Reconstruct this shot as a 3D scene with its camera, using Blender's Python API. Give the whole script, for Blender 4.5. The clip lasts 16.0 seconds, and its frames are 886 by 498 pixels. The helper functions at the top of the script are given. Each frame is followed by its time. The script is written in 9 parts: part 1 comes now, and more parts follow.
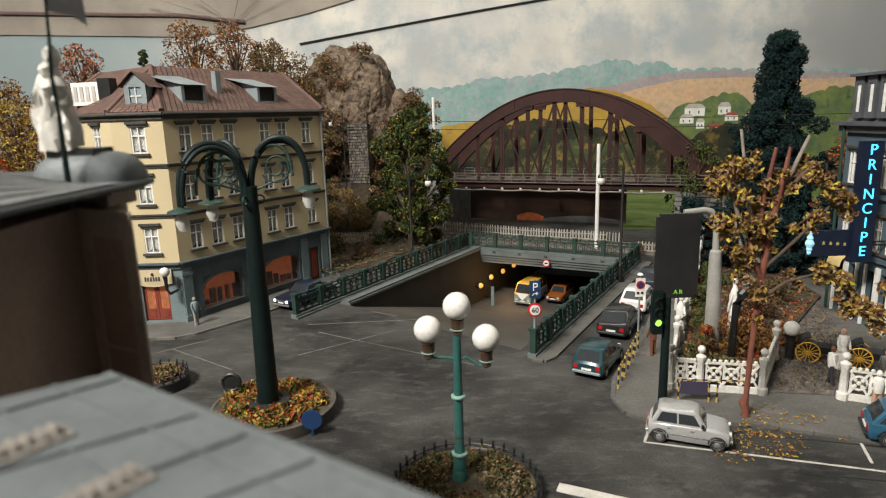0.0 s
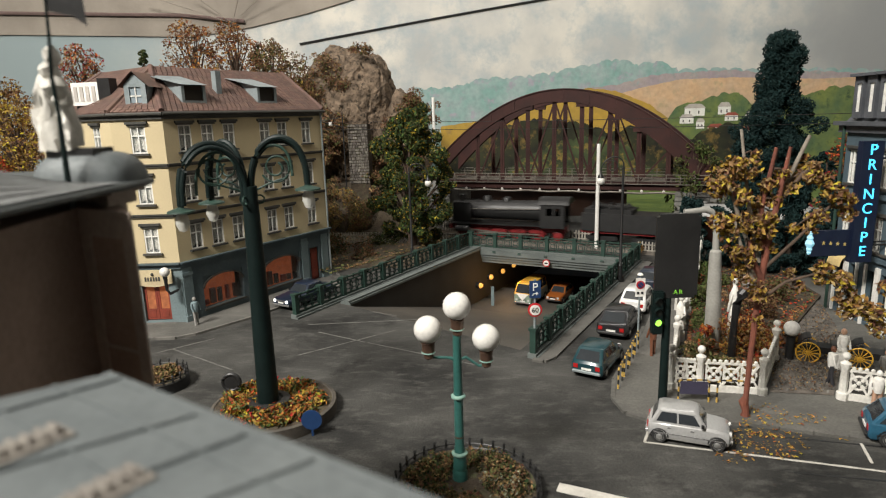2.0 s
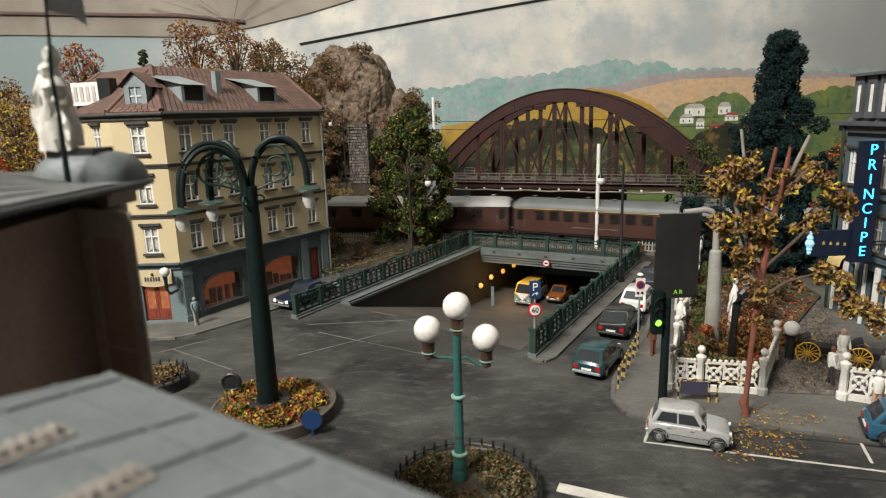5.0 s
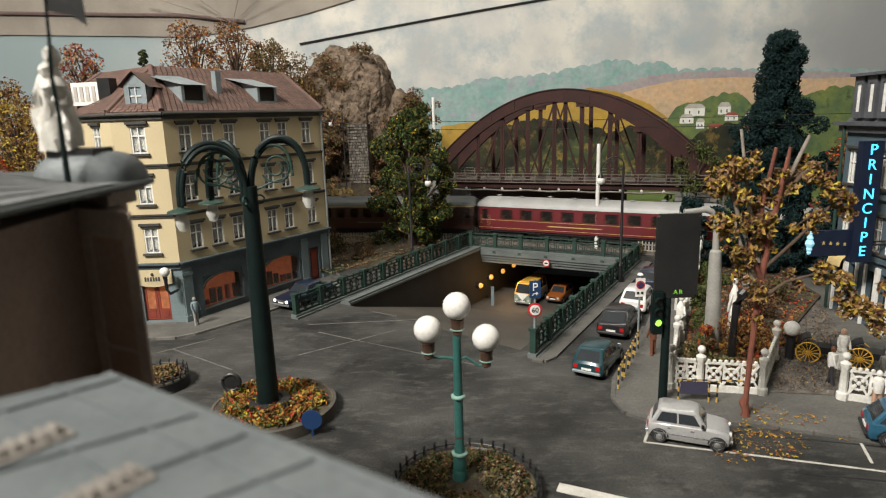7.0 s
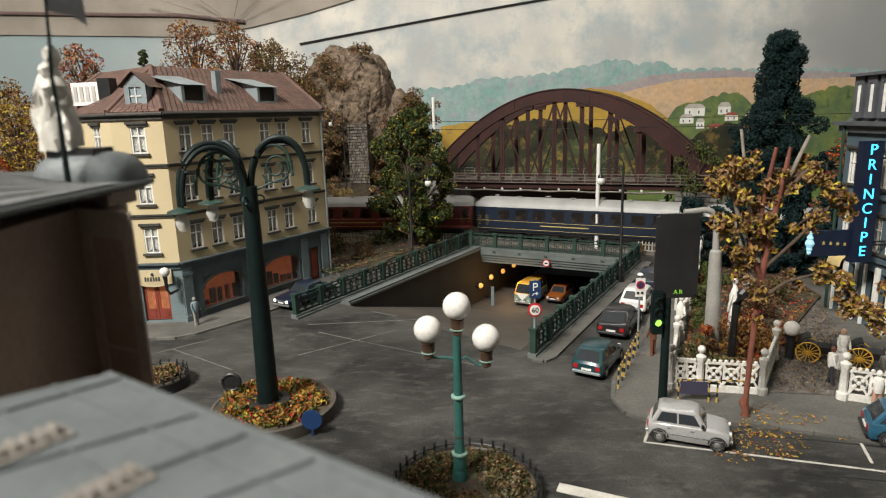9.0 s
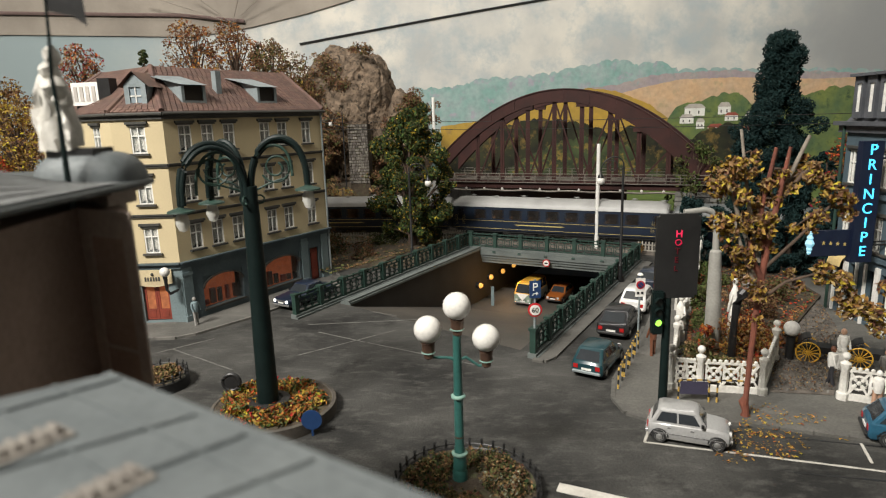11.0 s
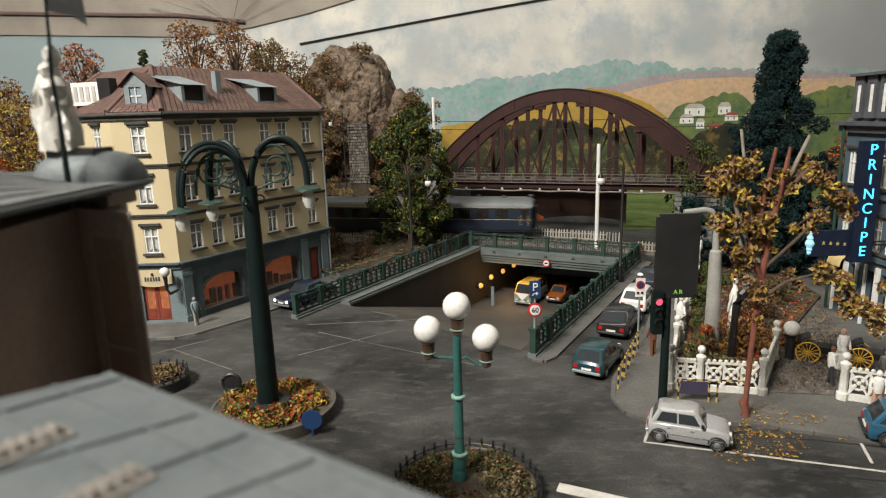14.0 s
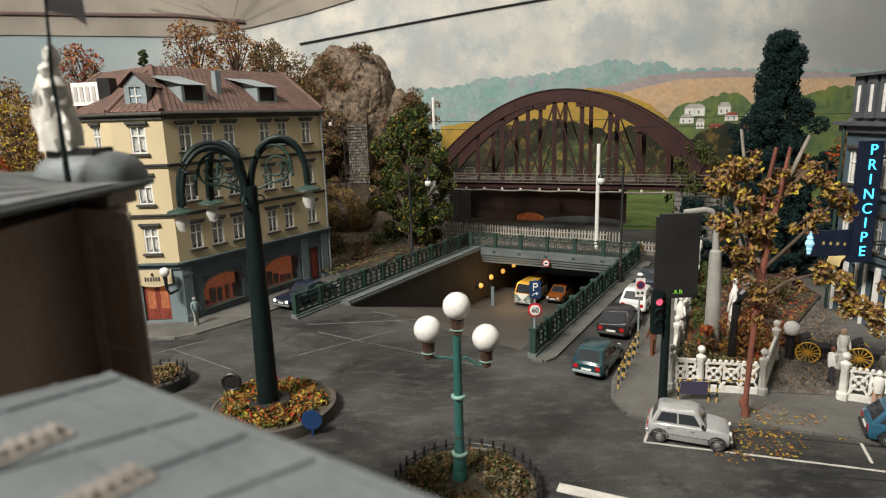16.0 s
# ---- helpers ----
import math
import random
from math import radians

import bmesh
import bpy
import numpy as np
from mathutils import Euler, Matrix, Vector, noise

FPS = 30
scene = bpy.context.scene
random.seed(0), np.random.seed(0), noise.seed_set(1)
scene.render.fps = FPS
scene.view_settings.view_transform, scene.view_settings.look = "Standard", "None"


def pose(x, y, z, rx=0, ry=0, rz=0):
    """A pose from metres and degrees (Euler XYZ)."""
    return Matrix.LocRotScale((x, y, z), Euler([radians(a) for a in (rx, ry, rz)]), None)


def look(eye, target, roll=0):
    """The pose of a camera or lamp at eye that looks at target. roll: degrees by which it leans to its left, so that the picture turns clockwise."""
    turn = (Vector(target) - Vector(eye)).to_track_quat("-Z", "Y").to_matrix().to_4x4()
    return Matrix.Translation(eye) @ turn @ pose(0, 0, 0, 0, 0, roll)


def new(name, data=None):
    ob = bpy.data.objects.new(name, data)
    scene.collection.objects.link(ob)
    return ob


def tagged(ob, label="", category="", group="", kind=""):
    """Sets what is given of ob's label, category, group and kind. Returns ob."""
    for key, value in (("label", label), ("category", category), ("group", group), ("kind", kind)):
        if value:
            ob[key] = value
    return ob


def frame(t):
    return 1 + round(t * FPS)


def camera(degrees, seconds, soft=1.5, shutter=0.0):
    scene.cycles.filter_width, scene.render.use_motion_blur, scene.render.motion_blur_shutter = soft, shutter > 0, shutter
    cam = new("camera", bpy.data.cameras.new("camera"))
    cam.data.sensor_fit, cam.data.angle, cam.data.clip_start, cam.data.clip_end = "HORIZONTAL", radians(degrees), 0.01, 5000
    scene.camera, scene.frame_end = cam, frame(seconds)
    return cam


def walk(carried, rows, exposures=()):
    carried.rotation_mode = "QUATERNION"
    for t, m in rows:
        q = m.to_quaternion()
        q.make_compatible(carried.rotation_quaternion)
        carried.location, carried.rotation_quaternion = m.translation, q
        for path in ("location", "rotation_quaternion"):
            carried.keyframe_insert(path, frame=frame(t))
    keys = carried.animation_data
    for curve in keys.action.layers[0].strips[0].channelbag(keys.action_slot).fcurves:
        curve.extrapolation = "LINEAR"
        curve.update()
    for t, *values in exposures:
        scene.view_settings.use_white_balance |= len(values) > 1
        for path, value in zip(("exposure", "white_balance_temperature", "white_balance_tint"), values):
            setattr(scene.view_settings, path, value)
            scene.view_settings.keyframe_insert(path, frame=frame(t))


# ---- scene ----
# All plans below are in full-size metres of the railway model's world; S brings them to the model's true size (1:87).
S = 1 / 87


def P(x, y, z, rx=0, ry=0, rz=0):
    return pose(x * S, y * S, z * S, rx, ry, rz)


# ---- camera ----
EYE = (0, 0, 12.4)
AIM = (0, 12.4 / math.tan(radians(12.3)), 0)
cam = camera(72, 16.0, 1.1, 0.9)
STAND = look([c * S for c in EYE], [c * S for c in AIM], -1.7)
walk(cam, [(0, STAND), (16, STAND)], [(0, -0.14), (16, -0.14)])
cam.data.dof.use_dof = True
cam.data.dof.focus_distance = 42 * S
cam.data.dof.aperture_fstop = 27

# ---- world and lights ----
world = bpy.data.worlds.new("world")
scene.world = world
world.use_nodes = True
world.node_tree.nodes["Background"].inputs[0].default_value = (0.9, 0.93, 1.0, 1)
world.node_tree.nodes["Background"].inputs[1].default_value = 0.02


def room_lamp(x, y, z, tx, ty, tz, w, h, watts, colour):
    data = bpy.data.lights.new("room_light", "AREA")
    data.shape, data.size, data.size_y, data.energy, data.color = "RECTANGLE", w * S, h * S, watts, colour
    ob = new("room_light", data)
    ob.matrix_world = look((x * S, y * S, z * S), (tx * S, ty * S, tz * S))
    return ob


room_lamp(-57, -37, 92, 4, 42, 0, 40, 14, 40, (1.0, 0.955, 0.88))
room_lamp(8, 58, 80, 12, 100, 16, 120, 12, 4.8, (1.0, 0.96, 0.9))


# ---- materials ----
def mat(name, a, b=None, rough=0.7, metal=0.0, size=1.0, bump=0.15, fine=9.0, wear=None, wear_at=0.6, rnd=0.0, spec=0.5, emit=None, glow=0.0, bands=None, coat=0.0, grain=0.25, streak=None, wear_soft=0.08):
    """a, b: two tones mixed by a large noise (size in metres); fine: grain per metre; wear: a third tone in blotches; bands: (axis, per metre, depth)."""
    m = bpy.data.materials.new(name)
    m.use_nodes = True
    nt = m.node_tree
    n, l = nt.nodes, nt.links
    bsdf = n["Principled BSDF"]
    b = b or [c * 0.8 for c in a]
    tc = n.new("ShaderNodeTexCoord")
    sc = n.new("ShaderNodeVectorMath")
    sc.operation = "SCALE"
    sc.inputs["Scale"].default_value = 1 / S
    l.new(tc.outputs["Object"], sc.inputs[0])
    big = n.new("ShaderNodeTexNoise")
    big.inputs["Scale"].default_value = 1 / size
    big.inputs["Detail"].default_value = 5
    small = n.new("ShaderNodeTexNoise")
    small.inputs["Scale"].default_value = fine
    small.inputs["Detail"].default_value = 4
    for t in (big, small):
        l.new(sc.outputs[0], t.inputs["Vector"])
    ramp = n.new("ShaderNodeMapRange")
    ramp.inputs[1].default_value, ramp.inputs[2].default_value = 0.35, 0.65
    l.new(big.outputs["Fac"], ramp.inputs[0])
    mix = n.new("ShaderNodeMix")
    mix.data_type = "RGBA"
    mix.inputs[6].default_value, mix.inputs[7].default_value = (*a, 1), (*b, 1)
    l.new(ramp.outputs[0], mix.inputs[0])
    out = mix.outputs[2]
    if wear:
        w = n.new("ShaderNodeTexNoise")
        w.inputs["Scale"].default_value, w.inputs["Detail"].default_value = 1.7 / size, 8
        w.inputs["Roughness"].default_value = 0.7
        l.new(sc.outputs[0], w.inputs["Vector"])
        r2 = n.new("ShaderNodeMapRange")
        r2.inputs[1].default_value, r2.inputs[2].default_value = wear_at, wear_at + wear_soft
        l.new(w.outputs["Fac"], r2.inputs[0])
        mw = n.new("ShaderNodeMix")
        mw.data_type = "RGBA"
        mw.inputs[7].default_value = (*wear, 1)
        l.new(r2.outputs[0], mw.inputs[0])
        l.new(out, mw.inputs[6])
        out = mw.outputs[2]
    if streak:
        # brushed scuffs, long in one direction
        mp = n.new("ShaderNodeMapping")
        mp.inputs["Rotation"].default_value = (0, 0, 0.6)
        mp.inputs["Scale"].default_value = (0.9, 1.9, 1)
        l.new(sc.outputs[0], mp.inputs["Vector"])
        st = n.new("ShaderNodeTexNoise")
        st.inputs["Scale"].default_value, st.inputs["Detail"].default_value, st.inputs["Roughness"].default_value = 0.9, 9, 0.72
        l.new(mp.outputs[0], st.inputs["Vector"])
        r3 = n.new("ShaderNodeMapRange")
        r3.inputs[1].default_value, r3.inputs[2].default_value, r3.inputs[4].default_value = 0.5, 0.74, 0.6
        l.new(st.outputs["Fac"], r3.inputs[0])
        ms = n.new("ShaderNodeMix")
        ms.data_type = "RGBA"
        ms.inputs[7].default_value = (*streak, 1)
        l.new(r3.outputs[0], ms.inputs[0])
        l.new(out, ms.inputs[6])
        out = ms.outputs[2]
    # grain
    gr = n.new("ShaderNodeMapRange")
    gr.inputs[3].default_value, gr.inputs[4].default_value = 1 - grain, 1 + grain
    l.new(small.outputs["Fac"], gr.inputs[0])
    mul = n.new("ShaderNodeMix")
    mul.data_type, mul.blend_type = "RGBA", "MULTIPLY"
    mul.inputs[0].default_value = 1.0
    l.new(out, mul.inputs[6])
    l.new(gr.outputs[0], mul.inputs[7])
    out = mul.outputs[2]
    if rnd:
        info = n.new("ShaderNodeObjectInfo")
        isl = n.new("ShaderNodeNewGeometry")
        add = n.new("ShaderNodeMath")
        add.operation = "ADD"
        l.new(info.outputs["Random"], add.inputs[0])
        l.new(isl.outputs["Random Per Island"], add.inputs[1])
        fr = n.new("ShaderNodeMath")
        fr.operation = "FRACT"
        l.new(add.outputs[0], fr.inputs[0])
        hv = n.new("ShaderNodeHueSaturation")
        mr = n.new("ShaderNodeMapRange")
        mr.inputs[3].default_value, mr.inputs[4].default_value = 1 - rnd, 1 + rnd
        l.new(fr.outputs[0], mr.inputs[0])
        l.new(mr.outputs[0], hv.inputs["Value"])
        mh = n.new("ShaderNodeMapRange")
        mh.inputs[3].default_value, mh.inputs[4].default_value = 0.5 - rnd * 0.06, 0.5 + rnd * 0.06
        l.new(fr.outputs[0], mh.inputs[0])
        l.new(mh.outputs[0], hv.inputs["Hue"])
        l.new(out, hv.inputs["Color"])
        out = hv.outputs[0]
    l.new(out, bsdf.inputs["Base Color"])
    height = small.outputs["Fac"]
    if bands:
        axis, per, depth = bands
        wv = n.new("ShaderNodeTexWave")
        wv.bands_direction = axis
        wv.wave_profile = "SAW"
        wv.inputs["Scale"].default_value = per / 3.14159
        l.new(sc.outputs[0], wv.inputs["Vector"])
        ma = n.new("ShaderNodeMath")
        ma.operation = "MULTIPLY_ADD"
        ma.inputs[1].default_value = depth
        l.new(wv.outputs["Fac"], ma.inputs[0])
        l.new(small.outputs["Fac"], ma.inputs[2])
        height = ma.outputs[0]
    if bump:
        bp = n.new("ShaderNodeBump")
        bp.inputs["Strength"].default_value = 0.6
        bp.inputs["Distance"].default_value = bump * S
        l.new(height, bp.inputs["Height"])
        l.new(bp.outputs[0], bsdf.inputs["Normal"])
    bsdf.inputs["Roughness"].default_value = rough
    bsdf.inputs["Metallic"].default_value = metal
    bsdf.inputs["Specular IOR Level"].default_value = spec
    bsdf.inputs["Coat Weight"].default_value = coat
    if emit:
        bsdf.inputs["Emission Color"].default_value = (*emit, 1)
        bsdf.inputs["Emission Strength"].default_value = glow
    return m


def glass(name, tint=(0.9, 0.95, 0.95), alpha=0.25, rough=0.05):
    m = bpy.data.materials.new(name)
    m.use_nodes = True
    b = m.node_tree.nodes["Principled BSDF"]
    b.inputs["Base Color"].default_value = (*tint, 1)
    b.inputs["Roughness"].default_value = rough
    b.inputs["Alpha"].default_value = alpha
    return m


ASPHALT = mat("asphalt", (0.019, 0.019, 0.018), (0.068, 0.067, 0.062), 0.8, size=5, bump=0.05, fine=11, spec=0.25, grain=0.5, streak=(0.13, 0.127, 0.117), wear=(0.016, 0.016, 0.015), wear_at=0.56, wear_soft=0.14)
ASPHALT2 = mat("tunnel_road", (0.075, 0.066, 0.054), (0.05, 0.045, 0.038), 0.7, size=4, bump=0.03, fine=7)
PAVING = mat("paving", (0.115, 0.111, 0.1), (0.075, 0.073, 0.066), 0.85, size=3, bump=0.04, fine=9, grain=0.4, streak=(0.17, 0.163, 0.147))
KERB = mat("kerb_stone", (0.17, 0.162, 0.145), (0.1, 0.096, 0.088), 0.8, size=1, bump=0.03)
EARTH = mat("earth", (0.036, 0.026, 0.017), (0.072, 0.055, 0.034), 0.95, size=1.2, bump=0.3, fine=5, wear=(0.07, 0.075, 0.035), wear_at=0.56)
BALLAST = mat("ballast", (0.15, 0.13, 0.11), (0.085, 0.074, 0.064), 0.95, size=0.5, bump=0.25, fine=6)
CREAM = mat("cream_plaster", (0.58, 0.48, 0.295), (0.52, 0.43, 0.265), 0.85, size=3, bump=0.01, fine=10, grain=0.07)
BLUEGREY = mat("blue_grey_paint", (0.085, 0.115, 0.125), (0.06, 0.085, 0.095), 0.6, size=1.5, bump=0.02)
DARKTRIM = mat("dark_trim", (0.045, 0.045, 0.04), (0.065, 0.06, 0.052), 0.7, size=1, bump=0.02)
WHITE = mat("white_paint", (0.8, 0.79, 0.75), (0.7, 0.69, 0.65), 0.5, size=1, bump=0.01)
CURTAIN = mat("curtain", (0.78, 0.75, 0.68), (0.6, 0.57, 0.5), 0.9, size=0.2, bump=0.05, bands=("X", 9, 1.5))
PANE = glass("window_pane", (0.3, 0.33, 0.33), 0.2)
# near-black colour that stands in for the darkness of unlit interiors
UNLITBLACK = mat("unlit_black", (0.025, 0.02, 0.016), (0.035, 0.028, 0.02), 0.9, bump=0)
ROOFTILE = mat("roof_tile", (0.15, 0.085, 0.066), (0.105, 0.064, 0.052), 0.8, size=0.8, bump=0.04, fine=6, rnd=0.12, wear=(0.13, 0.1, 0.075), wear_at=0.6)
ZINC = mat("zinc", (0.27, 0.31, 0.32), (0.2, 0.235, 0.245), 0.55, 0.2, size=1.2, bump=0.02)
ZINCROOF = mat("zinc_roof", (0.128, 0.143, 0.146), (0.095, 0.108, 0.112), 0.6, 0.1, size=1.1, bump=0.02, wear=(0.07, 0.08, 0.086), wear_at=0.6)
IRONRED = mat("oxide_red_steel", (0.046, 0.0145, 0.0115), (0.028, 0.01, 0.0085), 0.65, size=1.5, bump=0.02, spec=0.3, wear=(0.08, 0.034, 0.025), wear_at=0.64)
GREENIRON = mat("green_cast_iron", (0.021, 0.052, 0.039), (0.015, 0.038, 0.029), 0.55, size=0.7, bump=0.02, wear=(0.1, 0.15, 0.115), wear_at=0.66)
DARKGREEN = mat("dark_green_enamel", (0.004, 0.01, 0.0095), (0.006, 0.014, 0.013), 0.5, size=0.8, bump=0.01, spec=0.25)
STONE = mat("grey_stone", (0.17, 0.165, 0.15), (0.1, 0.098, 0.09), 0.9, size=0.6, bump=0.08, rnd=0.3)
CONCRETE = mat("grey_green_concrete", (0.14, 0.158, 0.15), (0.1, 0.115, 0.11), 0.75, size=2, bump=0.02)
# concrete with the shade of the ramp and tunnel put into its colour
WALLSHADE = mat("shade_dark_ramp_wall", (0.034, 0.032, 0.029), (0.024, 0.0225, 0.02), 0.8, size=2, bump=0.03)
OPAL = mat("opal_globe", (0.7, 0.685, 0.645), (0.68, 0.665, 0.625), 0.3, bump=0, spec=0.4)
BRONZE = mat("bronze_collar", (0.15, 0.09, 0.06), (0.1, 0.06, 0.045), 0.45, 0.5, size=0.3, bump=0.02)
ROCK = mat("rock", (0.22, 0.16, 0.11), (0.1, 0.073, 0.05), 0.95, size=1.1, bump=0.9, fine=2.0, wear=(0.035, 0.026, 0.017), wear_at=0.54, grain=0.5)


# ---- mesh helpers ----
def bm_new():
    return bmesh.new()


def face(bm, pts):
    return bm.faces.new([bm.verts.new(p) for p in pts])


def box(bm, x0, x1, y0, y1, z0, z1, m=None):
    v = [bm.verts.new((x, y, z)) for z in (z0, z1) for x, y in ((x0, y0), (x1, y0), (x1, y1), (x0, y1))]
    if m:
        for q in v:
            q.co = m @ q.co
    for f in ((3, 2, 1, 0), (4, 5, 6, 7), (0, 1, 5, 4), (1, 2, 6, 5), (2, 3, 7, 6), (3, 0, 4, 7)):
        bm.faces.new([v[i] for i in f])


def prism(bm, pts, z0, z1, m=None, top=None):
    """Upright prism over a counter-clockwise outline; top: another outline of as many points."""
    a = [bm.verts.new((x, y, z0)) for x, y in pts]
    b = [bm.verts.new((x, y, z1)) for x, y in (top or pts)]
    if m:
        for q in a + b:
            q.co = m @ q.co
    k = len(pts)
    bm.faces.new(a[::-1])
    bm.faces.new(b)
    for i in range(k):
        bm.faces.new((a[i], a[(i + 1) % k], b[(i + 1) % k], b[i]))


def bar(bm, p, q, w, h=None):
    """Straight bar of rectangular section from p to q."""
    p, q = Vector(p), Vector(q)
    d = (q - p)
    ln = d.length
    m = Matrix.Translation(p) @ d.to_track_quat("X", "Z").to_matrix().to_4x4()
    h = h or w
    box(bm, 0, ln, -w / 2, w / 2, -h / 2, h / 2, m)


def tube(bm, pts, r, seg=8, caps=True):
    """Round tube along points; r: one radius or one per point."""
    pts = [Vector(p) for p in pts]
    rs = r if isinstance(r, (list, tuple)) else [r] * len(pts)
    rings = []
    for i, p in enumerate(pts):
        d = (pts[min(i + 1, len(pts) - 1)] - pts[max(i - 1, 0)]).normalized()
        a = d.cross(Vector((0.13, 0.21, 0.97)) if abs(d.z) < 0.9 else Vector((1, 0.05, 0))).normalized()
        b = d.cross(a)
        rings.append([bm.verts.new(p + (a * math.cos(t) + b * math.sin(t)) * rs[i]) for t in [k * math.tau / seg for k in range(seg)]])
    for s, t in zip(rings, rings[1:]):
        for k in range(seg):
            bm.faces.new((s[k], s[(k + 1) % seg], t[(k + 1) % seg], t[k]))
    if caps:
        bm.faces.new(rings[0][::-1])
        bm.faces.new(rings[-1])


def lathe(bm, prof, seg=16, c=(0, 0, 0), m=None):
    """Turned body from (radius, height) pairs, bottom up."""
    rings = []
    for r, z in prof:
        rings.append([bm.verts.new((c[0] + r * math.cos(k * math.tau / seg), c[1] + r * math.sin(k * math.tau / seg), c[2] + z)) for k in range(seg)])
    if m:
        for ring in rings:
            for q in ring:
                q.co = m @ q.co
    for s, t in zip(rings, rings[1:]):
        for k in range(seg):
            bm.faces.new((s[k], s[(k + 1) % seg], t[(k + 1) % seg], t[k]))
    bm.faces.new(rings[0][::-1])
    bm.faces.new(rings[-1])


def ball(bm, c, r, seg=16, sq=1.0):
    k = seg // 2
    lathe(bm, [(max(r * math.sin(i * math.pi / k), 0.02 * r), -r * sq * math.cos(i * math.pi / k)) for i in range(k + 1)], seg, c)


def mesh_of(name, bm, mats, sharp=35):
    bmesh.ops.transform(bm, matrix=Matrix.Scale(S, 4), verts=bm.verts)
    bmesh.ops.recalc_face_normals(bm, faces=bm.faces) if len(bm.faces) < 60000 else None
    if len(bm.verts) < 4000:
        bmesh.ops.remove_doubles(bm, verts=bm.verts, dist=0.0004 * S)
    lim = radians(sharp)
    for f in bm.faces:
        f.smooth = True
    for e in bm.edges:
        e.smooth = len(e.link_faces) == 2 and e.calc_face_angle(0) < lim
    me = bpy.data.meshes.new(name)
    bm.to_mesh(me)
    bm.free()
    for q in mats if isinstance(mats, (list, tuple)) else [mats]:
        me.materials.append(q)
    return me


def thing(name, m, label, category, group="", kind=""):
    ob = new(name)
    ob.empty_display_size = 0.01
    ob.matrix_basis = m
    return tagged(ob, label, category, group, kind)


def part(name, bm, material, parent, label="", m=None):
    ob = new(name, bm if isinstance(bm, bpy.types.Mesh) else mesh_of(name, bm, material))
    ob.parent = parent
    if m:
        ob.matrix_basis = m
    return tagged(ob, label)


def solid(name, bm, material, label, category, m=None, kind="", group=""):
    ob = new(name, mesh_of(name, bm, material))
    if m:
        ob.matrix_basis = m
    return tagged(ob, label, category, group, kind)


def wall_grid(bm, length, z0, z1, holes, thick, m):
    """A wall along local x, its outer face at y = 0 and its body towards +y, with real openings (u0, u1, v0, v1)."""
    us = sorted({0, length, *[h[0] for h in holes], *[h[1] for h in holes]})
    vs = sorted({z0, z1, *[h[2] for h in holes], *[h[3] for h in holes]})
    def open_at(i, j):
        if i < 0 or j < 0 or i >= len(us) - 1 or j >= len(vs) - 1:
            return True
        u, v = (us[i] + us[i + 1]) / 2, (vs[j] + vs[j + 1]) / 2
        return any(h[0] < u < h[1] and h[2] < v < h[3] for h in holes)
    for i in range(len(us) - 1):
        for j in range(len(vs) - 1):
            if open_at(i, j):
                continue
            a, b, c, d = us[i], us[i + 1], vs[j], vs[j + 1]
            quads = [[(a, 0, c), (b, 0, c), (b, 0, d), (a, 0, d)], [(b, thick, c), (a, thick, c), (a, thick, d), (b, thick, d)]]
            if open_at(i - 1, j):
                quads.append([(a, thick, c), (a, 0, c), (a, 0, d), (a, thick, d)])
            if open_at(i + 1, j):
                quads.append([(b, 0, c), (b, thick, c), (b, thick, d), (b, 0, d)])
            if open_at(i, j - 1):
                quads.append([(a, thick, c), (b, thick, c), (b, 0, c), (a, 0, c)])
            if open_at(i, j + 1):
                quads.append([(a, 0, d), (b, 0, d), (b, thick, d), (a, thick, d)])
            for q in quads:
                face(bm, [m @ Vector(p) for p in q])
    bmesh.ops.remove_doubles(bm, verts=bm.verts, dist=0.001)


def along(p, q, z=0):
    """Unscaled frame with x from p to q; y to the left of that way."""
    return Matrix.Translation((p[0], p[1], z)) @ Matrix.Rotation(math.atan2(q[1] - p[1], q[0] - p[0]), 4, "Z")


def dist(p, q):
    return math.hypot(q[0] - p[0], q[1] - p[1])


# ---- ground ----
RAIL_L = ((-9.53, 37.4), (2.66, 57.27))      # balustrades along the ramp
RAIL_R = ((4.55, 29.8), (16.2, 49.3))
WALL_L = ((-6.5, 39.8), (4.1, 57.0))         # inner faces of the ramp's walls
WALL_R = ((4.0, 30.83), (15.86, 50.66))


def ramp_z(x, y):
    s = (x + 9.53) * 0.523 + (y - 37.4) * 0.852
    return -max(0, min((s - 3.3) * 0.29, 4.9))


def ground():
    bm = bm_new()
    hole = [WALL_L[0], WALL_R[0], WALL_R[1], WALL_L[1]]
    outer = [(-190, -120), (190, -120), (190, 100), (-190, 100)]
    # the sheet round the cutting
    ov = [bm.verts.new((x, y, 0)) for x, y in outer]
    hv = [bm.verts.new((x, y, 0)) for x, y in hole]
    for i, j in ((0, 1), (1, 2), (2, 3), (3, 0)):
        bm.faces.new((ov[i], ov[j], hv[j], hv[i]))
    return solid("ground", bm, ASPHALT, "dark grey asphalt of the model town square", "ground", kind="structure")


ground()


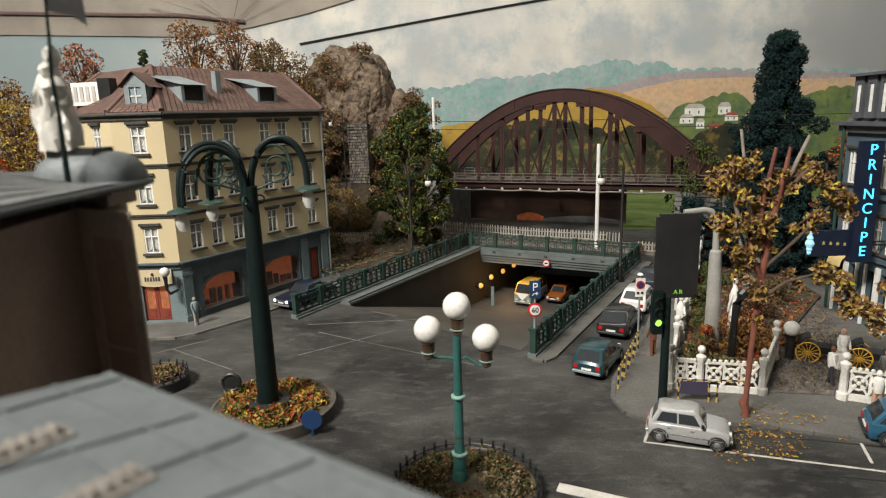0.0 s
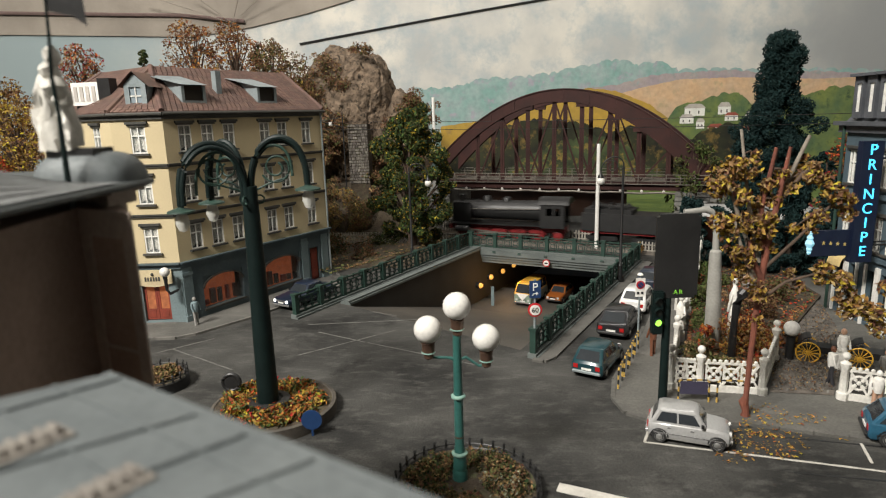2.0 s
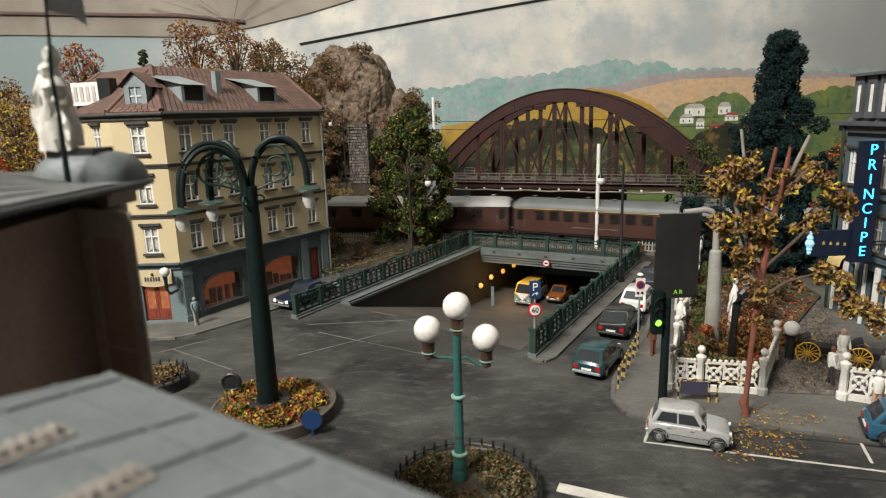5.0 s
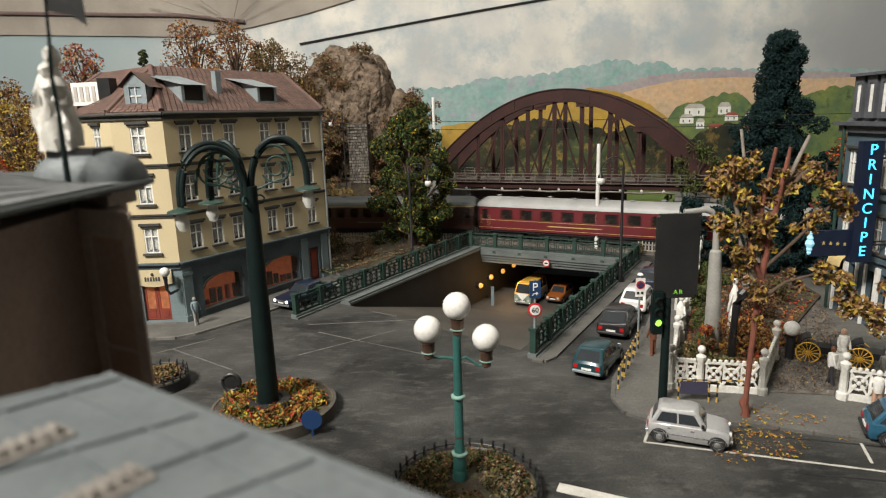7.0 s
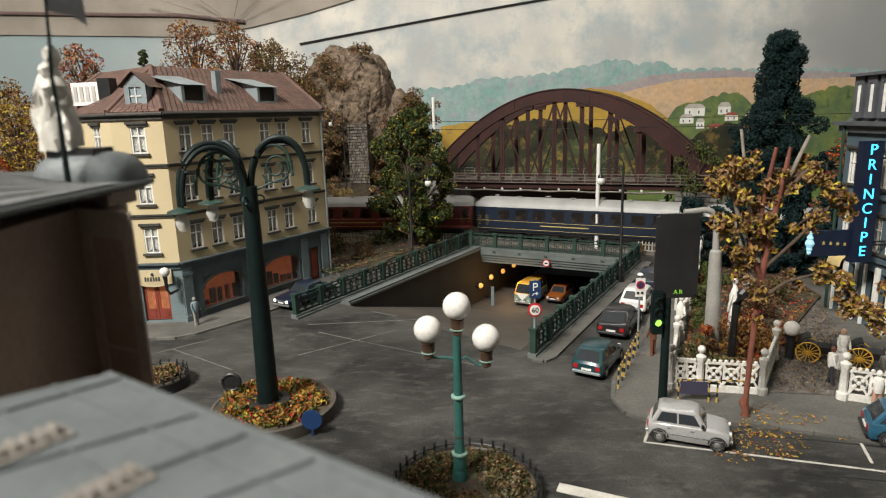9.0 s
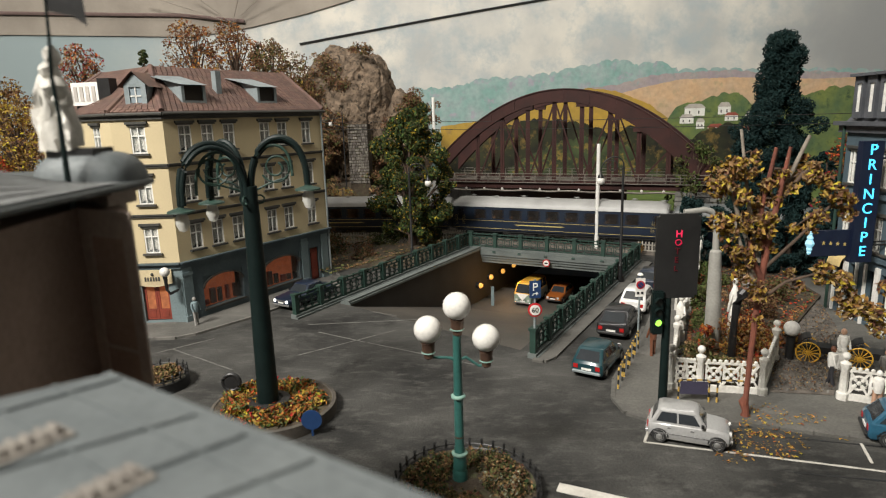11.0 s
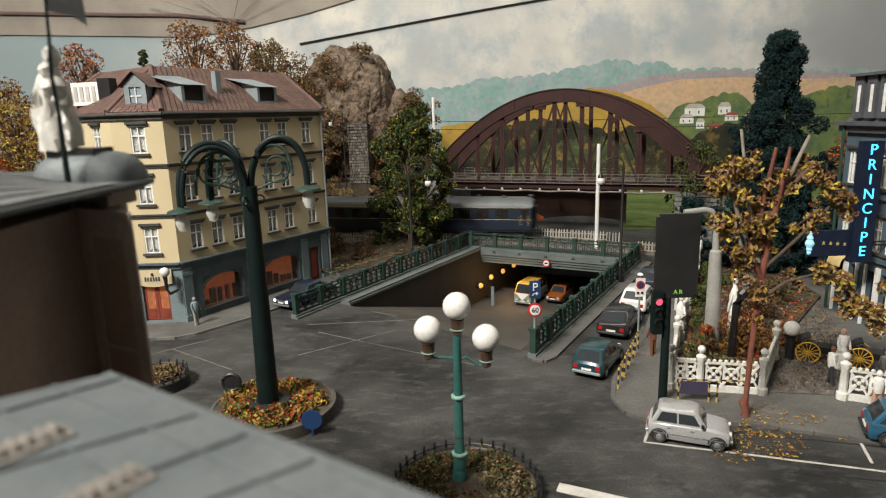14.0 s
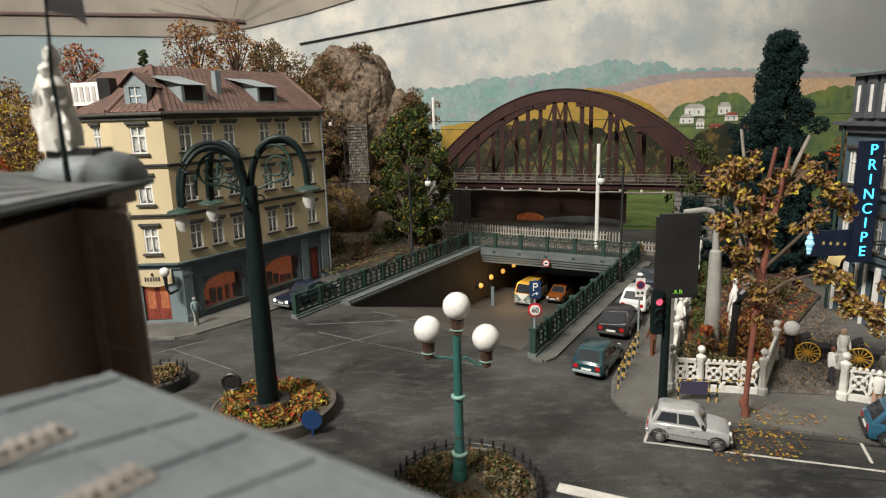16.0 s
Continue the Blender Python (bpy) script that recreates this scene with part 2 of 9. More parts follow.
def ramp():
    bm = bm_new()
    l0, l1 = Vector((*WALL_L[0], 0)), Vector((*WALL_L[1], 0))
    r0, r1 = Vector((*WALL_R[0], 0)), Vector((*WALL_R[1], 0))
    n = 16
    rows = []
    for i in range(n + 9):
        t = i / n
        row = []
        for k in range(5):
            p = (l0.lerp(l1, t)).lerp(r0.lerp(r1, t), k / 4)
            row.append(bm.verts.new((p.x, p.y, ramp_z(p.x, p.y))))
        rows.append(row)
    for a, b in zip(rows, rows[1:]):
        for k in range(4):
            bm.faces.new((a[k], a[k + 1], b[k + 1], b[k]))
    solid("road", bm, ASPHALT2, "worn brown-grey asphalt ramp down to the underpass", "road", kind="structure")
    # side walls, their base colour darkened for the shade of the cutting
    for name, (p, q), flip, mt in (("wall_ramp_west", WALL_L, 1, WALLSHADE), ("wall_ramp_east", WALL_R, -1, WALLSHADE)):
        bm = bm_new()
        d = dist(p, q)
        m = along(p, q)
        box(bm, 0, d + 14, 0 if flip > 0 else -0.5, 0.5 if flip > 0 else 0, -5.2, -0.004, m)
        solid(name, bm, mt, "concrete retaining wall of the ramp, coloured dark for its shade", "wall", kind="structure")


ramp()


# ---- railway bridge ----
B0, B1 = Vector((1.2, 66.5, 0)), Vector((24.9, 56.3, 0))
BU = (B1 - B0).normalized()
BN = Vector((-BU.y, BU.x, 0))


def bridge():
    br = thing("railway_bridge", P(B0.x, B0.y, 0, 0, 0, math.degrees(math.atan2(BU.y, BU.x))), "oxide-red riveted steel arch bridge over the lower track", "bridge")
    u0, u1 = -1.2, 25.7
    outer = lambda u: 14.66 - 0.0385 * (u - 11.9) ** 2
    inner = lambda u: max(13.55 - 0.0445 * (u - 11.5) ** 2, 5.5)
    for yy in (0, 5.2):
        bm = bm_new()
        n = 48
        ring = []
        for i in range(n + 1):
            u = u0 + (u1 - u0) * i / n
            o, q = outer(u), inner(u)
            ring.append([bm.verts.new((u, yy + a, z)) for a, z in ((-0.22, q), (-0.22, o), (0.22, o), (0.22, q))])
        for a, b in zip(ring, ring[1:]):
            for k in range(4):
                bm.faces.new((a[k], a[(k + 1) % 4], b[(k + 1) % 4], b[k]))
        bm.faces.new(ring[0][::-1])
        bm.faces.new(ring[-1])
        part("arch_rib", bm, IRONRED, br)
        bm = bm_new()
        for fn, dz in ((outer, 0.0), (inner, -0.05)):
            for i in range(n):
                a, b = u0 + (u1 - u0) * i / n, u0 + (u1 - u0) * (i + 1) / n
                if fn is inner and (fn(a) <= 5.5 or fn(b) <= 5.5):
                    continue
                bar(bm, (a, yy, fn(a) + dz), (b, yy, fn(b) + dz), 0.66, 0.1)
        part("arch_flange", bm, IRONRED, br)
        us = [3.04 + 2.72 * k for k in range(8)]
        for k, u in enumerate(us):
            bm = bm_new()
            top = inner(u) + 0.2
            for dx in (-0.09, 0.09):
                bar(bm, (u + dx, yy, 5.3), (u + dx, yy, top), 0.06, 0.26)
            bar(bm, (u, yy, 5.3), (u, yy, top), 0.16, 0.05)
            part("upright", bm, IRONRED, br)
        for k in range(7):
            a, b = us[k], us[k + 1]
            pairs = ((a, 5.5, b, inner(b)),) if k % 2 == 0 else ((a, inner(a), b, 5.5),)
            for p, zp, q, zq in pairs:
                bm = bm_new()
                bar(bm, (p, yy + 0.12, zp), (q, yy + 0.12, zq), 0.15, 0.15)
                part("diagonal", bm, IRONRED, br)
        for k in (2, 4, 6):
            u = us[k]
            bm = bm_new()
            box(bm, u - 0.55, u + 0.55, yy - 0.25, yy + 0.25, inner(u) - 0.4, inner(u) + 0.1)
            part("gusset_plate", bm, IRONRED, br)
        # stiffening ribs and plates along the arch web
        for i in range(11):
            u = u0 + 0.8 + i * 2.5
            bm = bm_new()
            box(bm, u - 0.06, u + 0.06, yy - 0.27, yy + 0.27, inner(u), outer(u))
            part("stiffener", bm, IRONRED, br)
        bm = bm_new()
        box(bm, u0, u1, yy - 0.2, yy + 0.2, 4.95, 5.55)
        box(bm, u0, u1, yy - 0.36, yy + 0.36, 5.5, 5.6)
        box(bm, u0, u1, yy - 0.36, yy + 0.36, 4.86, 4.95)
        part("girder", bm, IRONRED, br)
    for k in range(16):
        u = u0 + 0.8 + k * 1.7
        bm = bm_new()
        box(bm, u - 0.15, u + 0.15, 0, 5.2, 4.98, 5.3)
        part("cross_beam", bm, IRONRED, br)
    for yy in (1.9, 3.35):
        bm = bm_new()
        box(bm, u0, u1, yy - 0.04, yy + 0.04, 5.46, 5.6)
        box(bm, u0, u1, yy - 0.07, yy + 0.07, 5.57, 5.62)
        part("rail", bm, mat_rail, br, "rusty steel rail")
    for k in range(41):
        u = u0 + 0.3 + k * 0.645
        bm = bm_new()
        box(bm, u - 0.12, u + 0.12, 1.3, 3.95, 5.3, 5.46)
        part("sleeper", bm, mat_sleeper, br)
    # walkway handrail of pale slats and cables under the deck
    for yy in (-0.55, 5.75):
        bm = bm_new()
        for z in (5.75, 6.05, 6.35):
            box(bm, u0, u1, yy - 0.03, yy + 0.03, z, z + 0.06)
        for k in range(21):
            u = u0 + 0.5 + k * 1.26
            box(bm, u - 0.04, u + 0.04, yy - 0.04, yy + 0.04, 5.5, 6.4)
        part("handrail", bm, mat_rail, br, "pale weathered walkway handrail")
        bm = bm_new()
        box(bm, u0, u1, min(yy, 0) if yy < 0 else 5.2, max(yy, 0) if yy < 0 else yy + 0.1, 5.42, 5.5)
        part("walkway", bm, mat_rail, br)
    bm = bm_new()
    tube(bm, [(u0 + (u1 - u0) * i / 30, -0.45, 4.62 + 0.05 * math.sin(i * 1.3)) for i in range(31)], 0.1, 8)
    part("pipe", bm, mat_rail, br, "pale conduit under the deck")
    for k in range(13):
        u = u0 + 1 + k * 2
        bm = bm_new()
        lathe(bm, [(0.03, 4.6), (0.13, 4.66), (0.13, 4.85), (0.03, 4.95)], 8, (u, -0.3, 0))
        part("insulator", bm, OPAL, br)
    return br


mat_rail = mat("rail_steel", (0.22, 0.2, 0.17), (0.12, 0.105, 0.09), 0.5, 0.4, size=1, bump=0.02)
mat_sleeper = mat("sleeper", (0.06, 0.045, 0.035), (0.045, 0.035, 0.03), 0.9, size=0.6, bump=0.05)
bridge()


def abutment(name, ua, ub, ztop):
    ab = thing(name, P(B0.x, B0.y, 0, 0, 0, math.degrees(math.atan2(BU.y, BU.x))), "grey rough-stone bridge abutment beside the track", "bridge abutment", group="abutments")
    bm = bm_new()
    box(bm, ua + 0.1, ub - 0.1, -0.55, 6, 0, ztop)
    part("core", bm, STONE, ab)
    rows = int(ztop / 0.42)
    h = ztop / rows
    rng = random.Random(ua)
    for r in range(rows):
        u = ua
        while u < ub - 0.2:
            w = min(rng.uniform(0.45, 0.85), ub - u)
            bm = bm_new()
            d = rng.uniform(0.02, 0.1)
            box(bm, u + 0.03, u + w - 0.03, -0.68 - d, -0.5, r * h + 0.03, (r + 1) * h - 0.03)
            part("stone", bm, STONE, ab)
            u += w


abutment("bridge_abutment", -5.6, 0.0, 4.8)
abutment("bridge_abutment", 22.8, 27.4, 4.8)


# ---- train ----
QA, QB, QC = -8.6685e-3, -0.276283, 61.9184


def track_y(x):
    x1 = max(-12, min(24, x))
    y = QA * x1 * x1 + QB * x1 + QC
    k = 2 * QA * x1 + QB
    if x > 24:
        return y + (x - 24) * k * 0.75
    return y + (x - x1) * k


def track_table():
    s, out, x, y = 0.0, [], 0.0, track_y(0)
    pts = [(0.0, 0.0, y)]
    for sign in (1, -1):
        s, px_, py_ = 0.0, 0.0, track_y(0)
        x = 0.0
        while abs(x) < 230:
            x += 0.5 * sign
            y = track_y(x)
            s += sign * math.hypot(x - px_, y - py_)
            px_, py_ = x, y
            pts.append((s, x, y))
    pts.sort()
    return np.array(pts)


TRACK = track_table()


def track_at(s):
    return float(np.interp(s, TRACK[:, 0], TRACK[:, 1])), float(np.interp(s, TRACK[:, 0], TRACK[:, 2]))


def gone(t):
    """How far the train has run at t seconds: a little slower in the middle of its passage."""
    ts = [0, 1.2, 2.2, 3.3, 4.0, 6.5, 9.0, 11.3, 16.0]
    ss = [0, 14.2, 25.9, 39.4, 47.5, 75.1, 103.8, 130.6, 187.1]
    return float(np.interp(t, ts, ss))


STOCK = []


def motions():
    for ob, mid, half in STOCK:
        rows = []
        for k in range(33):
            t = k * 0.5
            s = mid - gone(t)
            x0, y0 = track_at(s - half)
            x1, y1 = track_at(s + half)
            rows.append((t, P((x0 + x1) / 2, (y0 + y1) / 2, 0.42, 0, 0, math.degrees(math.atan2(y1 - y0, x1 - x0)))))
        walk(ob, rows)


def track():
    tr = thing("railway_track", P(0, 0, 0), "ballasted model railway track with dark sleepers", "railway track", kind="structure")
    bm = bm_new()
    xs = [-70 + i * 2 for i in range(66)]
    left = [(x, track_y(x)) for x in xs]
    for (x0, y0), (x1, y1) in zip(left, left[1:]):
        m = along((x0, y0), (x1, y1))
        d = dist((x0, y0), (x1, y1)) + 0.02
        prism(bm, [(0, -2.0), (d, -2.0), (d, 2.0), (0, 2.0)], 0, 0.24, m, [(0, -1.6), (d, -1.6), (d, 1.6), (0, 1.6)])
    part("ballast_bed", bm, BALLAST, tr)
    bm = bm_new()
    for off in (-0.75, 0.75):
        for (x0, y0), (x1, y1) in zip(left, left[1:]):
            m = along((x0, y0), (x1, y1))
            box(bm, 0, dist((x0, y0), (x1, y1)), off - 0.05, off + 0.05, 0.28, 0.42, m)
    part("rail", bm, mat_rail, tr)
    sl = bm_new()
    box(sl, -0.13, 0.13, -1.3, 1.3, 0.22, 0.3)
    me = mesh_of("sleeper", sl, mat_sleeper)
    s = -20.0
    while s < 40:
        x, y = track_at(s)
        x2, y2 = track_at(s + 0.1)
        part("sleeper", me, None, tr, m=P(x, y, 0, 0, 0, math.degrees(math.atan2(y2 - y, x2 - x))))
        s += 0.65


track()

BROWN = mat("coach_brown", (0.062, 0.024, 0.018), (0.05, 0.02, 0.016), 0.35, size=2, bump=0.005, coat=0.3)
TEAK = mat("coach_teak", (0.07, 0.029, 0.019), (0.055, 0.023, 0.016), 0.4, size=1, bump=0.005, coat=0.3)
RED = mat("coach_red", (0.15, 0.02, 0.024), (0.125, 0.018, 0.022), 0.35, size=2, bump=0.005, coat=0.3)
BLUE = mat("coach_blue", (0.012, 0.02, 0.037), (0.01, 0.016, 0.031), 0.35, size=2, bump=0.005, coat=0.3)
ROOFW = mat("coach_roof_pale", (0.35, 0.35, 0.34), (0.27, 0.27, 0.26), 0.45, size=2, bump=0.01)
ROOFG = mat("coach_roof_grey", (0.12, 0.13, 0.13), (0.09, 0.1, 0.1), 0.5, size=2, bump=0.01)
GOLD = mat("gold_line", (0.52, 0.4, 0.14), (0.46, 0.35, 0.12), 0.5, 0.0, bump=0)
BLACK = mat("black_iron", (0.012, 0.012, 0.0125), (0.019, 0.019, 0.019), 0.45, size=0.5, bump=0.01)
WHEELRED = mat("wheel_red", (0.23, 0.016, 0.018), (0.17, 0.014, 0.015), 0.45, size=0.4, bump=0.01)
# orange-brown colour imitates warm lighting behind the coach windows
SEATS = mat("coach_inside_lit_tone", (0.5, 0.24, 0.1), (0.3, 0.15, 0.07), 0.8, size=0.5, bump=0)
COACHGLASS = glass("coach_glass", (0.03, 0.028, 0.026), 0.35)


def wheel_pair(parent, x, r, mt, name="wheel"):
    for y in (-0.78, 0.78):
        bm = bm_new()
        m = Matrix.Translation((x, y, r)) @ Matrix.Rotation(math.pi / 2, 4, "X")
        lathe(bm, [(r * 0.98, -0.07), (r, -0.02), (r, 0.05), (r * 0.86, 0.07), (r * 0.8, 0.02), (0.12, 0.03), (0.1, 0.1), (0.02, 0.1)], 20, m=m)
        part(name, bm, mt, parent)


def coach(mid, ln, body_m, roof_m, nwin, stripe, label, pale=False):
    """A bogie coach: floor of the wheels at z = 0, length along x."""
    c = thing("passenger_coach", P(0, 0, 0), label, "railway coach", group="coaches of the train")
    h, w = ln / 2 - 0.45, 1.45
    win_w = min(1.15, (2 * h - 3) / nwin * 0.62)
    holes = []
    for k in range(nwin):
        u = 1.9 + (2 * h - 3.8) * (k + 0.5) / nwin
        holes.append((u - win_w / 2, u + win_w / 2, 2.05, 2.95))
    holes = holes + [(0.35, 0.95, 2.0, 2.95), (2 * h - 0.95, 2 * h - 0.35, 2.0, 2.95)]
    bm = bm_new()
    for sg in (1, -1):
        m = Matrix.Translation((-h * sg, -w * sg, 0)) @ Matrix.Rotation(0 if sg > 0 else math.pi, 4, "Z")
        wall_grid(bm, 2 * h, 0.95, 3.25, holes, 0.08, m)
    for x in (-h, h - 0.08):
        box(bm, x, x + 0.08, -w + 0.08, w - 0.08, 0.95, 3.4)
    body = part("body", bm, body_m, c)
    for sg in (1, -1):
        for hh in holes:
            bm = bm_new()
            x0, x1 = (-h + hh[0]) * sg, (-h + hh[1]) * sg
            box(bm, min(x0, x1), max(x0, x1), sg * (-w + 0.05) - 0.01, sg * (-w + 0.05) + 0.01, hh[2], hh[3])
            part("window_pane", bm, COACHGLASS, body)
    bm = bm_new()
    n = 14
    prof = [(-w - 0.06, 3.2)] + [(-(w + 0.04) * math.cos(i * math.pi / n), 3.25 + 0.78 * math.sin(i * math.pi / n) ** 0.8) for i in range(n + 1)] + [(w + 0.06, 3.2)]
    ends = []
    for x, k in ((-h - 0.12, 0.62), (-h + 0.25, 0.93), (-h + 0.8, 1.0), (h - 0.8, 1.0), (h - 0.25, 0.93), (h + 0.12, 0.62)):
        ends.append([bm.verts.new((x, y, 3.2 + (z - 3.2) * k)) for y, z in prof])
    for a, b in zip(ends, ends[1:]):
        for i in range(len(prof) - 1):
            bm.faces.new((a[i], a[i + 1], b[i + 1], b[i]))
        bm.faces.new((a[-1], a[0], b[0], b[-1]))
    bm.faces.new(ends[0][::-1])
    bm.faces.new(ends[-1])
    roof = part("roof", bm, roof_m, c)
    for k in range(int(ln / 2.6)):
        bm = bm_new()
        lathe(bm, [(0.12, 3.9), (0.12, 4.08), (0.2, 4.1), (0.2, 4.16), (0.03, 4.2)], 10, (-h + 1.5 + k * 2.6, 0.35 * (-1) ** k, 0))
        part("roof_vent", bm, roof_m, roof)
    bm = bm_new()
    box(bm, -h + 0.2, h - 0.2, -w + 0.12, w - 0.12, 0.75, 1.0)
    for x in (-h * 0.3, h * 0.25):
        box(bm, x - 1.3, x + 1.3, -1.15, 1.15, 0.4, 0.76)
    part("underframe", bm, BLACK, c)
    bm = bm_new()
    for k in range(nwin):
        u = -h + 1.9 + (2 * h - 3.8) * (k + 0.5) / nwin
        box(bm, u - 0.6, u - 0.4, -1.1, 1.1, 1.0, 2.3)
    box(bm, -h + 0.3, h - 0.3, 0.1, 0.16, 1.0, 3.2)
    part("seats", bm, SEATS, c, "compartments inside, coloured orange-brown like warm lamplight")
    for sg in (-1, 1):
        for z in stripe:
            bm = bm_new()
            box(bm, -h + 0.02, h - 0.02, sg * (w + 0.006) - 0.006, sg * (w + 0.006) + 0.006, z, z + (0.14 if z > 3 else 0.035))
            part("lining", bm, GOLD, c, "gold lining stripe")
    for x in (-h + 2.7, h - 2.7):
        bg = bm_new()
        for y in (-1.0, 1.0):
            box(bg, x - 1.7, x + 1.7, y - 0.06, y + 0.06, 0.35, 0.7)
            for q in (-1.25, 1.25):
                box(bg, x + q - 0.2, x + q + 0.2, y - 0.12, y + 0.12, 0.3, 0.75)
        box(bg, x - 0.3, x + 0.3, -1, 1, 0.4, 0.75)
        b = part("bogie", bg, BLACK, c)
        for q in (-1.25, 1.25):
            wheel_pair(b, x + q, 0.46, BLACK)
    for x, sg in ((-h, -1), (h, 1)):
        bm = bm_new()
        box(bm, min(x, x + sg * 0.42), max(x, x + sg * 0.42), -0.55, 0.55, 1.0, 3.2)
        part("gangway", bm, BLACK, c, "black corridor bellows")
        for y in (-0.88, 0.88):
            bm = bm_new()
            tube(bm, [(x, y, 1.05), (x + sg * 0.38, y, 1.05)], 0.07, 8)
            tube(bm, [(x + sg * 0.37, y, 1.05), (x + sg * 0.42, y, 1.05)], 0.24, 12)
            part("buffer", bm, BLACK, c)
    bm = bm_new()
    for sg in (-1, 1):
        for x in (-h + 0.28, -h + 1.05, h - 1.05, h - 0.28):
            box(bm, x - 0.02, x + 0.02, sg * (w + 0.02) - 0.02, sg * (w + 0.02) + 0.02, 1.4, 2.4)
        box(bm, -h * 0.35, h * 0.1, sg * (w + 0.008) - 0.008, sg * (w + 0.008) + 0.008, 1.5, 1.6)
    part("handrail", bm, GOLD if pale else mat_rail, c)
    STOCK.append((c, mid, ln * 0.36))


def locomotive(front):
    lo = thing("steam_locomotive", P(0, 0, 0), "black model steam locomotive with red wheels and frame", "locomotive")
    bm = bm_new()
    m = Matrix.Translation((-6.4, 0, 2.75)) @ Matrix.Rotation(math.pi / 2, 4, "Y")
    lathe(bm, [(0.3, -0.02), (0.82, 0.02), (0.9, 0.1), (0.9, 2.2), (0.95, 2.25), (0.92, 2.3), (0.95, 6.0), (1.0, 9.2), (0.9, 9.3)], 24, m=m)
    boiler = part("boiler", bm, BLACK, lo)
    for x in (-4.0, -2.2, -0.4, 1.3):
        bm = bm_new()
        tube(bm, [(x, 0, 2.75), (x + 0.08, 0, 2.75)], 0.99, 24)
        part("boiler_band", bm, BLACK, boiler)
    for name, x, prof in (("chimney", -5.5, [(0.42, 3.5), (0.3, 3.7), (0.27, 4.1), (0.36, 4.2), (0.3, 4.25)]), ("dome", -2.9, [(0.5, 3.5), (0.46, 3.9), (0.33, 4.1), (0.05, 4.18)]), ("sand_dome", -0.9, [(0.45, 3.5), (0.42, 3.85), (0.3, 4.02), (0.05, 4.08)])):
        bm = bm_new()
        lathe(bm, prof, 14, (x, 0, 0))
        part(name, bm, BLACK, lo)
    cab = bm_new()
    for sg in (-1, 1):
        mm = Matrix.Translation((2.7 * sg if sg < 0 else 2.7, -1.42 * sg, 0))
        mm = Matrix.Translation((2.7 if sg > 0 else 5.0, -1.42 * sg, 0)) @ Matrix.Rotation(0 if sg > 0 else math.pi, 4, "Z")
        wall_grid(cab, 2.3, 1.3, 3.6, [(0.6, 1.2, 2.5, 3.2), (1.4, 1.9, 2.5, 3.2)] if sg > 0 else [(0.4, 0.9, 2.5, 3.2), (1.1, 1.7, 2.5, 3.2)], 0.08, mm)
    box(cab, 2.7, 2.78, -1.34, 1.34, 1.3, 3.6)
    cb = part("cab", cab, BLACK, lo)
    bm = bm_new()
    prof = [(-1.55, 3.55)] + [(-1.5 * math.cos(i * math.pi / 10), 3.6 + 0.55 * math.sin(i * math.pi / 10)) for i in range(11)] + [(1.55, 3.55)]
    a = [bm.verts.new((2.5, y, z)) for y, z in prof]
    b = [bm.verts.new((5.4, y, z)) for y, z in prof]
    for i in range(len(prof)):
        j = (i + 1) % len(prof)
        bm.faces.new((a[i], a[j], b[j], b[i]))
    bm.faces.new(a[::-1])
    bm.faces.new(b)
    part("cab_roof", bm, BLACK, cb)
    bm = bm_new()
    box(bm, -6.3, 5.0, -1.4, 1.4, 1.42, 1.5)
    part("running_board", bm, BLACK, lo)
    bm = bm_new()
    box(bm, -6.2, 5.0, -0.55, 0.55, 0.7, 1.42)
    box(bm, -6.5, -6.2, -1.35, 1.35, 0.95, 1.4)
    part("frame", bm, WHEELRED, lo, "red frame and buffer beam")
    for x in (-3.4, -1.5, 0.4, 2.3):
        wheel_pair(lo, x, 0.72, WHEELRED, "driving_wheel")
        for y in (-0.88, 0.88):
            bm = bm_new()
            for k in range(8):
                t = k * math.tau / 8
                bar(bm, (x, y, 0.72), (x + 0.62 * math.cos(t), y, 0.72 + 0.62 * math.sin(t)), 0.07, 0.07)
            part("spokes", bm, WHEELRED, lo)
    wheel_pair(lo, -5.4, 0.45, WHEELRED)
    wheel_pair(lo, 4.3, 0.45, WHEELRED)
    for y in (-1.12, 1.12):
        bm = bm_new()
        bar(bm, (-3.6, y, 0.6), (2.5, y, 0.6), 0.07, 0.14)
        bar(bm, (-4.6, y, 0.9), (-0.8, y, 0.62), 0.06, 0.12)
        part("connecting_rod", bm, mat_rail, lo)
        bm = bm_new()
        tube(bm, [(-5.9, y, 1.0), (-4.5, y, 1.0)], 0.36, 12)
        part("cylinder", bm, BLACK, lo)
        bm = bm_new()
        box(bm, -6.1, -4.2, y * 1.22 - 0.02, y * 1.22 + 0.02, 1.7, 3.6)
        part("smoke_deflector", bm, BLACK, lo)
        bm = bm_new()
        tube(bm, [(-6.0, y, 2.9), (2.6, y, 3.05)], 0.03, 6)
        part("handrail", bm, mat_rail, lo)
        bm = bm_new()
        tube(bm, [(-6.5, y * 0.8, 1.15), (-6.9, y * 0.8, 1.15)], 0.08, 8)
        tube(bm, [(-6.88, y * 0.8, 1.15), (-6.94, y * 0.8, 1.15)], 0.25, 12)
        part("buffer", bm, BLACK, lo)
        bm = bm_new()
        tube(bm, [(-6.75, y * 0.7, 1.75), (-6.5, y * 0.7, 1.75)], 0.16, 10)
        part("lamp", bm, OPAL, lo)
    STOCK.append((lo, front + 6.9, 4.5))
    te = thing("locomotive_tender", P(0, 0, 0), "black coal tender with a red frame behind the locomotive", "tender")
    bm = bm_new()
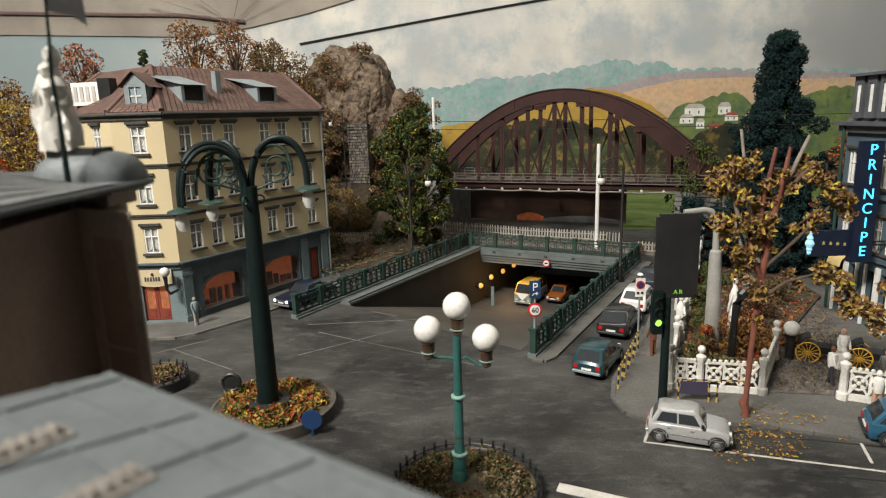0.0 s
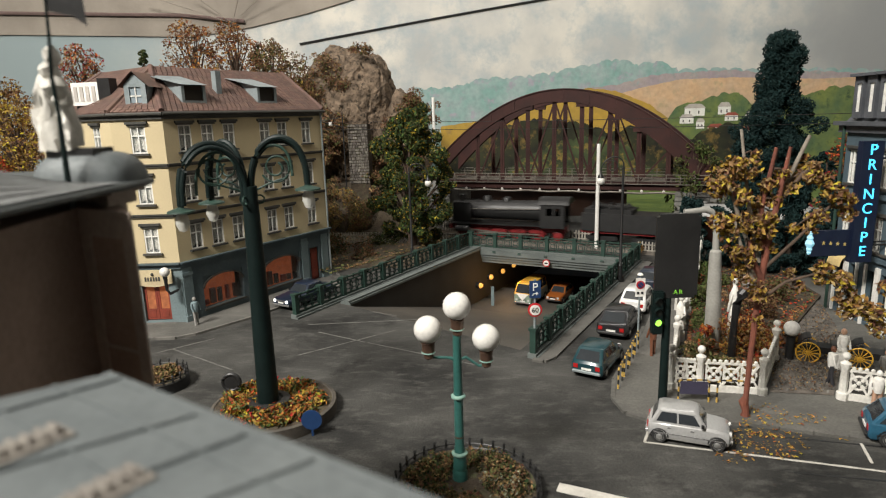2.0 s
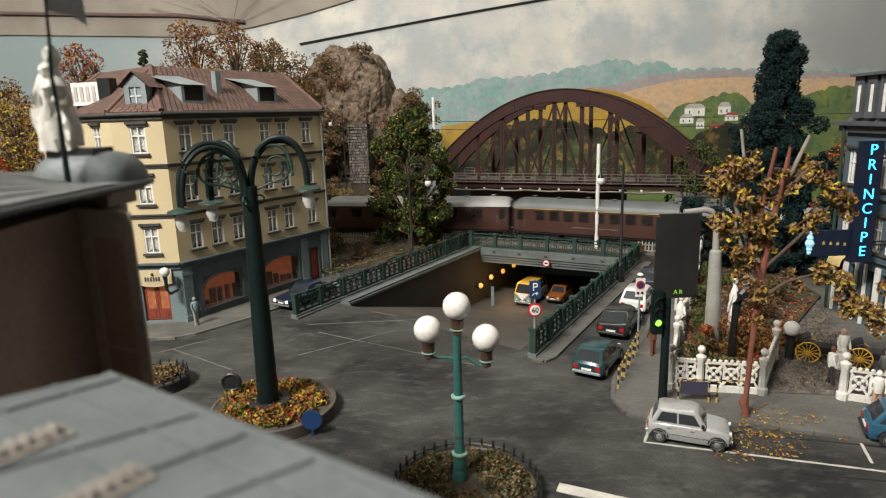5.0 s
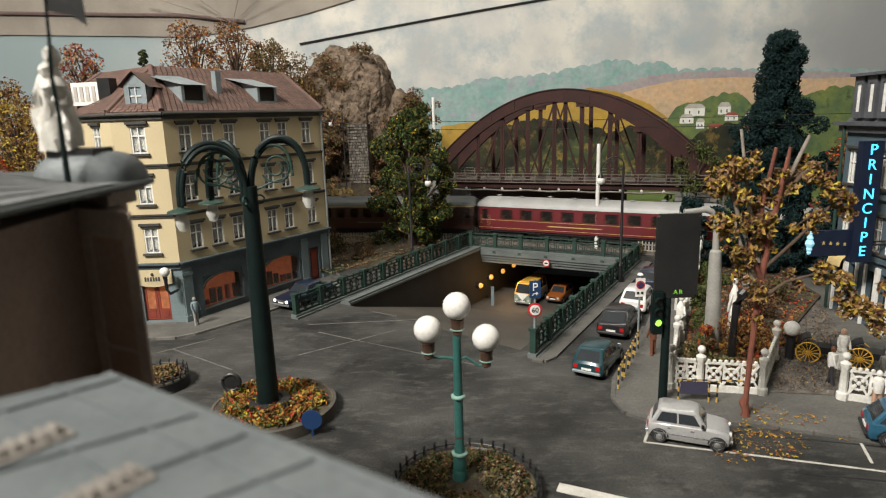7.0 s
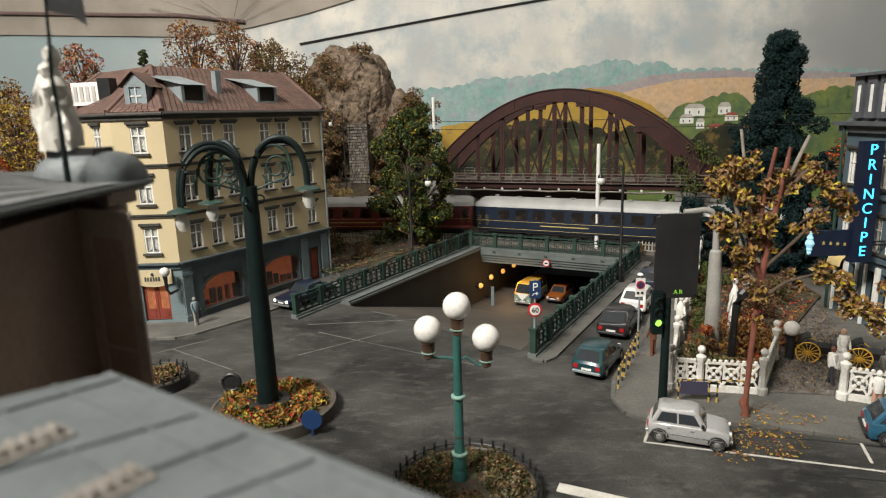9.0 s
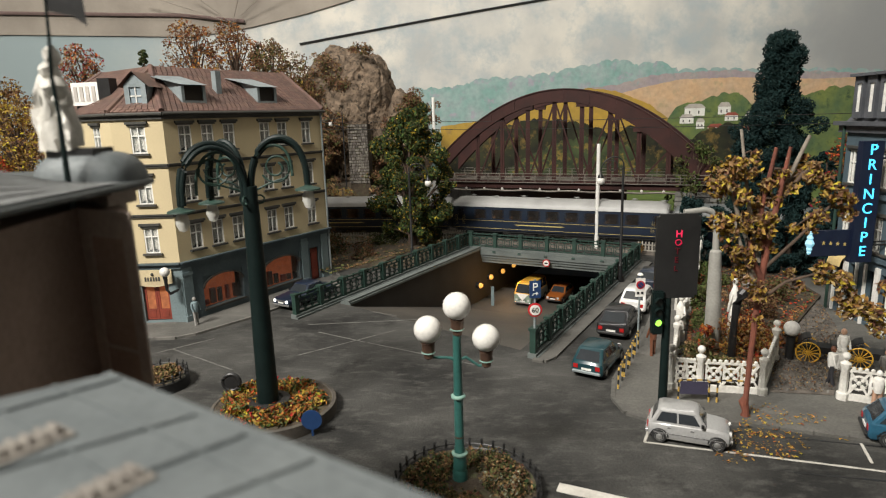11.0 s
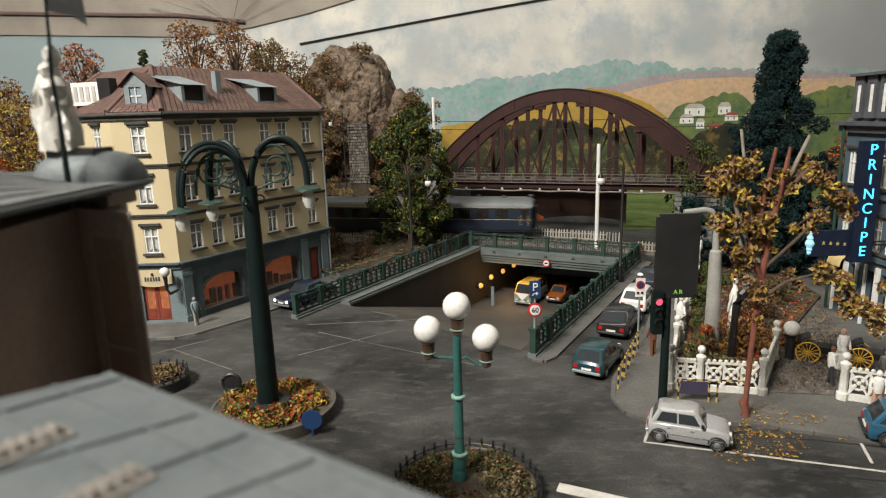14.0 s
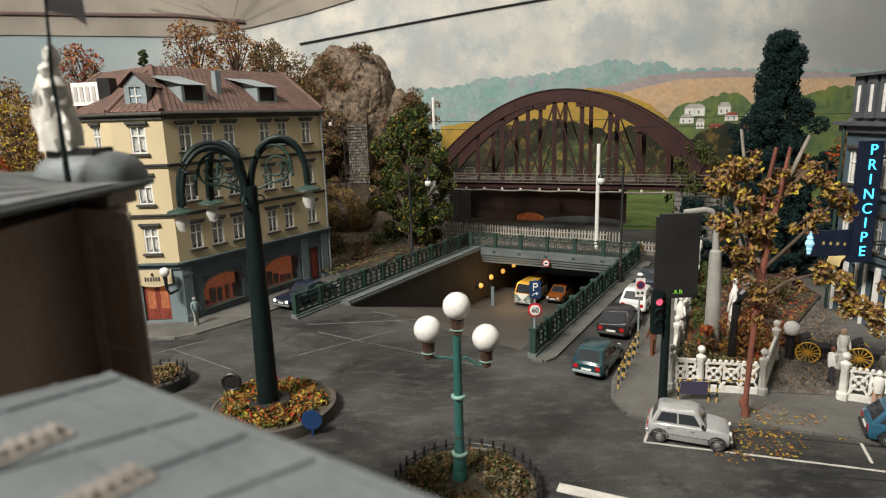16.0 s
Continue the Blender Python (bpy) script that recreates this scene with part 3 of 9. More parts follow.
    prism(bm, [(-3.9, -1.4), (3.9, -1.4), (3.9, 1.4), (-3.9, 1.4)], 1.3, 2.9, None, [(-3.9, -1.35), (3.9, -1.35), (3.9, 1.35), (-3.9, 1.35)])
    box(bm, -3.7, 0.6, -1.2, 1.2, 2.9, 3.3)
    part("tank", bm, BLACK, te)
    bm = bm_new()
    rng = random.Random(3)
    for k in range(120):
        ball(bm, (rng.uniform(-3.3, 0.3), rng.uniform(-1, 1), 3.25 + rng.uniform(0, 0.3)), rng.uniform(0.12, 0.22), 6)
    tagged(part("coal", bm, BLACK, te), kind="stuff")
    bm = bm_new()
    box(bm, -4.0, 4.0, -1.2, 1.2, 1.08, 1.3)
    part("frame", bm, WHEELRED, te)
    for x in (-2.9, -1.3, 1.3, 2.9):
        wheel_pair(te, x, 0.5, BLACK)
    for y in (-1.05, 1.05):
        bm = bm_new()
        box(bm, -3.5, -0.7, y - 0.06, y + 0.06, 0.4, 0.8)
        box(bm, 0.7, 3.5, y - 0.06, y + 0.06, 0.4, 0.8)
        part("bogie_frame", bm, BLACK, te)
    STOCK.append((te, front + 17.6, 2.4))


locomotive(24.4)
coach(56.2, 19.7, BROWN, ROOFW, 6, (), "brown railway coach with a pale roof")
coach(75.45, 18.7, TEAK, ROOFG, 10, (3.1,), "teak-brown railway coach with a yellow stripe and grey roof")
coach(96.15, 22.7, RED, ROOFW, 9, (1.9, 1.15), "crimson railway coach with gold lining and a pale roof", True)
coach(118.0, 20.9, BLUE, ROOFW, 9, (1.85, 1.1), "dark blue railway coach with gold lining and a pale roof", True)
coach(138.9, 20.9, BLUE, ROOFW, 9, (1.85, 1.1), "dark blue railway coach with gold lining and a pale roof", True)
coach(161.1, 23.4, BLUE, ROOFG, 10, (3.1, 1.95), "dark blue railway coach with yellow lining and a grey roof", True)


# ---- painted backdrop, room ----
TEAL = [(-4.1, 16.4), (2.2, 16.3), (4.9, 17.1), (7.6, 17.7), (11.1, 17.6), (14.7, 17.9), (18.7, 18.3), (21.8, 19.0), (24.5, 19.3), (28.0, 20.1), (31.6, 19.1), (34.7, 19.5), (37.9, 18.1), (45.0, 18.1), (50.4, 17.7), (59.3, 17.7), (77.2, 16.8)]
PURPLE = [(11.1, 12.2), (20.0, 15.4), (29.0, 16.4), (33.4, 17.5), (37.8, 17.8), (42.2, 17.9), (46.7, 18.0), (50.3, 17.5), (59.2, 17.5), (77.2, 16.2)]
FIELD = [(20.0, 13.2), (27.2, 14.7), (32.5, 15.9), (37.8, 16.9), (46.7, 17.0), (59.2, 16.4), (77.0, 16.6)]
OCHRE = [(0.2, 10.7), (6.5, 11.4), (15.5, 14.2), (23.5, 16.0), (28.0, 15.4), (33.4, 13.2), (38.1, 9.6), (41.8, 7.3), (46.4, 6.1), (47.6, 2.6)]
GREENH = [(36.2, 10.6), (37.8, 12.7), (41.4, 13.3), (44.9, 14.4), (47.6, 14.3), (49.5, 12.4), (59.2, 14.0), (61.8, 14.9), (67.1, 14.8), (77.0, 13.7)]
WOOD = [(0.0, 4.0), (4.6, 7.3), (9.2, 9.8), (15.4, 11.2), (22.6, 10.3), (27.2, 8.6), (31.6, 9.8), (35.3, 7.5), (38.1, 6.3), (42.5, 8.6), (46.0, 9.6), (49.8, 7.1), (56.6, 2.4)]
MEADOW = [(7.2, -0.3), (12.7, 4.6), (19.0, 7.5), (24.4, 8.4), (29.9, 6.6), (33.6, 3.0), (39.3, -1.2)]


def sky_paint():
    m = mat("painted_sky", (0.66, 0.63, 0.56), (0.42, 0.43, 0.42), 0.9, size=9, bump=0, grain=0.05, wear=(0.36, 0.41, 0.43), wear_at=0.46, wear_soft=0.2)
    n, l = m.node_tree.nodes, m.node_tree.links
    bsdf = n["Principled BSDF"]
    src = bsdf.inputs["Base Color"].links[0].from_socket
    tc = n.new("ShaderNodeTexCoord")
    sep = n.new("ShaderNodeSeparateXYZ")
    l.new(tc.outputs["Object"], sep.inputs[0])
    noi = n.new("ShaderNodeTexNoise")
    noi.inputs["Scale"].default_value, noi.inputs["Detail"].default_value = 4.5, 5
    l.new(tc.outputs["Object"], noi.inputs["Vector"])

    def blend(axis, lo, hi, tone, prev, wob):
        add = n.new("ShaderNodeMath")
        add.operation = "MULTIPLY_ADD"
        add.inputs[1].default_value = wob * S
        l.new(noi.outputs["Fac"], add.inputs[0])
        l.new(sep.outputs[axis], add.inputs[2])
        mr = n.new("ShaderNodeMapRange")
        mr.interpolation_type = "SMOOTHSTEP"
        mr.inputs[1].default_value, mr.inputs[2].default_value = lo * S, hi * S
        l.new(add.outputs[0], mr.inputs[0])
        mx = n.new("ShaderNodeMix")
        mx.data_type = "RGBA"
        mx.inputs[7].default_value = (*tone, 1)
        l.new(mr.outputs[0], mx.inputs[0])
        l.new(prev, mx.inputs[6])
        return mx.outputs[2]

    out = blend("Z", 36, 52, (0.42, 0.42, 0.4), src, 16)
    out = blend("X", 62, 78, (0.29, 0.3, 0.3), out, 30)
    out = blend("X", -18, -52, (0.27, 0.33, 0.34), out, 10)
    l.new(out, bsdf.inputs["Base Color"])
    return m


SKY = sky_paint()
ROOMWALL = mat("room_wall", (0.66, 0.63, 0.58), (0.6, 0.57, 0.52), 0.9, size=20, bump=0)
FABRIC = mat("ceiling_cloth", (0.36, 0.32, 0.27), (0.26, 0.23, 0.195), 0.95, size=9, bump=0.05, fine=2, grain=0.06)


FOLDS = ((-44, 31.5), (-37, 32.0), (-28, 32.5), (-22, 33.0))


def room():
    bm = bm_new()
    box(bm, -190, 190, 100, 102, -80, 78)
    back = solid("backdrop", bm, SKY, "wall painted as a pale cloudy sky with distant hills", "backdrop", kind="structure")
    tones = {"painted_mountains": (TEAL, 99.6, (0.2, 0.34, 0.31), (0.3, 0.38, 0.37), (0.33, 0.31, 0.36), 0.55), "painted_ridge": (PURPLE, 99.4, (0.32, 0.27, 0.29), (0.36, 0.31, 0.29), (0.26, 0.3, 0.29), 0.25),
             "painted_field": (FIELD, 99.2, (0.56, 0.37, 0.22), (0.5, 0.36, 0.24), (0.42, 0.33, 0.2), 0.05), "painted_ochre_hill": (OCHRE, 99.0, (0.43, 0.27, 0.04), (0.36, 0.24, 0.05), (0.3, 0.2, 0.06), 0.1),
             "painted_green_hill": (GREENH, 98.8, (0.16, 0.2, 0.055), (0.08, 0.13, 0.06), (0.05, 0.085, 0.04), 0.4), "painted_wood": (WOOD, 98.6, (0.012, 0.012, 0.008), (0.03, 0.034, 0.014), (0.15, 0.1, 0.028), 0.6),
             "painted_meadow": (MEADOW, 98.4, (0.02, 0.028, 0.014), (0.065, 0.09, 0.035), (0.26, 0.18, 0.04), 0.6)}
    for name, (pts, y, a, b, blot, lump) in tones.items():
        m = mat(name, a, b, 0.9, size=2.6, bump=0, fine=1.6, wear=blot, wear_at=0.53, wear_soft=0.12)
        bm = bm_new()
        # finer outline with small hummocks
        line = []
        rng = random.Random(len(name))
        for (x0, z0), (x1, z1) in zip(pts, pts[1:]):
            k = max(2, int(abs(x1 - x0) / 0.3))
            for i in range(k):
                t = i / k
                line.append((x0 + (x1 - x0) * t, z0 + (z1 - z0) * t + lump * abs(math.sin(1.3 * (x0 + (x1 - x0) * t) + math.sin(0.7 * x0))) ** 0.6 + rng.uniform(-0.1, 0.1) * (0.3 + lump)))
        line.append(pts[-1])
        for (x0, z0), (x1, z1) in zip(line, line[1:]):
            face(bm, [(x0, y, -6), (x1, y, -6), (x1, y, z1), (x0, y, z0)])
        bmesh.ops.remove_doubles(bm, verts=bm.verts, dist=0.001)
        part(name, bm, m, back)
    for x, z, w, h, roof in ((40.5, 11.9, 3.2, 1.3, 0), (45.2, 12.0, 2.0, 1.3, 0), (39.3, 10.6, 2.2, 1.0, 0), (41.5, 9.8, 1.3, 1.1, 0), (44.0, 8.9, 2.6, 1.1, 1), (46.4, 10.8, 2.1, 0.9, 1), (49.4, 10.6, 1.6, 1.2, 0), (48.6, 8.6, 1.7, 0.8, 1)):
        bm = bm_new()
        face(bm, [(x - w / 2, 98.77, z - h / 2), (x + w / 2, 98.77, z - h / 2), (x + w / 2, 98.77, z + h / 2), (x - w / 2, 98.77, z + h / 2)])
        hs = part("painted_house", bm, WHITE, back)
        bm = bm_new()
        face(bm, [(x - w * 0.56, 98.74, z + h * 0.42), (x + w * 0.56, 98.74, z + h * 0.42), (x + w * 0.3, 98.74, z + h * 0.95), (x - w * 0.3, 98.74, z + h * 0.95)])
        part("painted_roof", bm, PAINTRED if roof else PAINTGREY, hs)
        for k in (-0.25, 0.2):
            bm = bm_new()
            face(bm, [(x + w * k - 0.1, 98.74, z - h * 0.25), (x + w * k + 0.1, 98.74, z - h * 0.25), (x + w * k + 0.1, 98.74, z + h * 0.1), (x + w * k - 0.1, 98.74, z + h * 0.1)])
            part("painted_window", bm, DARKTRIM, hs)
    for name, b in (("wall_west", (-192, -190, -120, 102)), ("wall_east", (190, 192, -120, 102)), ("wall_south", (-192, 192, -122, -120))):
        bm = bm_new()
        box(bm, *b, -80, 112)
        solid(name, bm, ROOMWALL, "plain beige wall of the exhibition room", "wall", kind="structure")
    bm = bm_new()
    box(bm, -192, 192, -122, 102, 110, 112)
    solid("ceiling", bm, ROOMWALL, "plain beige room ceiling", "ceiling", kind="structure")
    # slack cloth stretched above the town, with a dark seam
    bm = bm_new()
    edge = [(-130, 27.4), (-65.7, 26.6), (-37.7, 25.5), (-28.5, 26.7), (-19.6, 28.5), (-13, 30.2), (4, 36)]
    rows = []
    for k in range(7):
        t = k / 6
        rows.append([bm.verts.new((x * (1 - 0.06 * t), 99.7 - 5 * t, z + 34 * t - 1.0 * math.sin(t * math.pi) * (0.4 + 0.6 * math.sin(i * 1.1)))) for i, (x, z) in enumerate(edge)])
    for a, b in zip(rows, rows[1:]):
        for i in range(len(edge) - 1):
            bm.faces.new((a[i], a[i + 1], b[i + 1], b[i]))
    solid("ceiling_cloth", bm, FABRIC, "beige slack cloth hung under the ceiling", "cloth", kind="structure")
    bm = bm_new()
    tube(bm, [(-130, 99.0, 30.6), (-67, 99.0, 29.7), (-39, 99.0, 28.6), (-29.5, 99.2, 27.5)], 0.28, 6)
    solid("trim", bm, mat("seam", (0.16, 0.11, 0.1), None, 0.9, bump=0), "dark seam along the cloth", "trim", kind="structure")
    bm = bm_new()
    tube(bm, [(-21.4 + 58.6 * t, 99.86, 24.0 + 8.1 * t + 0.25 * math.sin(t * math.pi)) for t in [i / 12 for i in range(13)]], 0.16, 6)
    # soft folds that fan out from the corner of the cloth
    for x1, z1 in FOLDS:
        fold = bm_new()
        tube(fold, [(-31.2 + (x1 + 31.2) * t, 98.9 - 4.0 * t, 27.2 + (z1 - 27.2) * t) for t in (0, 0.35, 0.7, 1)], [0.03, 0.06, 0.08, 0.1], 6)
        solid("cloth_fold", fold, FABRIC, "soft fold in the beige hanging cloth", "cloth", kind="structure")
    solid("cable", bm, BLACK, "thin dark cable fixed across the painted sky", "cable")


PAINTRED = mat("painted_red_roof", (0.33, 0.09, 0.06), None, 0.9, bump=0)
PAINTGREY = mat("painted_grey_roof", (0.5, 0.46, 0.42), None, 0.9, bump=0)
room()


# ---- yellow corner house ----
HC, HR = (-16.35, 36.9), (-9.1, 48.0)
HL1, HL2 = (-19.45, 36.9), (-27.5, 43.0)
HB1, HB2 = (-18.6, 54.2), (-26, 52)


def window(house, m, u, v0, v1, w, curtain=CURTAIN, arms=True):
    """A casement in a wall opening; m is the wall's frame."""
    bm = bm_new()
    a, b = u - w / 2, u + w / 2
    hh = v1 - v0
    holes = [(x0, x1, v0 + z0, v0 + z1) for x0, x1 in ((0.08, w / 2 - 0.035), (w / 2 + 0.035, w - 0.08)) for z0, z1 in ((0.08, hh * 0.62), (hh * 0.62 + 0.07, hh - 0.08))]
    wall_grid(bm, w, v0, v1, holes, 0.1, m @ Matrix.Translation((a, 0.03, 0)))
    win = part("window", bm, WHITE, house)
    bm = bm_new()
    box(bm, a + 0.02, b - 0.02, 0.075, 0.085, v0 + 0.02, v1 - 0.02, m)
    pane = part("pane", bm, PANE, win)
    pane.visible_shadow = False
    bm = bm_new()
    box(bm, a - 0.14, b + 0.14, -0.16, 0.1, v0 - 0.12, v0, m)
    part("sill", bm, DARKTRIM, win)
    bm = bm_new()
    box(bm, a - 0.2, b + 0.2, -0.16, 0.0, v1 + 0.1, v1 + 0.25, m)
    box(bm, a - 0.12, b + 0.12, -0.09, 0.0, v1 + 0.0, v1 + 0.1, m)
    part("lintel", bm, DARKTRIM, win)
    bm = bm_new()
    k = 10
    for sg in (-1, 1):
        pts = [(u + sg * (0.03 + (w / 2 - 0.06) * i / k), 0.17 + 0.03 * math.sin(i * 2.2)) for i in range(k + 1)]
        for (x0, q0), (x1, q1) in zip(pts, pts[1:]):
            i = min(abs(x0 - u), w / 2) / (w / 2)
            face(bm, [m @ Vector(p) for p in ((x0, q0, v0 + 0.05 + (1 - i) * 0.25), (x1, q1, v0 + 0.05 + (1 - i) * 0.25), (x1, q1, v1 - 0.05), (x0, q0, v1 - 0.05))])
    part("curtain", bm, curtain, win)
    return win


STEEP = 0.06


def corner_house():
    h = thing("corner_house", P(0, 0, 0), "cream four-storey model house with a red-brown tiled mansard roof and shops", "house")
    m_r, m_c, m_l = along(HC, HR), along(HL1, HC), along(HL2, HL1)
    len_r, len_c, len_l = dist(HC, HR), dist(HL1, HC), dist(HL2, HL1)
    cols_r = (1.4, 3.0, 4.65, 7.65, 9.25, 11.6)
    top = 13.0
    walls = ((m_r, len_r, cols_r), (m_c, len_c, (1.55,)), (m_l, len_l, (2.0, 4.6, 8.2)))
    for m, ln, cols in walls:
        bm = bm_new()
        holes = []
        for fl in range(3):
            z = 4.62 + 3.05 * fl
            holes += [(u - 0.45, u + 0.45, z, z + 1.62) for u in cols]
        wall_grid(bm, ln, 3.95, top, holes, 0.4, m)
        part("wall", bm, CREAM, h)
        for fl in range(3):
            z = 4.62 + 3.05 * fl
            for u in cols:
                window(h, m, u, z, z + 1.62, 0.9)
        # storey bands
        for z in (6.85, 9.88):
            bm = bm_new()
            box(bm, -0.02, ln + 0.02, -0.1, 0, z, z + 0.12, m)
            box(bm, -0.02, ln + 0.02, -0.16, 0, z + 0.12, z + 0.2, m)
            part("storey_band", bm, DARKTRIM, h)
        bm = bm_new()
        box(bm, -0.05, ln + 0.05, -0.12, 0.02, 3.6, 3.9, m)
        box(bm, -0.05, ln + 0.05, -0.3, 0.02, 3.9, 4.0, m)
        part("shop_cornice", bm, BLUEGREY, h)
        bm = bm_new()
        box(bm, -0.03, ln + 0.03, -0.12, 0.0, 12.7, 13.0, m)
        part("eaves_board", bm, DARKTRIM, h)
    # back walls
    for p, q in ((HR, HB1), (HB1, HB2), (HB2, HL2)):
        bm = bm_new()
        box(bm, 0.02, dist(p, q) - 0.02, 0, 0.4, 0, 13, along(p, q))
        part("wall", bm, CREAM, h)
    bm = bm_new()
    wall_grid(bm, len_l, 0, 3.6, [(1.0, 3.4, 0.6, 2.7)], 0.4, m_l)
    part("shop_front", bm, BLUEGREY, h)
    # ground floor, street side: arched shop windows
    bm = bm_new()
    shop = [(1.45, 4.6, 0.6, 2.7), (6.4, 9.9, 0.6, 2.7)]
    wall_grid(bm, len_r, 0, 3.6, shop + [(11.05, 12.0, 0.12, 2.7)], 0.4, m_r)
    part("shop_front", bm, BLUEGREY, h)
    for u0, u1, v0, v1 in shop:
        uc, hw = (u0 + u1) / 2, (u1 - u0) / 2
        bm = bm_new()
        for sg in (-1, 1):
            pts = [(uc + sg * hw, v1 + 0.01)] + [(uc + sg * hw * math.cos(a * math.pi / 16), v1 - 0.75 + 0.75 * math.sin(a * math.pi / 16)) for a in range(9)]
            for (x0, z0), (x1, z1) in zip(pts[1:], pts[2:]):
                q = [(x0, v1 + 0.01), (x0, z0), (x1, z1), (x1, v1 + 0.01)]
                prism(bm, [(x, z) for x, z in q], -0.18, -0.06, m_r @ Matrix.Rotation(math.pi / 2, 4, "X"))
        sw = part("shop_window", bm, BLUEGREY, h, "arched shop window lit warm from inside")
        bm = bm_new()
        for k in range(16):
            a0, a1 = math.pi * k / 16, math.pi * (k + 1) / 16
            bar(bm, m_r @ Vector((uc - hw * math.cos(a0), -0.04, v1 - 0.75 + 0.75 * math.sin(a0))), m_r @ Vector((uc - hw * math.cos(a1), -0.04, v1 - 0.75 + 0.75 * math.sin(a1))), 0.12, 0.1)
        box(bm, u0 - 0.1, u1 + 0.1, -0.12, 0.0, v0 - 0.12, v0, m_r)
        part("arch_moulding", bm, DARKTRIM, sw)
        bm = bm_new()
        box(bm, u0, u1, 0.2, 0.22, v0, v1, m_r)
        pn = part("pane", bm, SHOPPANE, sw)
        pn.visible_shadow = False
        bm = bm_new()
        box(bm, u0 - 0.05, u1 + 0.05, 0.95, 1.0, 0.1, 3.4, m_r)
        part("back_panel", bm, SHOPGLOW, sw, "glowing orange shop interior")
        rng = random.Random(u0)
        for k in range(5):
            bm = bm_new()
            u = u0 + 0.3 + k * 0.62
            box(bm, u, u + rng.uniform(0.2, 0.5), 0.6, 0.8, 0.6, 0.6 + rng.uniform(0.3, 1.1), m_r)
            part("display", bm, (SHOPRED, TEAK, DARKTRIM)[k % 3], sw)
    bm = bm_new()
    box(bm, 11.1, 11.95, 0.15, 0.22, 0.12, 2.6, m_r)
    dr = part("shop_door", bm, SHOPRED, h, "dark red wooden side door")
    for z in (0.3, 1.4):
        bm = bm_new()
        box(bm, 11.22, 11.83, 0.1, 0.16, z, z + 0.9, m_r)
        part("door_panel", bm, SHOPRED, dr)
    for u in (0.35, 5.5, 10.45, 12.6):
        bm = bm_new()
        box(bm, u - 0.33, u + 0.33, -0.1, 0, 0.5, 3.6, m_r)
        box(bm, u - 0.4, u + 0.4, -0.16, 0, 0, 0.5, m_r)
        box(bm, u - 0.38, u + 0.38, -0.15, 0, 3.1, 3.3, m_r)
        part("pilaster", bm, BLUEGREY2, h)
    # chamfer: double door under a curved board
    bm = bm_new()
    wall_grid(bm, len_c, 0, 3.6, [(0.55, 2.2, 0.25, 2.6)], 0.4, m_c)
    part("shop_front", bm, BLUEGREY2, h)
    for k in range(2):
        bm = bm_new()
        u = 0.57 + 0.82 * k
        for x0, x1, z0, z1 in ((u, u + 0.14, 0.3, 2.6), (u + 0.66, u + 0.8, 0.3, 2.6), (u + 0.14, u + 0.66, 2.45, 2.6), (u + 0.14, u + 0.66, 0.3, 1.0)):
            box(bm, x0, x1, 0.15, 0.24, z0, z1, m_c)
        leaf = part("door", bm, SHOPRED, h, "red-brown glazed shop door")
        bm = bm_new()
        box(bm, u + 0.14, u + 0.66, 0.18, 0.2, 1.0, 2.45, m_c)
        part("pane", bm, SHOPGLOW, leaf, "warm-lit door glass")
        bm = bm_new()
        box(bm, u + 0.2, u + 0.6, 0.12, 0.15, 0.45, 0.9, m_c)
        part("door_panel", bm, SHOPRED, leaf)
    bm = bm_new()
    box(bm, 0.3, 2.5, -0.35, 0.35, 0.0, 0.14, m_c)
    part("step", bm, KERB, h)
    bm = bm_new()
    n = 14
    prof = [(0.15 + 2.4 * i / n, 2.62 + 0.18 * math.sin(math.pi * i / n) * -1) for i in range(n + 1)]
    prof = [(u, 2.72 - 0.22 * math.sin(math.pi * (u - 0.15) / 2.4)) for u, _ in prof]
    for (u0, z0), (u1, z1) in zip(prof, prof[1:]):
        prism(bm, [(u0, z0), (u1, z1), (u1, 3.6), (u0, 3.6)], 0.05, 0.14, m_c @ Matrix.Rotation(math.pi / 2, 4, "X"))
    sb = part("shop_board", bm, mat("board_cream", (0.62, 0.52, 0.32), (0.5, 0.41, 0.26), 0.7, size=1, bump=0.01), h, "cream fascia board over the shop door")
    rng = random.Random(4)
    for k in range(6):
        bm = bm_new()
        box(bm, 0.85 + k * 0.17, 0.95 + k * 0.17, -0.17, -0.145, 2.88, 3.12 + rng.uniform(0, 0.08), m_c)
        part("letter_bar", bm, DARKTRIM, sb)
    bm = bm_new()
    ball(bm, m_c @ Vector((1.35, -0.16, 3.32)), 0.1, 8)
    part("emblem", bm, DARKTRIM, sb)
    # gutter and mansard with tile courses
    eave = [HL1, HC, HR, HB1, HB2, HL2]
    cx, cy = -18.3, 45.2
    def inset(p, d):
        # move each side of the outline inwards by d
        # (the end towards the ramp is steeper than the street slopes)
        i = eave.index(p)
        a, b, c = Vector(eave[i - 1]), Vector(p), Vector(eave[(i + 1) % 6])
        n1, n2 = (b - a).normalized(), (c - b).normalized()
        l1, l2 = Vector((-n1.y, n1.x)), Vector((-n2.y, n2.x))
        d1, d2 = [d * (STEEP if k % 6 == 2 and d > 0 else 1) for k in (i - 1, i)]
        det = l1.x * l2.y - l1.y * l2.x
        return b + Vector(((d1 * l2.y - d2 * l1.y) / det, (d2 * l1.x - d1 * l2.x) / det))
    courses = 21
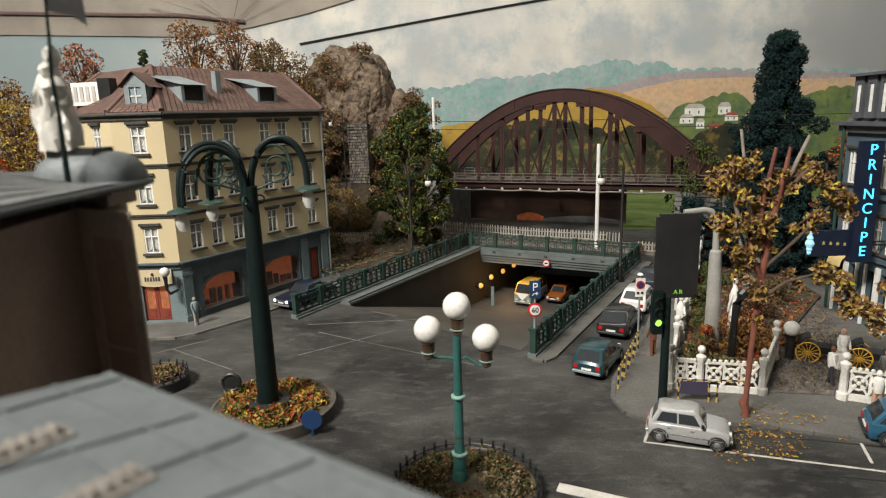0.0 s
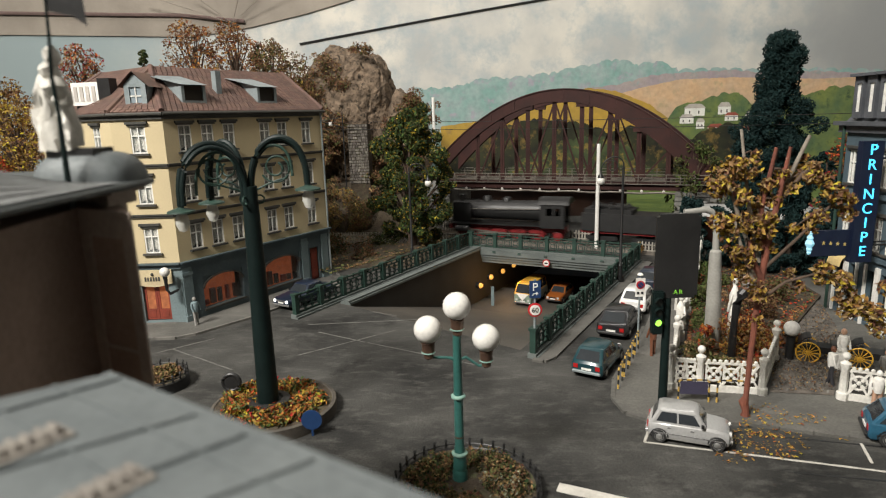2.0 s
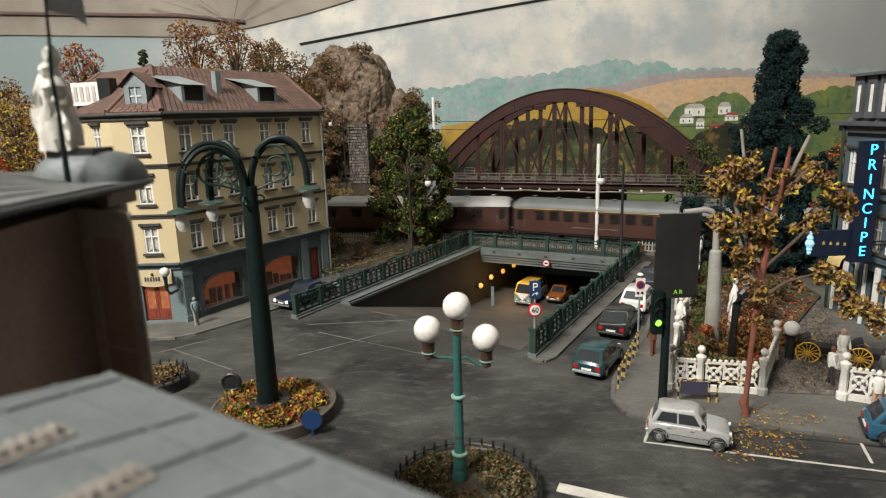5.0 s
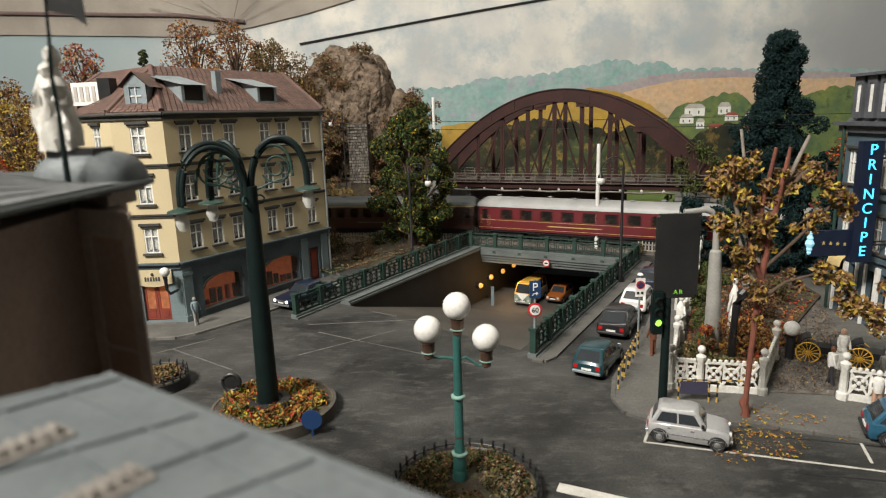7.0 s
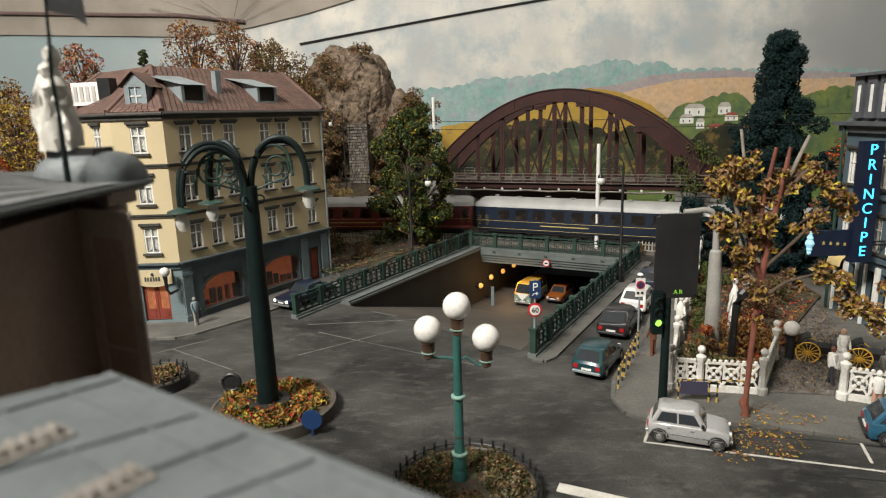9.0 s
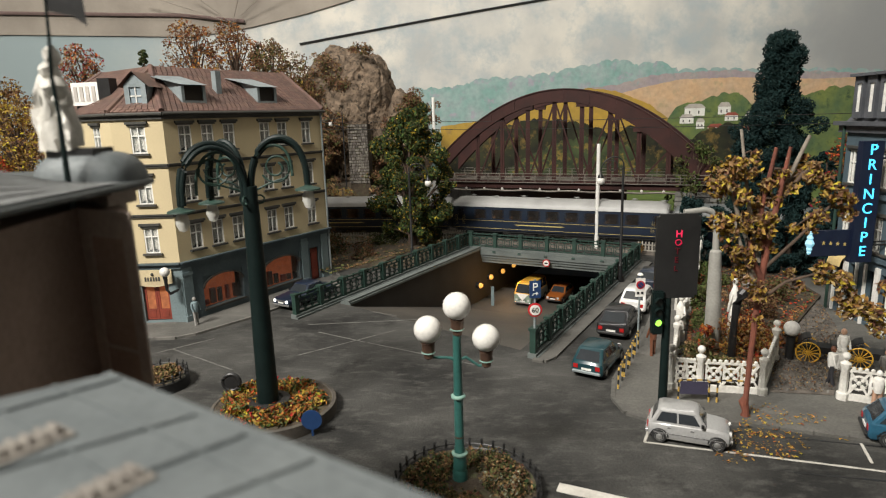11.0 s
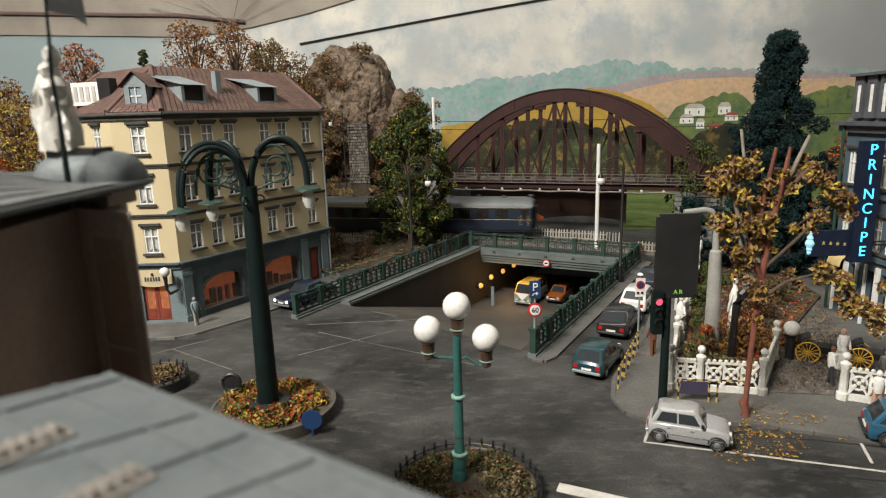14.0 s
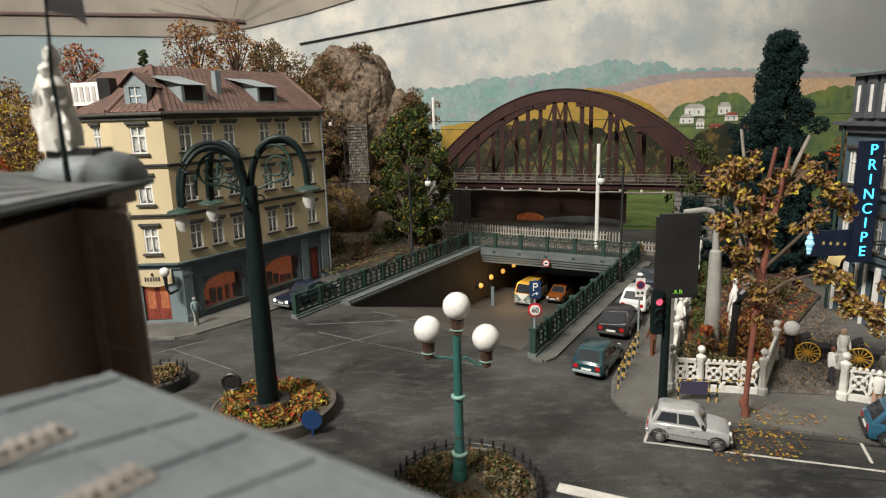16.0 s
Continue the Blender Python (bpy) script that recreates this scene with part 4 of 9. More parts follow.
    for i in range(6):
        p, q = eave[i], eave[(i + 1) % 6]
        bm = bm_new()
        prev = None
        for c in range(courses + 1):
            d, z = -0.16 + 3.8 * c / courses, 13.05 + 2.9 * c / courses
            for up in (-0.02, 0.09):
                a0, b0 = inset(p, d), inset(q, d)
                pair = (bm.verts.new((a0.x, a0.y, z + up)), bm.verts.new((b0.x, b0.y, z + up)))
                if prev:
                    bm.faces.new((prev[0], prev[1], pair[1], pair[0]))
                prev = pair
        part("roof_slope", bm, ROOFTILE, h)
        # tiles standing proud along the courses
        if i in (0, 1, 5):
            bm = bm_new()
            for c in range(courses):
                d0, d1 = -0.16 + 3.8 * c / courses, -0.16 + 3.8 * (c + 1) / courses
                z0, z1 = 13.05 + 2.9 * c / courses, 13.05 + 2.9 * (c + 1) / courses
                a0, b0, a1, b1 = inset(p, d0), inset(q, d0), inset(p, d1), inset(q, d1)
                k = int((b0 - a0).length / 0.36)
                for t in range(k):
                    s0, s1 = t / k + 0.06 / k, (t + 1) / k - 0.06 / k
                    e0, e1, g0, g1 = a0.lerp(b0, s0), a0.lerp(b0, s1), a1.lerp(b1, s0), a1.lerp(b1, s1)
                    face(bm, [(e0.x, e0.y, z0 + 0.125), (e1.x, e1.y, z0 + 0.125), (g1.x, g1.y, z1 + 0.115), (g0.x, g0.y, z1 + 0.115)])
            tagged(part("roof_tiles", bm, ROOFTILE, h), kind="stuff")
        bm = bm_new()
        a0, b0 = inset(p, -0.2), inset(q, -0.2)
        tube(bm, [(a0.x, a0.y, 13.02), (b0.x, b0.y, 13.02)], 0.11, 8)
        part("gutter", bm, DARKTRIM, h)
        a0, a1 = inset(p, -0.12), inset(p, 3.66)
        bm = bm_new()
        tube(bm, [(a0.x, a0.y, 13.2), (a1.x, a1.y, 16.05)], 0.16, 8)
        part("hip_ridge", bm, ROOFTILE, h)
    bm = bm_new()
    pts = [inset(p, 3.6) for p in eave]
    face(bm, [(p.x, p.y, 15.98) for p in pts])
    part("roof_top", bm, ROOFTILE, h)
    bm = bm_new()
    pts = [inset(p, -0.16) for p in eave]
    face(bm, [(p.x, p.y, 12.98) for p in pts])
    part("soffit", bm, DARKTRIM, h)
    # shed dormers on the street slope, gabled dormer on the chamfer
    for u in (2.7, 8.6):
        mm = m_r
        bm = bm_new()
        face(bm, [mm @ Vector(p) for p in ((u - 0.95, 0.35, 14.75), (u + 0.95, 0.35, 14.75), (u + 0.7, 3.3, 15.55), (u - 1.9, 3.3, 15.55))])
        bmesh.ops.solidify(bm, geom=bm.faces[:], thickness=0.09)
        dm = part("dormer", bm, ZINC, h, "low zinc shed dormer")
        bm = bm_new()
        for x in (u - 0.85, u + 0.8):
            prism(bm, [(0.55, 13.55), (0.55, 14.7), (3.0, 15.4), (2.7, 15.2)], x, x + 0.08, mm @ Matrix(((0, 0, 1, 0), (1, 0, 0, 0), (0, 1, 0, 0), (0, 0, 0, 1))))
        box(bm, u - 0.85, u + 0.88, 0.5, 0.58, 13.6, 13.8, mm)
        box(bm, u - 0.85, u - 0.65, 0.5, 0.58, 13.8, 14.72, mm)
        box(bm, u + 0.68, u + 0.88, 0.5, 0.58, 13.8, 14.72, mm)
        part("cheek", bm, ZINC, dm)
        bm = bm_new()
        box(bm, u - 0.65, u + 0.68, 0.62, 0.66, 13.8, 14.7, mm)
        part("pane", bm, UNLITBLACK, dm, "dark dormer glass")
    bm = bm_new()
    box(bm, 5.05, 5.45, 1.3, 1.75, 14.1, 15.75, m_r)
    part("chimney", bm, ZINC, h)
    u = 1.5
    bm = bm_new()
    wall_grid(bm, 1.3, 13.4, 14.75, [(0.3, 1.0, 13.6, 14.6)], 0.12, m_c @ Matrix.Translation((u - 0.65, 0.45, 0)))
    face(bm, [m_c @ Vector(p) for p in ((u - 0.65, 0.45, 14.75), (u + 0.65, 0.45, 14.75), (u, 0.45, 15.35))])
    for x in (u - 0.65, u + 0.65):
        face(bm, [m_c @ Vector(p) for p in ((x, 0.45, 13.4), (x, 2.4, 14.5), (x, 2.4, 14.75), (x, 0.45, 14.75))])
    dm = part("dormer", bm, ZINC, h, "gabled blue-grey dormer with a white window")
    bm = bm_new()
    for sg in (-1, 1):
        face(bm, [m_c @ Vector(p) for p in ((u, 0.25, 15.5), (u, 3.4, 15.5), (u + sg * 0.95, 3.0, 14.6), (u + sg * 0.95, 0.25, 14.6))])
    bmesh.ops.solidify(bm, geom=bm.faces[:], thickness=0.08)
    part("dormer_roof", bm, ROOFTILE, dm)
    bm = bm_new()
    box(bm, u - 0.35, u + 0.35, 0.53, 0.55, 13.6, 14.6, m_c)
    part("pane", bm, mat("dormer_pane", (0.3, 0.36, 0.4), None, 0.15, bump=0), dm)
    bm = bm_new()
    box(bm, u - 0.03, u + 0.03, 0.48, 0.53, 13.6, 14.6, m_c)
    box(bm, u - 0.35, u + 0.35, 0.48, 0.53, 14.05, 14.12, m_c)
    part("glazing_bar", bm, WHITE, dm)
    # downpipe
    bm = bm_new()
    q = m_r @ Vector((13.1, -0.14, 0))
    tube(bm, [(q.x, q.y, 0), (q.x, q.y, 12.9)], 0.07, 8)
    part("downpipe", bm, ZINC, h)
    # added near-black core in place of unlit rooms, so that no light shows through
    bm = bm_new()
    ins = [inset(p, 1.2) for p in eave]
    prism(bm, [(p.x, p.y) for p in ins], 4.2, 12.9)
    part("inner_core", bm, UNLITBLACK, h)


SHOPPANE = glass("shop_pane", (0.3, 0.3, 0.28), 0.1)
SHOPGLOW = mat("shop_glow", (0.4, 0.14, 0.05), (0.2, 0.07, 0.03), 0.8, size=0.5, bump=0, emit=(1.0, 0.24, 0.09), glow=0.12)
SHOPRED = mat("red_brown_wood", (0.26, 0.05, 0.03), (0.19, 0.04, 0.025), 0.5, size=0.6, bump=0.02)
BLUEGREY2 = mat("pale_blue_grey_paint", (0.17, 0.22, 0.23), (0.13, 0.175, 0.185), 0.6, size=1.5, bump=0.02)
corner_house()


# ---- ramp balustrades, portal, tunnel ----
PORTAL = ((2.69, 56.75), (15.9, 49.7))


def panel_mesh(w, h):
    """Cast balustrade panel: frame, rings and crosses."""
    bm = bm_new()
    for z0, z1 in ((0.0, 0.08), (h - 0.32, h - 0.25), (h - 0.08, h)):
        box(bm, 0, w, -0.06, 0.06, z0, z1)
    k = max(3, round(w / 0.62))
    for i in range(k):
        x0, x1 = w * i / k, w * (i + 1) / k
        xc, zc = (x0 + x1) / 2, (h - 0.24) / 2
        bar(bm, (x0, 0, 0.06), (x0, 0, h - 0.3), 0.06)
        r = 0.2
        pts = [(xc + r * math.cos(t * math.tau / 10), 0, zc + r * math.sin(t * math.tau / 10)) for t in range(11)]
        tube(bm, pts, 0.035, 5, False)
        for sx in (-1, 1):
            for sz in (-1, 1):
                bar(bm, (xc + sx * 0.14, 0, zc + sz * 0.14), (xc + sx * (x1 - x0) / 2, 0, zc + sz * (zc - 0.05)), 0.05)
        ball(bm, (xc, 0, h + 0.03), 0.07, 6)
        bar(bm, (xc, 0, h - 0.28), (xc, 0, h - 0.05), 0.12, 0.05)
    return mesh_of("panel", bm, GREENIRON)


def post_mesh(h):
    bm = bm_new()
    box(bm, -0.16, 0.16, -0.16, 0.16, 0, h)
    box(bm, -0.22, 0.22, -0.22, 0.22, 0, 0.25)
    box(bm, -0.21, 0.21, -0.21, 0.21, h - 0.06, h + 0.08)
    prism(bm, [(-0.16, -0.5), (0.16, -0.5), (0.16, -0.16), (-0.16, -0.16)], -0.1, 0.1, None, [(-0.1, -0.22), (0.1, -0.22), (0.1, -0.16), (-0.1, -0.16)])
    return mesh_of("post", bm, GREENIRON)


def balustrade(p, q, n, label):
    m = along(p, q)
    deg = math.degrees(math.atan2(q[1] - p[1], q[0] - p[0]))
    b = thing("balustrade", P(p[0], p[1], 0, 0, 0, deg), label, "balustrade", group="balustrades of the underpass")
    d = dist(p, q)
    w = d / n
    pm, om = panel_mesh(w - 0.34, 1.22), post_mesh(1.54)
    bm = bm_new()
    box(bm, -0.25, d + 0.25, -0.24, 0.24, 0, 0.26)
    box(bm, -0.25, d + 0.25, -0.36, -0.24, 0, 0.12)
    part("plinth", bm, CONCRETE, b, "grey-green concrete plinth")
    for i in range(n + 1):
        part("post", om, None, b, m=P(w * i, 0, 0))
        if i < n:
            part("panel", pm, None, b, m=P(w * i + 0.17, 0, 0.3))


balustrade(*RAIL_L, 10, "green cast-iron balustrade along the ramp wall")
balustrade(*RAIL_R, 11, "green cast-iron balustrade beside the parked cars")
balustrade(*PORTAL, 6, "green cast-iron balustrade over the underpass portal")


SIGN_AT = (9.35, 53.16, -0.68)


def portal():
    m = along(*PORTAL)
    d = dist(*PORTAL)
    pt = thing("underpass_portal", P(0, 0, 0), "grey-green stepped concrete portal beam of the underpass", "portal", kind="structure")
    for y0, z0, z1 in ((-0.35, -0.42, -0.01), (-0.2, -0.68, -0.43), (-0.05, -0.94, -0.69), (0.1, -1.22, -0.95)):
        bm = bm_new()
        box(bm, -0.6, d, y0, 1.2, z0, z1, m)
        part("fascia", bm, CONCRETE, pt)
    # pier and soffit share the ramp walls' shade-darkened colour
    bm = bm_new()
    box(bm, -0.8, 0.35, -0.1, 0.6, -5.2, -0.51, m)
    part("pier", bm, WALLSHADE, pt)
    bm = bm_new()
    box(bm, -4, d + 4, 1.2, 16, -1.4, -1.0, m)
    part("soffit", bm, WALLSHADE, pt)
    # added black stop; its colour stands in for the darkness deep in the tunnel
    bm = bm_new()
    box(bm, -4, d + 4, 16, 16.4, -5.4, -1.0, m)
    part("dark_end_stop", bm, UNLITBLACK, pt)
    # coping along the ramp wall
    for (p, q), sg in ((WALL_L, 1),):
        mm = along(p, q)
        dd = dist(p, q)
        bm = bm_new()
        box(bm, 0, dd, -0.1 if sg > 0 else -0.75, 0.75 if sg > 0 else 0.1, 0.004, 0.16, mm)
        box(bm, 0, dd, -0.02 if sg > 0 else -0.5, 0.5 if sg > 0 else 0.02, 0.16, 0.3, mm)
        part("coping", bm, CONCRETE, pt)
    # height sign on the beam
    sg = thing("height_sign", P(*SIGN_AT, 0, 0, -28), "small round white sign with a red rim on the beam", "road sign")
    bm = bm_new()
    tube(bm, [(0, -0.42, 0), (0, -0.36, 0)], 0.34, 16)
    part("rim", bm, SIGNRED, sg)
    bm = bm_new()
    tube(bm, [(0, -0.44, 0), (0, -0.4, 0)], 0.25, 16)
    part("face", bm, WHITE, sg)
    bm = bm_new()
    box(bm, -0.14, 0.14, -0.46, -0.435, -0.05, 0.05)
    part("letter_bar", bm, BLACK, sg)
    # tunnel lamps along the west wall
    for x, y, z in ((3.25, 55.3, -3.25), (4.4, 57.35, -3.0), (5.75, 59.5, -3.0), (7.1, 61.7, -2.95)):
        tl = thing("tunnel_lamp", P(x, y, z, 0, 0, 58), "round amber bulkhead lamp on the tunnel wall", "lamp", group="tunnel lamps")
        bm = bm_new()
        ball(bm, (0, -0.2, 0), 0.26, 12)
        part("lens", bm, AMBER, tl)
        bm = bm_new()
        tube(bm, [(0, 0.3, 0), (0, -0.15, 0)], 0.3, 12)
        part("base", bm, BLACK, tl)
    data = bpy.data.lights.new("tunnel_light", "POINT")
    data.energy, data.color, data.shadow_soft_size = 0.035, (1.0, 0.55, 0.2), 0.4 * S
    ob = new("tunnel_light", data)
    ob.location = (6.2 * S, 54.5 * S, -2.6 * S)
    bm = bm_new()
    box(bm, -0.14, 0.14, -0.12, 0.12, -4.9, -3.1)
    solid("tunnel_post", bm, BLUEGREY2, "pale blue-grey post in the tunnel", "post", P(4.45, 54.1, 0))


SIGNRED = mat("sign_red", (0.5, 0.02, 0.025), None, 0.4, bump=0)
SIGNBLUE = mat("sign_blue", (0.015, 0.045, 0.13), None, 0.4, bump=0)
AMBER = mat("amber_glow", (0.8, 0.4, 0.1), None, 0.4, bump=0, emit=(1.0, 0.5, 0.1), glow=0.9)
portal()


# ---- land behind: banks, hill, rock ----
def bank_height(x, y):
    """Hillside behind the yellow house, with a level bench for the track."""
    ty = track_y(x)
    b = y - ty
    h = 0.0
    if b > 3.0:
        k = min(1, max(0, (0.5 - x) / 5)) if x > -20 else 1
        h = min((b - 3.0) * 1.1, 8.0 + 3 * math.sin(x * 0.13)) * k
    h += noise.noise(Vector((x * 0.35, y * 0.35, 2))) * 0.5 * min(1, h)
    return h


def hillside():
    bm = bm_new()
    nx, ny = 90, 30
    g = []
    for i in range(nx + 1):
        x = -95 + 97 * i / nx
        y0 = track_y(x) + 2.4
        g.append([bm.verts.new((x, y, bank_height(x, y) + 0.02 if j else -0.1)) for j, y in enumerate([y0 + (97.8 - y0) * (j / ny) ** 1.3 for j in range(ny + 1)])])
    for a, b in zip(g, g[1:]):
        for j in range(ny):
            bm.faces.new((a[j], b[j], b[j + 1], a[j + 1]))
    solid("hillside", bm, EARTH, "brown scrubby hillside behind the track", "hillside", kind="structure")
    # bank between ramp and track
    bm = bm_new()
    g = []
    for i in range(31):
        x = -15.5 + 18.5 * i / 30
        lo = max(37.4 + (x + 9.53) * 1.63 + 1.2, 49.5 - 0.08 * x)
        hi = track_y(x) - 3.4
        row = []
        for j in range(13):
            y = lo + (hi - lo) * j / 12
            z = 0.02 + 0.8 * math.sin(math.pi * j / 12) ** 0.7 * (1 + 0.4 * noise.noise(Vector((x, y, 0)))) if 0 < j < 12 else -0.05
            row.append(bm.verts.new((x, y, z)))
        g.append(row)
    for a, b in zip(g, g[1:]):
        for j in range(12):
            bm.faces.new((a[j], b[j], b[j + 1], a[j + 1]))
    solid("garden_bank", bm, EARTH, "dark brown earth bank behind the house", "ground", kind="structure")
    # land seen under the bridge
    for name, pts, m, lab, z in (("meadow", [(19, 64), (45, 58), (60, 97.5), (27, 97.5)], MEADOWG, "bright green meadow behind the bridge", 0.03), ("far_road", [(9, 69), (19, 64), (27, 97.5), (20, 97.5)], ASPHALT, "grey road running away behind the bridge", 0.04), ("far_field", [(-2, 72), (9, 69), (20, 97.5), (-2, 97.5)], EARTH, "dark brown field behind the bridge", 0.03)):
        bm = bm_new()
        face(bm, [(x, y, z) for x, y in pts])
        solid(name, bm, m, lab, "ground", kind="structure")


    # painted board added to close the view; its dark brown supplies the under-bridge shade
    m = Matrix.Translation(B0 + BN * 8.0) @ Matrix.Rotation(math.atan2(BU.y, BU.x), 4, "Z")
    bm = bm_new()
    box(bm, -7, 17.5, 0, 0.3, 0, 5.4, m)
    bd = solid("painted_shade_board", bm, SHADEBROWN, "painted scenery board, dark brown for the shade under the bridge", "backdrop", kind="structure")
    for u0, u1, z0, z1, mt in ((5.0, 8.2, 0.3, 1.0, GLOWPAINT), (8.0, 17.5, 0.0, 0.8, ROADPAINT2)):
        bm = bm_new()
        n = 12
        for i in range(n):
            a, b = u0 + (u1 - u0) * i / n, u0 + (u1 - u0) * (i + 1) / n
            za, zb = z0 + (z1 - z0) * math.sin(math.pi * (0.12 + 0.76 * i / n)), z0 + (z1 - z0) * math.sin(math.pi * (0.12 + 0.76 * (i + 1) / n))
            face(bm, [m @ Vector(p) for p in ((a, -0.05, z0 - 0.3 if z0 else 0), (b, -0.05, z0 - 0.3 if z0 else 0), (b, -0.05, zb), (a, -0.05, za))])
        part("painted_patch", bm, mt, bd)


# dark brown that carries the shade under the bridge
SHADEBROWN = mat("shade_brown_paint", (0.05, 0.022, 0.012), (0.022, 0.012, 0.009), 0.9, size=4, bump=0, fine=1)
GLOWPAINT = mat("orange_paint_patch", (0.45, 0.13, 0.03), (0.3, 0.07, 0.02), 0.9, size=0.7, bump=0, fine=1)
ROADPAINT2 = mat("grey_paint_patch", (0.12, 0.12, 0.11), (0.07, 0.075, 0.08), 0.9, size=1.5, bump=0, fine=1)
MEADOWG = mat("meadow_green", (0.07, 0.12, 0.025), (0.12, 0.17, 0.035), 0.95, size=2, bump=0.2, fine=4)
hillside()


def rock_mass(c, r, seed, sub=5):
    bm = bm_new()
    bmesh.ops.create_icosphere(bm, subdivisions=sub, radius=1)
    off = Vector((seed * 3.7, seed * 1.9, seed))
    for v in bm.verts:
        d = v.co.copy()
        k = 1 + 0.2 * noise.noise(d * 1.5 + off) + 0.13 * (abs(noise.noise(d * 3.0 + off)) - 0.3)
        # slanting beds with shadowed joints, then fine roughness
        w = (d.z + 0.5 * d.x) * 7 + 1.5 * noise.noise(d * 2.2 + off)
        k += 0.035 * (abs((w % 2) - 1) ** 0.5) - 0.05 * max(0, 0.09 - abs(noise.noise(d * 4.5 + off))) / 0.09
        k += 0.03 * noise.noise(d * 9 + off) + 0.014 * noise.noise(d * 24 + off)
        v.co = Vector((c[0] + d.x * r[0] * k, c[1] + d.y * r[1] * k, c[2] + d.z * r[2] * k))
    return bm


solid("rock_outcrop", rock_mass((-11.3, 80, 10.5), (6.9, 7, 10.9), 1, 6), ROCK, "tall weathered brown rock outcrop", "rock")
solid("rock_outcrop", rock_mass((-4.6, 77, 8.4), (3.2, 4, 7.2), 2, 5), ROCK, "smaller rounded brown rock beside the outcrop", "rock")
solid("rock_outcrop", rock_mass((-19, 80, 7.5), (7, 6, 8.5), 3, 4), ROCK, "low brown rock shoulder among trees", "rock")


def stone_wall():
    w = thing("retaining_wall", P(-10.3, 69.4, 0, 0, 0, -8), "whitewashed rough-stone retaining wall on the hillside", "wall")
    rng = random.Random(8)
    bm = bm_new()
    box(bm, 0, 2.3, 0.1, 1.5, 0, 11.8)
    part("core", bm, EARTH, w)
    z = 5.2
    while z < 11.6:
        x = 0
        while x < 2.2:
            ww = min(rng.uniform(0.25, 0.55), 2.3 - x)
            bm = bm_new()
            box(bm, x + 0.03, x + ww - 0.03, -rng.uniform(0, 0.07), 0.12, z + 0.03, z + rng.uniform(0.24, 0.31))
            part("stone", bm, PALESTONE, w)
            x += ww
        z += 0.33
    for x in (-0.4, 2.0):
        ms = thing("catenary_mast", P(-12.6 + x, 68.4, 0), "slender grey railway catenary mast", "mast", group="catenary masts")
        bm = bm_new()
        tube(bm, [(0, 0, 0), (0, 0, 13.2)], [0.09, 0.06], 8)
        part("pole", bm, BLACK, ms)
        bm = bm_new()
        tube(bm, [(0, 0, 11.5), (-2.2, -1.5, 12.2)], 0.06, 6)
        tube(bm, [(0, 0, 12.6), (-2.2, -1.5, 12.2)], 0.04, 6)
        part("bracket", bm, BLACK, ms)
        bm = bm_new()
        lathe(bm, [(0.05, -0.25), (0.2, -0.15), (0.2, 0.15), (0.05, 0.25)], 8, (-1.2, -0.8, 11.9))
        part("insulator", bm, OPAL, ms)


wires = thing("overhead_wire", P(0, 0, 0), "thin dark catenary wires over the bridge track", "wire")
for dz in (0.0, 0.75):
    bm = bm_new()
    tube(bm, [(-14.6 + 50 * t, 66.9 - 18.9 * t, 12.2 - dz - 0.5 * t - 0.25 * math.sin(math.pi * t)) for t in [i / 16 for i in range(17)]], 0.025, 4)
    part("strand", bm, BLACK, wires)
PALESTONE = mat("pale_stone", (0.2, 0.18, 0.155), (0.07, 0.062, 0.052), 0.9, size=0.5, bump=0.05, rnd=0.3)
stone_wall()


def fence_gap(x):
    return -2.9 + 1.1 * max(0, min(1, (x - 2) / 10))


def picket_fence(label, xs, gap):
    f = thing("picket_fence", P(0, 0, 0), label, "fence", group="track fences")
    bm = bm_new()
    prism(bm, [(-0.07, -0.02), (0.07, -0.02), (0.07, 0.02), (-0.07, 0.02)], 0, 1.0)
    prism(bm, [(-0.07, -0.02), (0.07, -0.02), (0.07, 0.02), (-0.07, 0.02)], 1.0, 1.14, None, [(-0.01, -0.02), (0.01, -0.02), (0.01, 0.02), (-0.01, 0.02)])
    me = mesh_of("picket", bm, FENCE)
    rng = random.Random(5)
    for x in xs:
        k = 2 * QA * x + QB
        part("picket", me, None, f, m=P(x, track_y(x) + gap(x), 0, rng.uniform(-3, 3), rng.uniform(-3, 3), math.degrees(math.atan(k))))
    for z in (0.3, 0.8):
        bm = bm_new()
        for a, b in zip(xs[::6], xs[6::6]):
            bar(bm, (a, track_y(a) + gap(a) + 0.06, z), (b, track_y(b) + gap(b) + 0.06, z), 0.05, 0.1)
        part("rail", bm, FENCE, f)


FENCE = mat("weathered_wood", (0.4, 0.38, 0.33), (0.28, 0.26, 0.22), 0.9, size=0.8, bump=0.03, rnd=0.15)
picket_fence("pale grey wooden picket fence along the track", [-15 + 0.26 * k for k in range(69)], fence_gap)
picket_fence("short pale picket fence beside the portal", [17.3 + 0.26 * k for k in range(22)], fence_gap)
picket_fence("pale grey wooden picket fence behind the track under the bridge", [0.1 + 0.26 * k for k in range(66)], lambda x: max(1.85, 4.3 - 0.28 * x))

bm = bm_new()
tube(bm, [(0, 0, 0), (0, 0, 9.6)], [0.19, 0.17], 12)
solid("white_pole", bm, WHITE, "plain white pole behind the portal balustrade", "pole", P(14.05, 54.55, 0))
bm = bm_new()
tube(bm, [(0, 0, 0), (0, 0, 6.4)], 0.16, 10)
solid("white_pole", bm, WHITE, "short plain white pole on the hillside", "pole", P(-0.6, 68.0, 8.0))


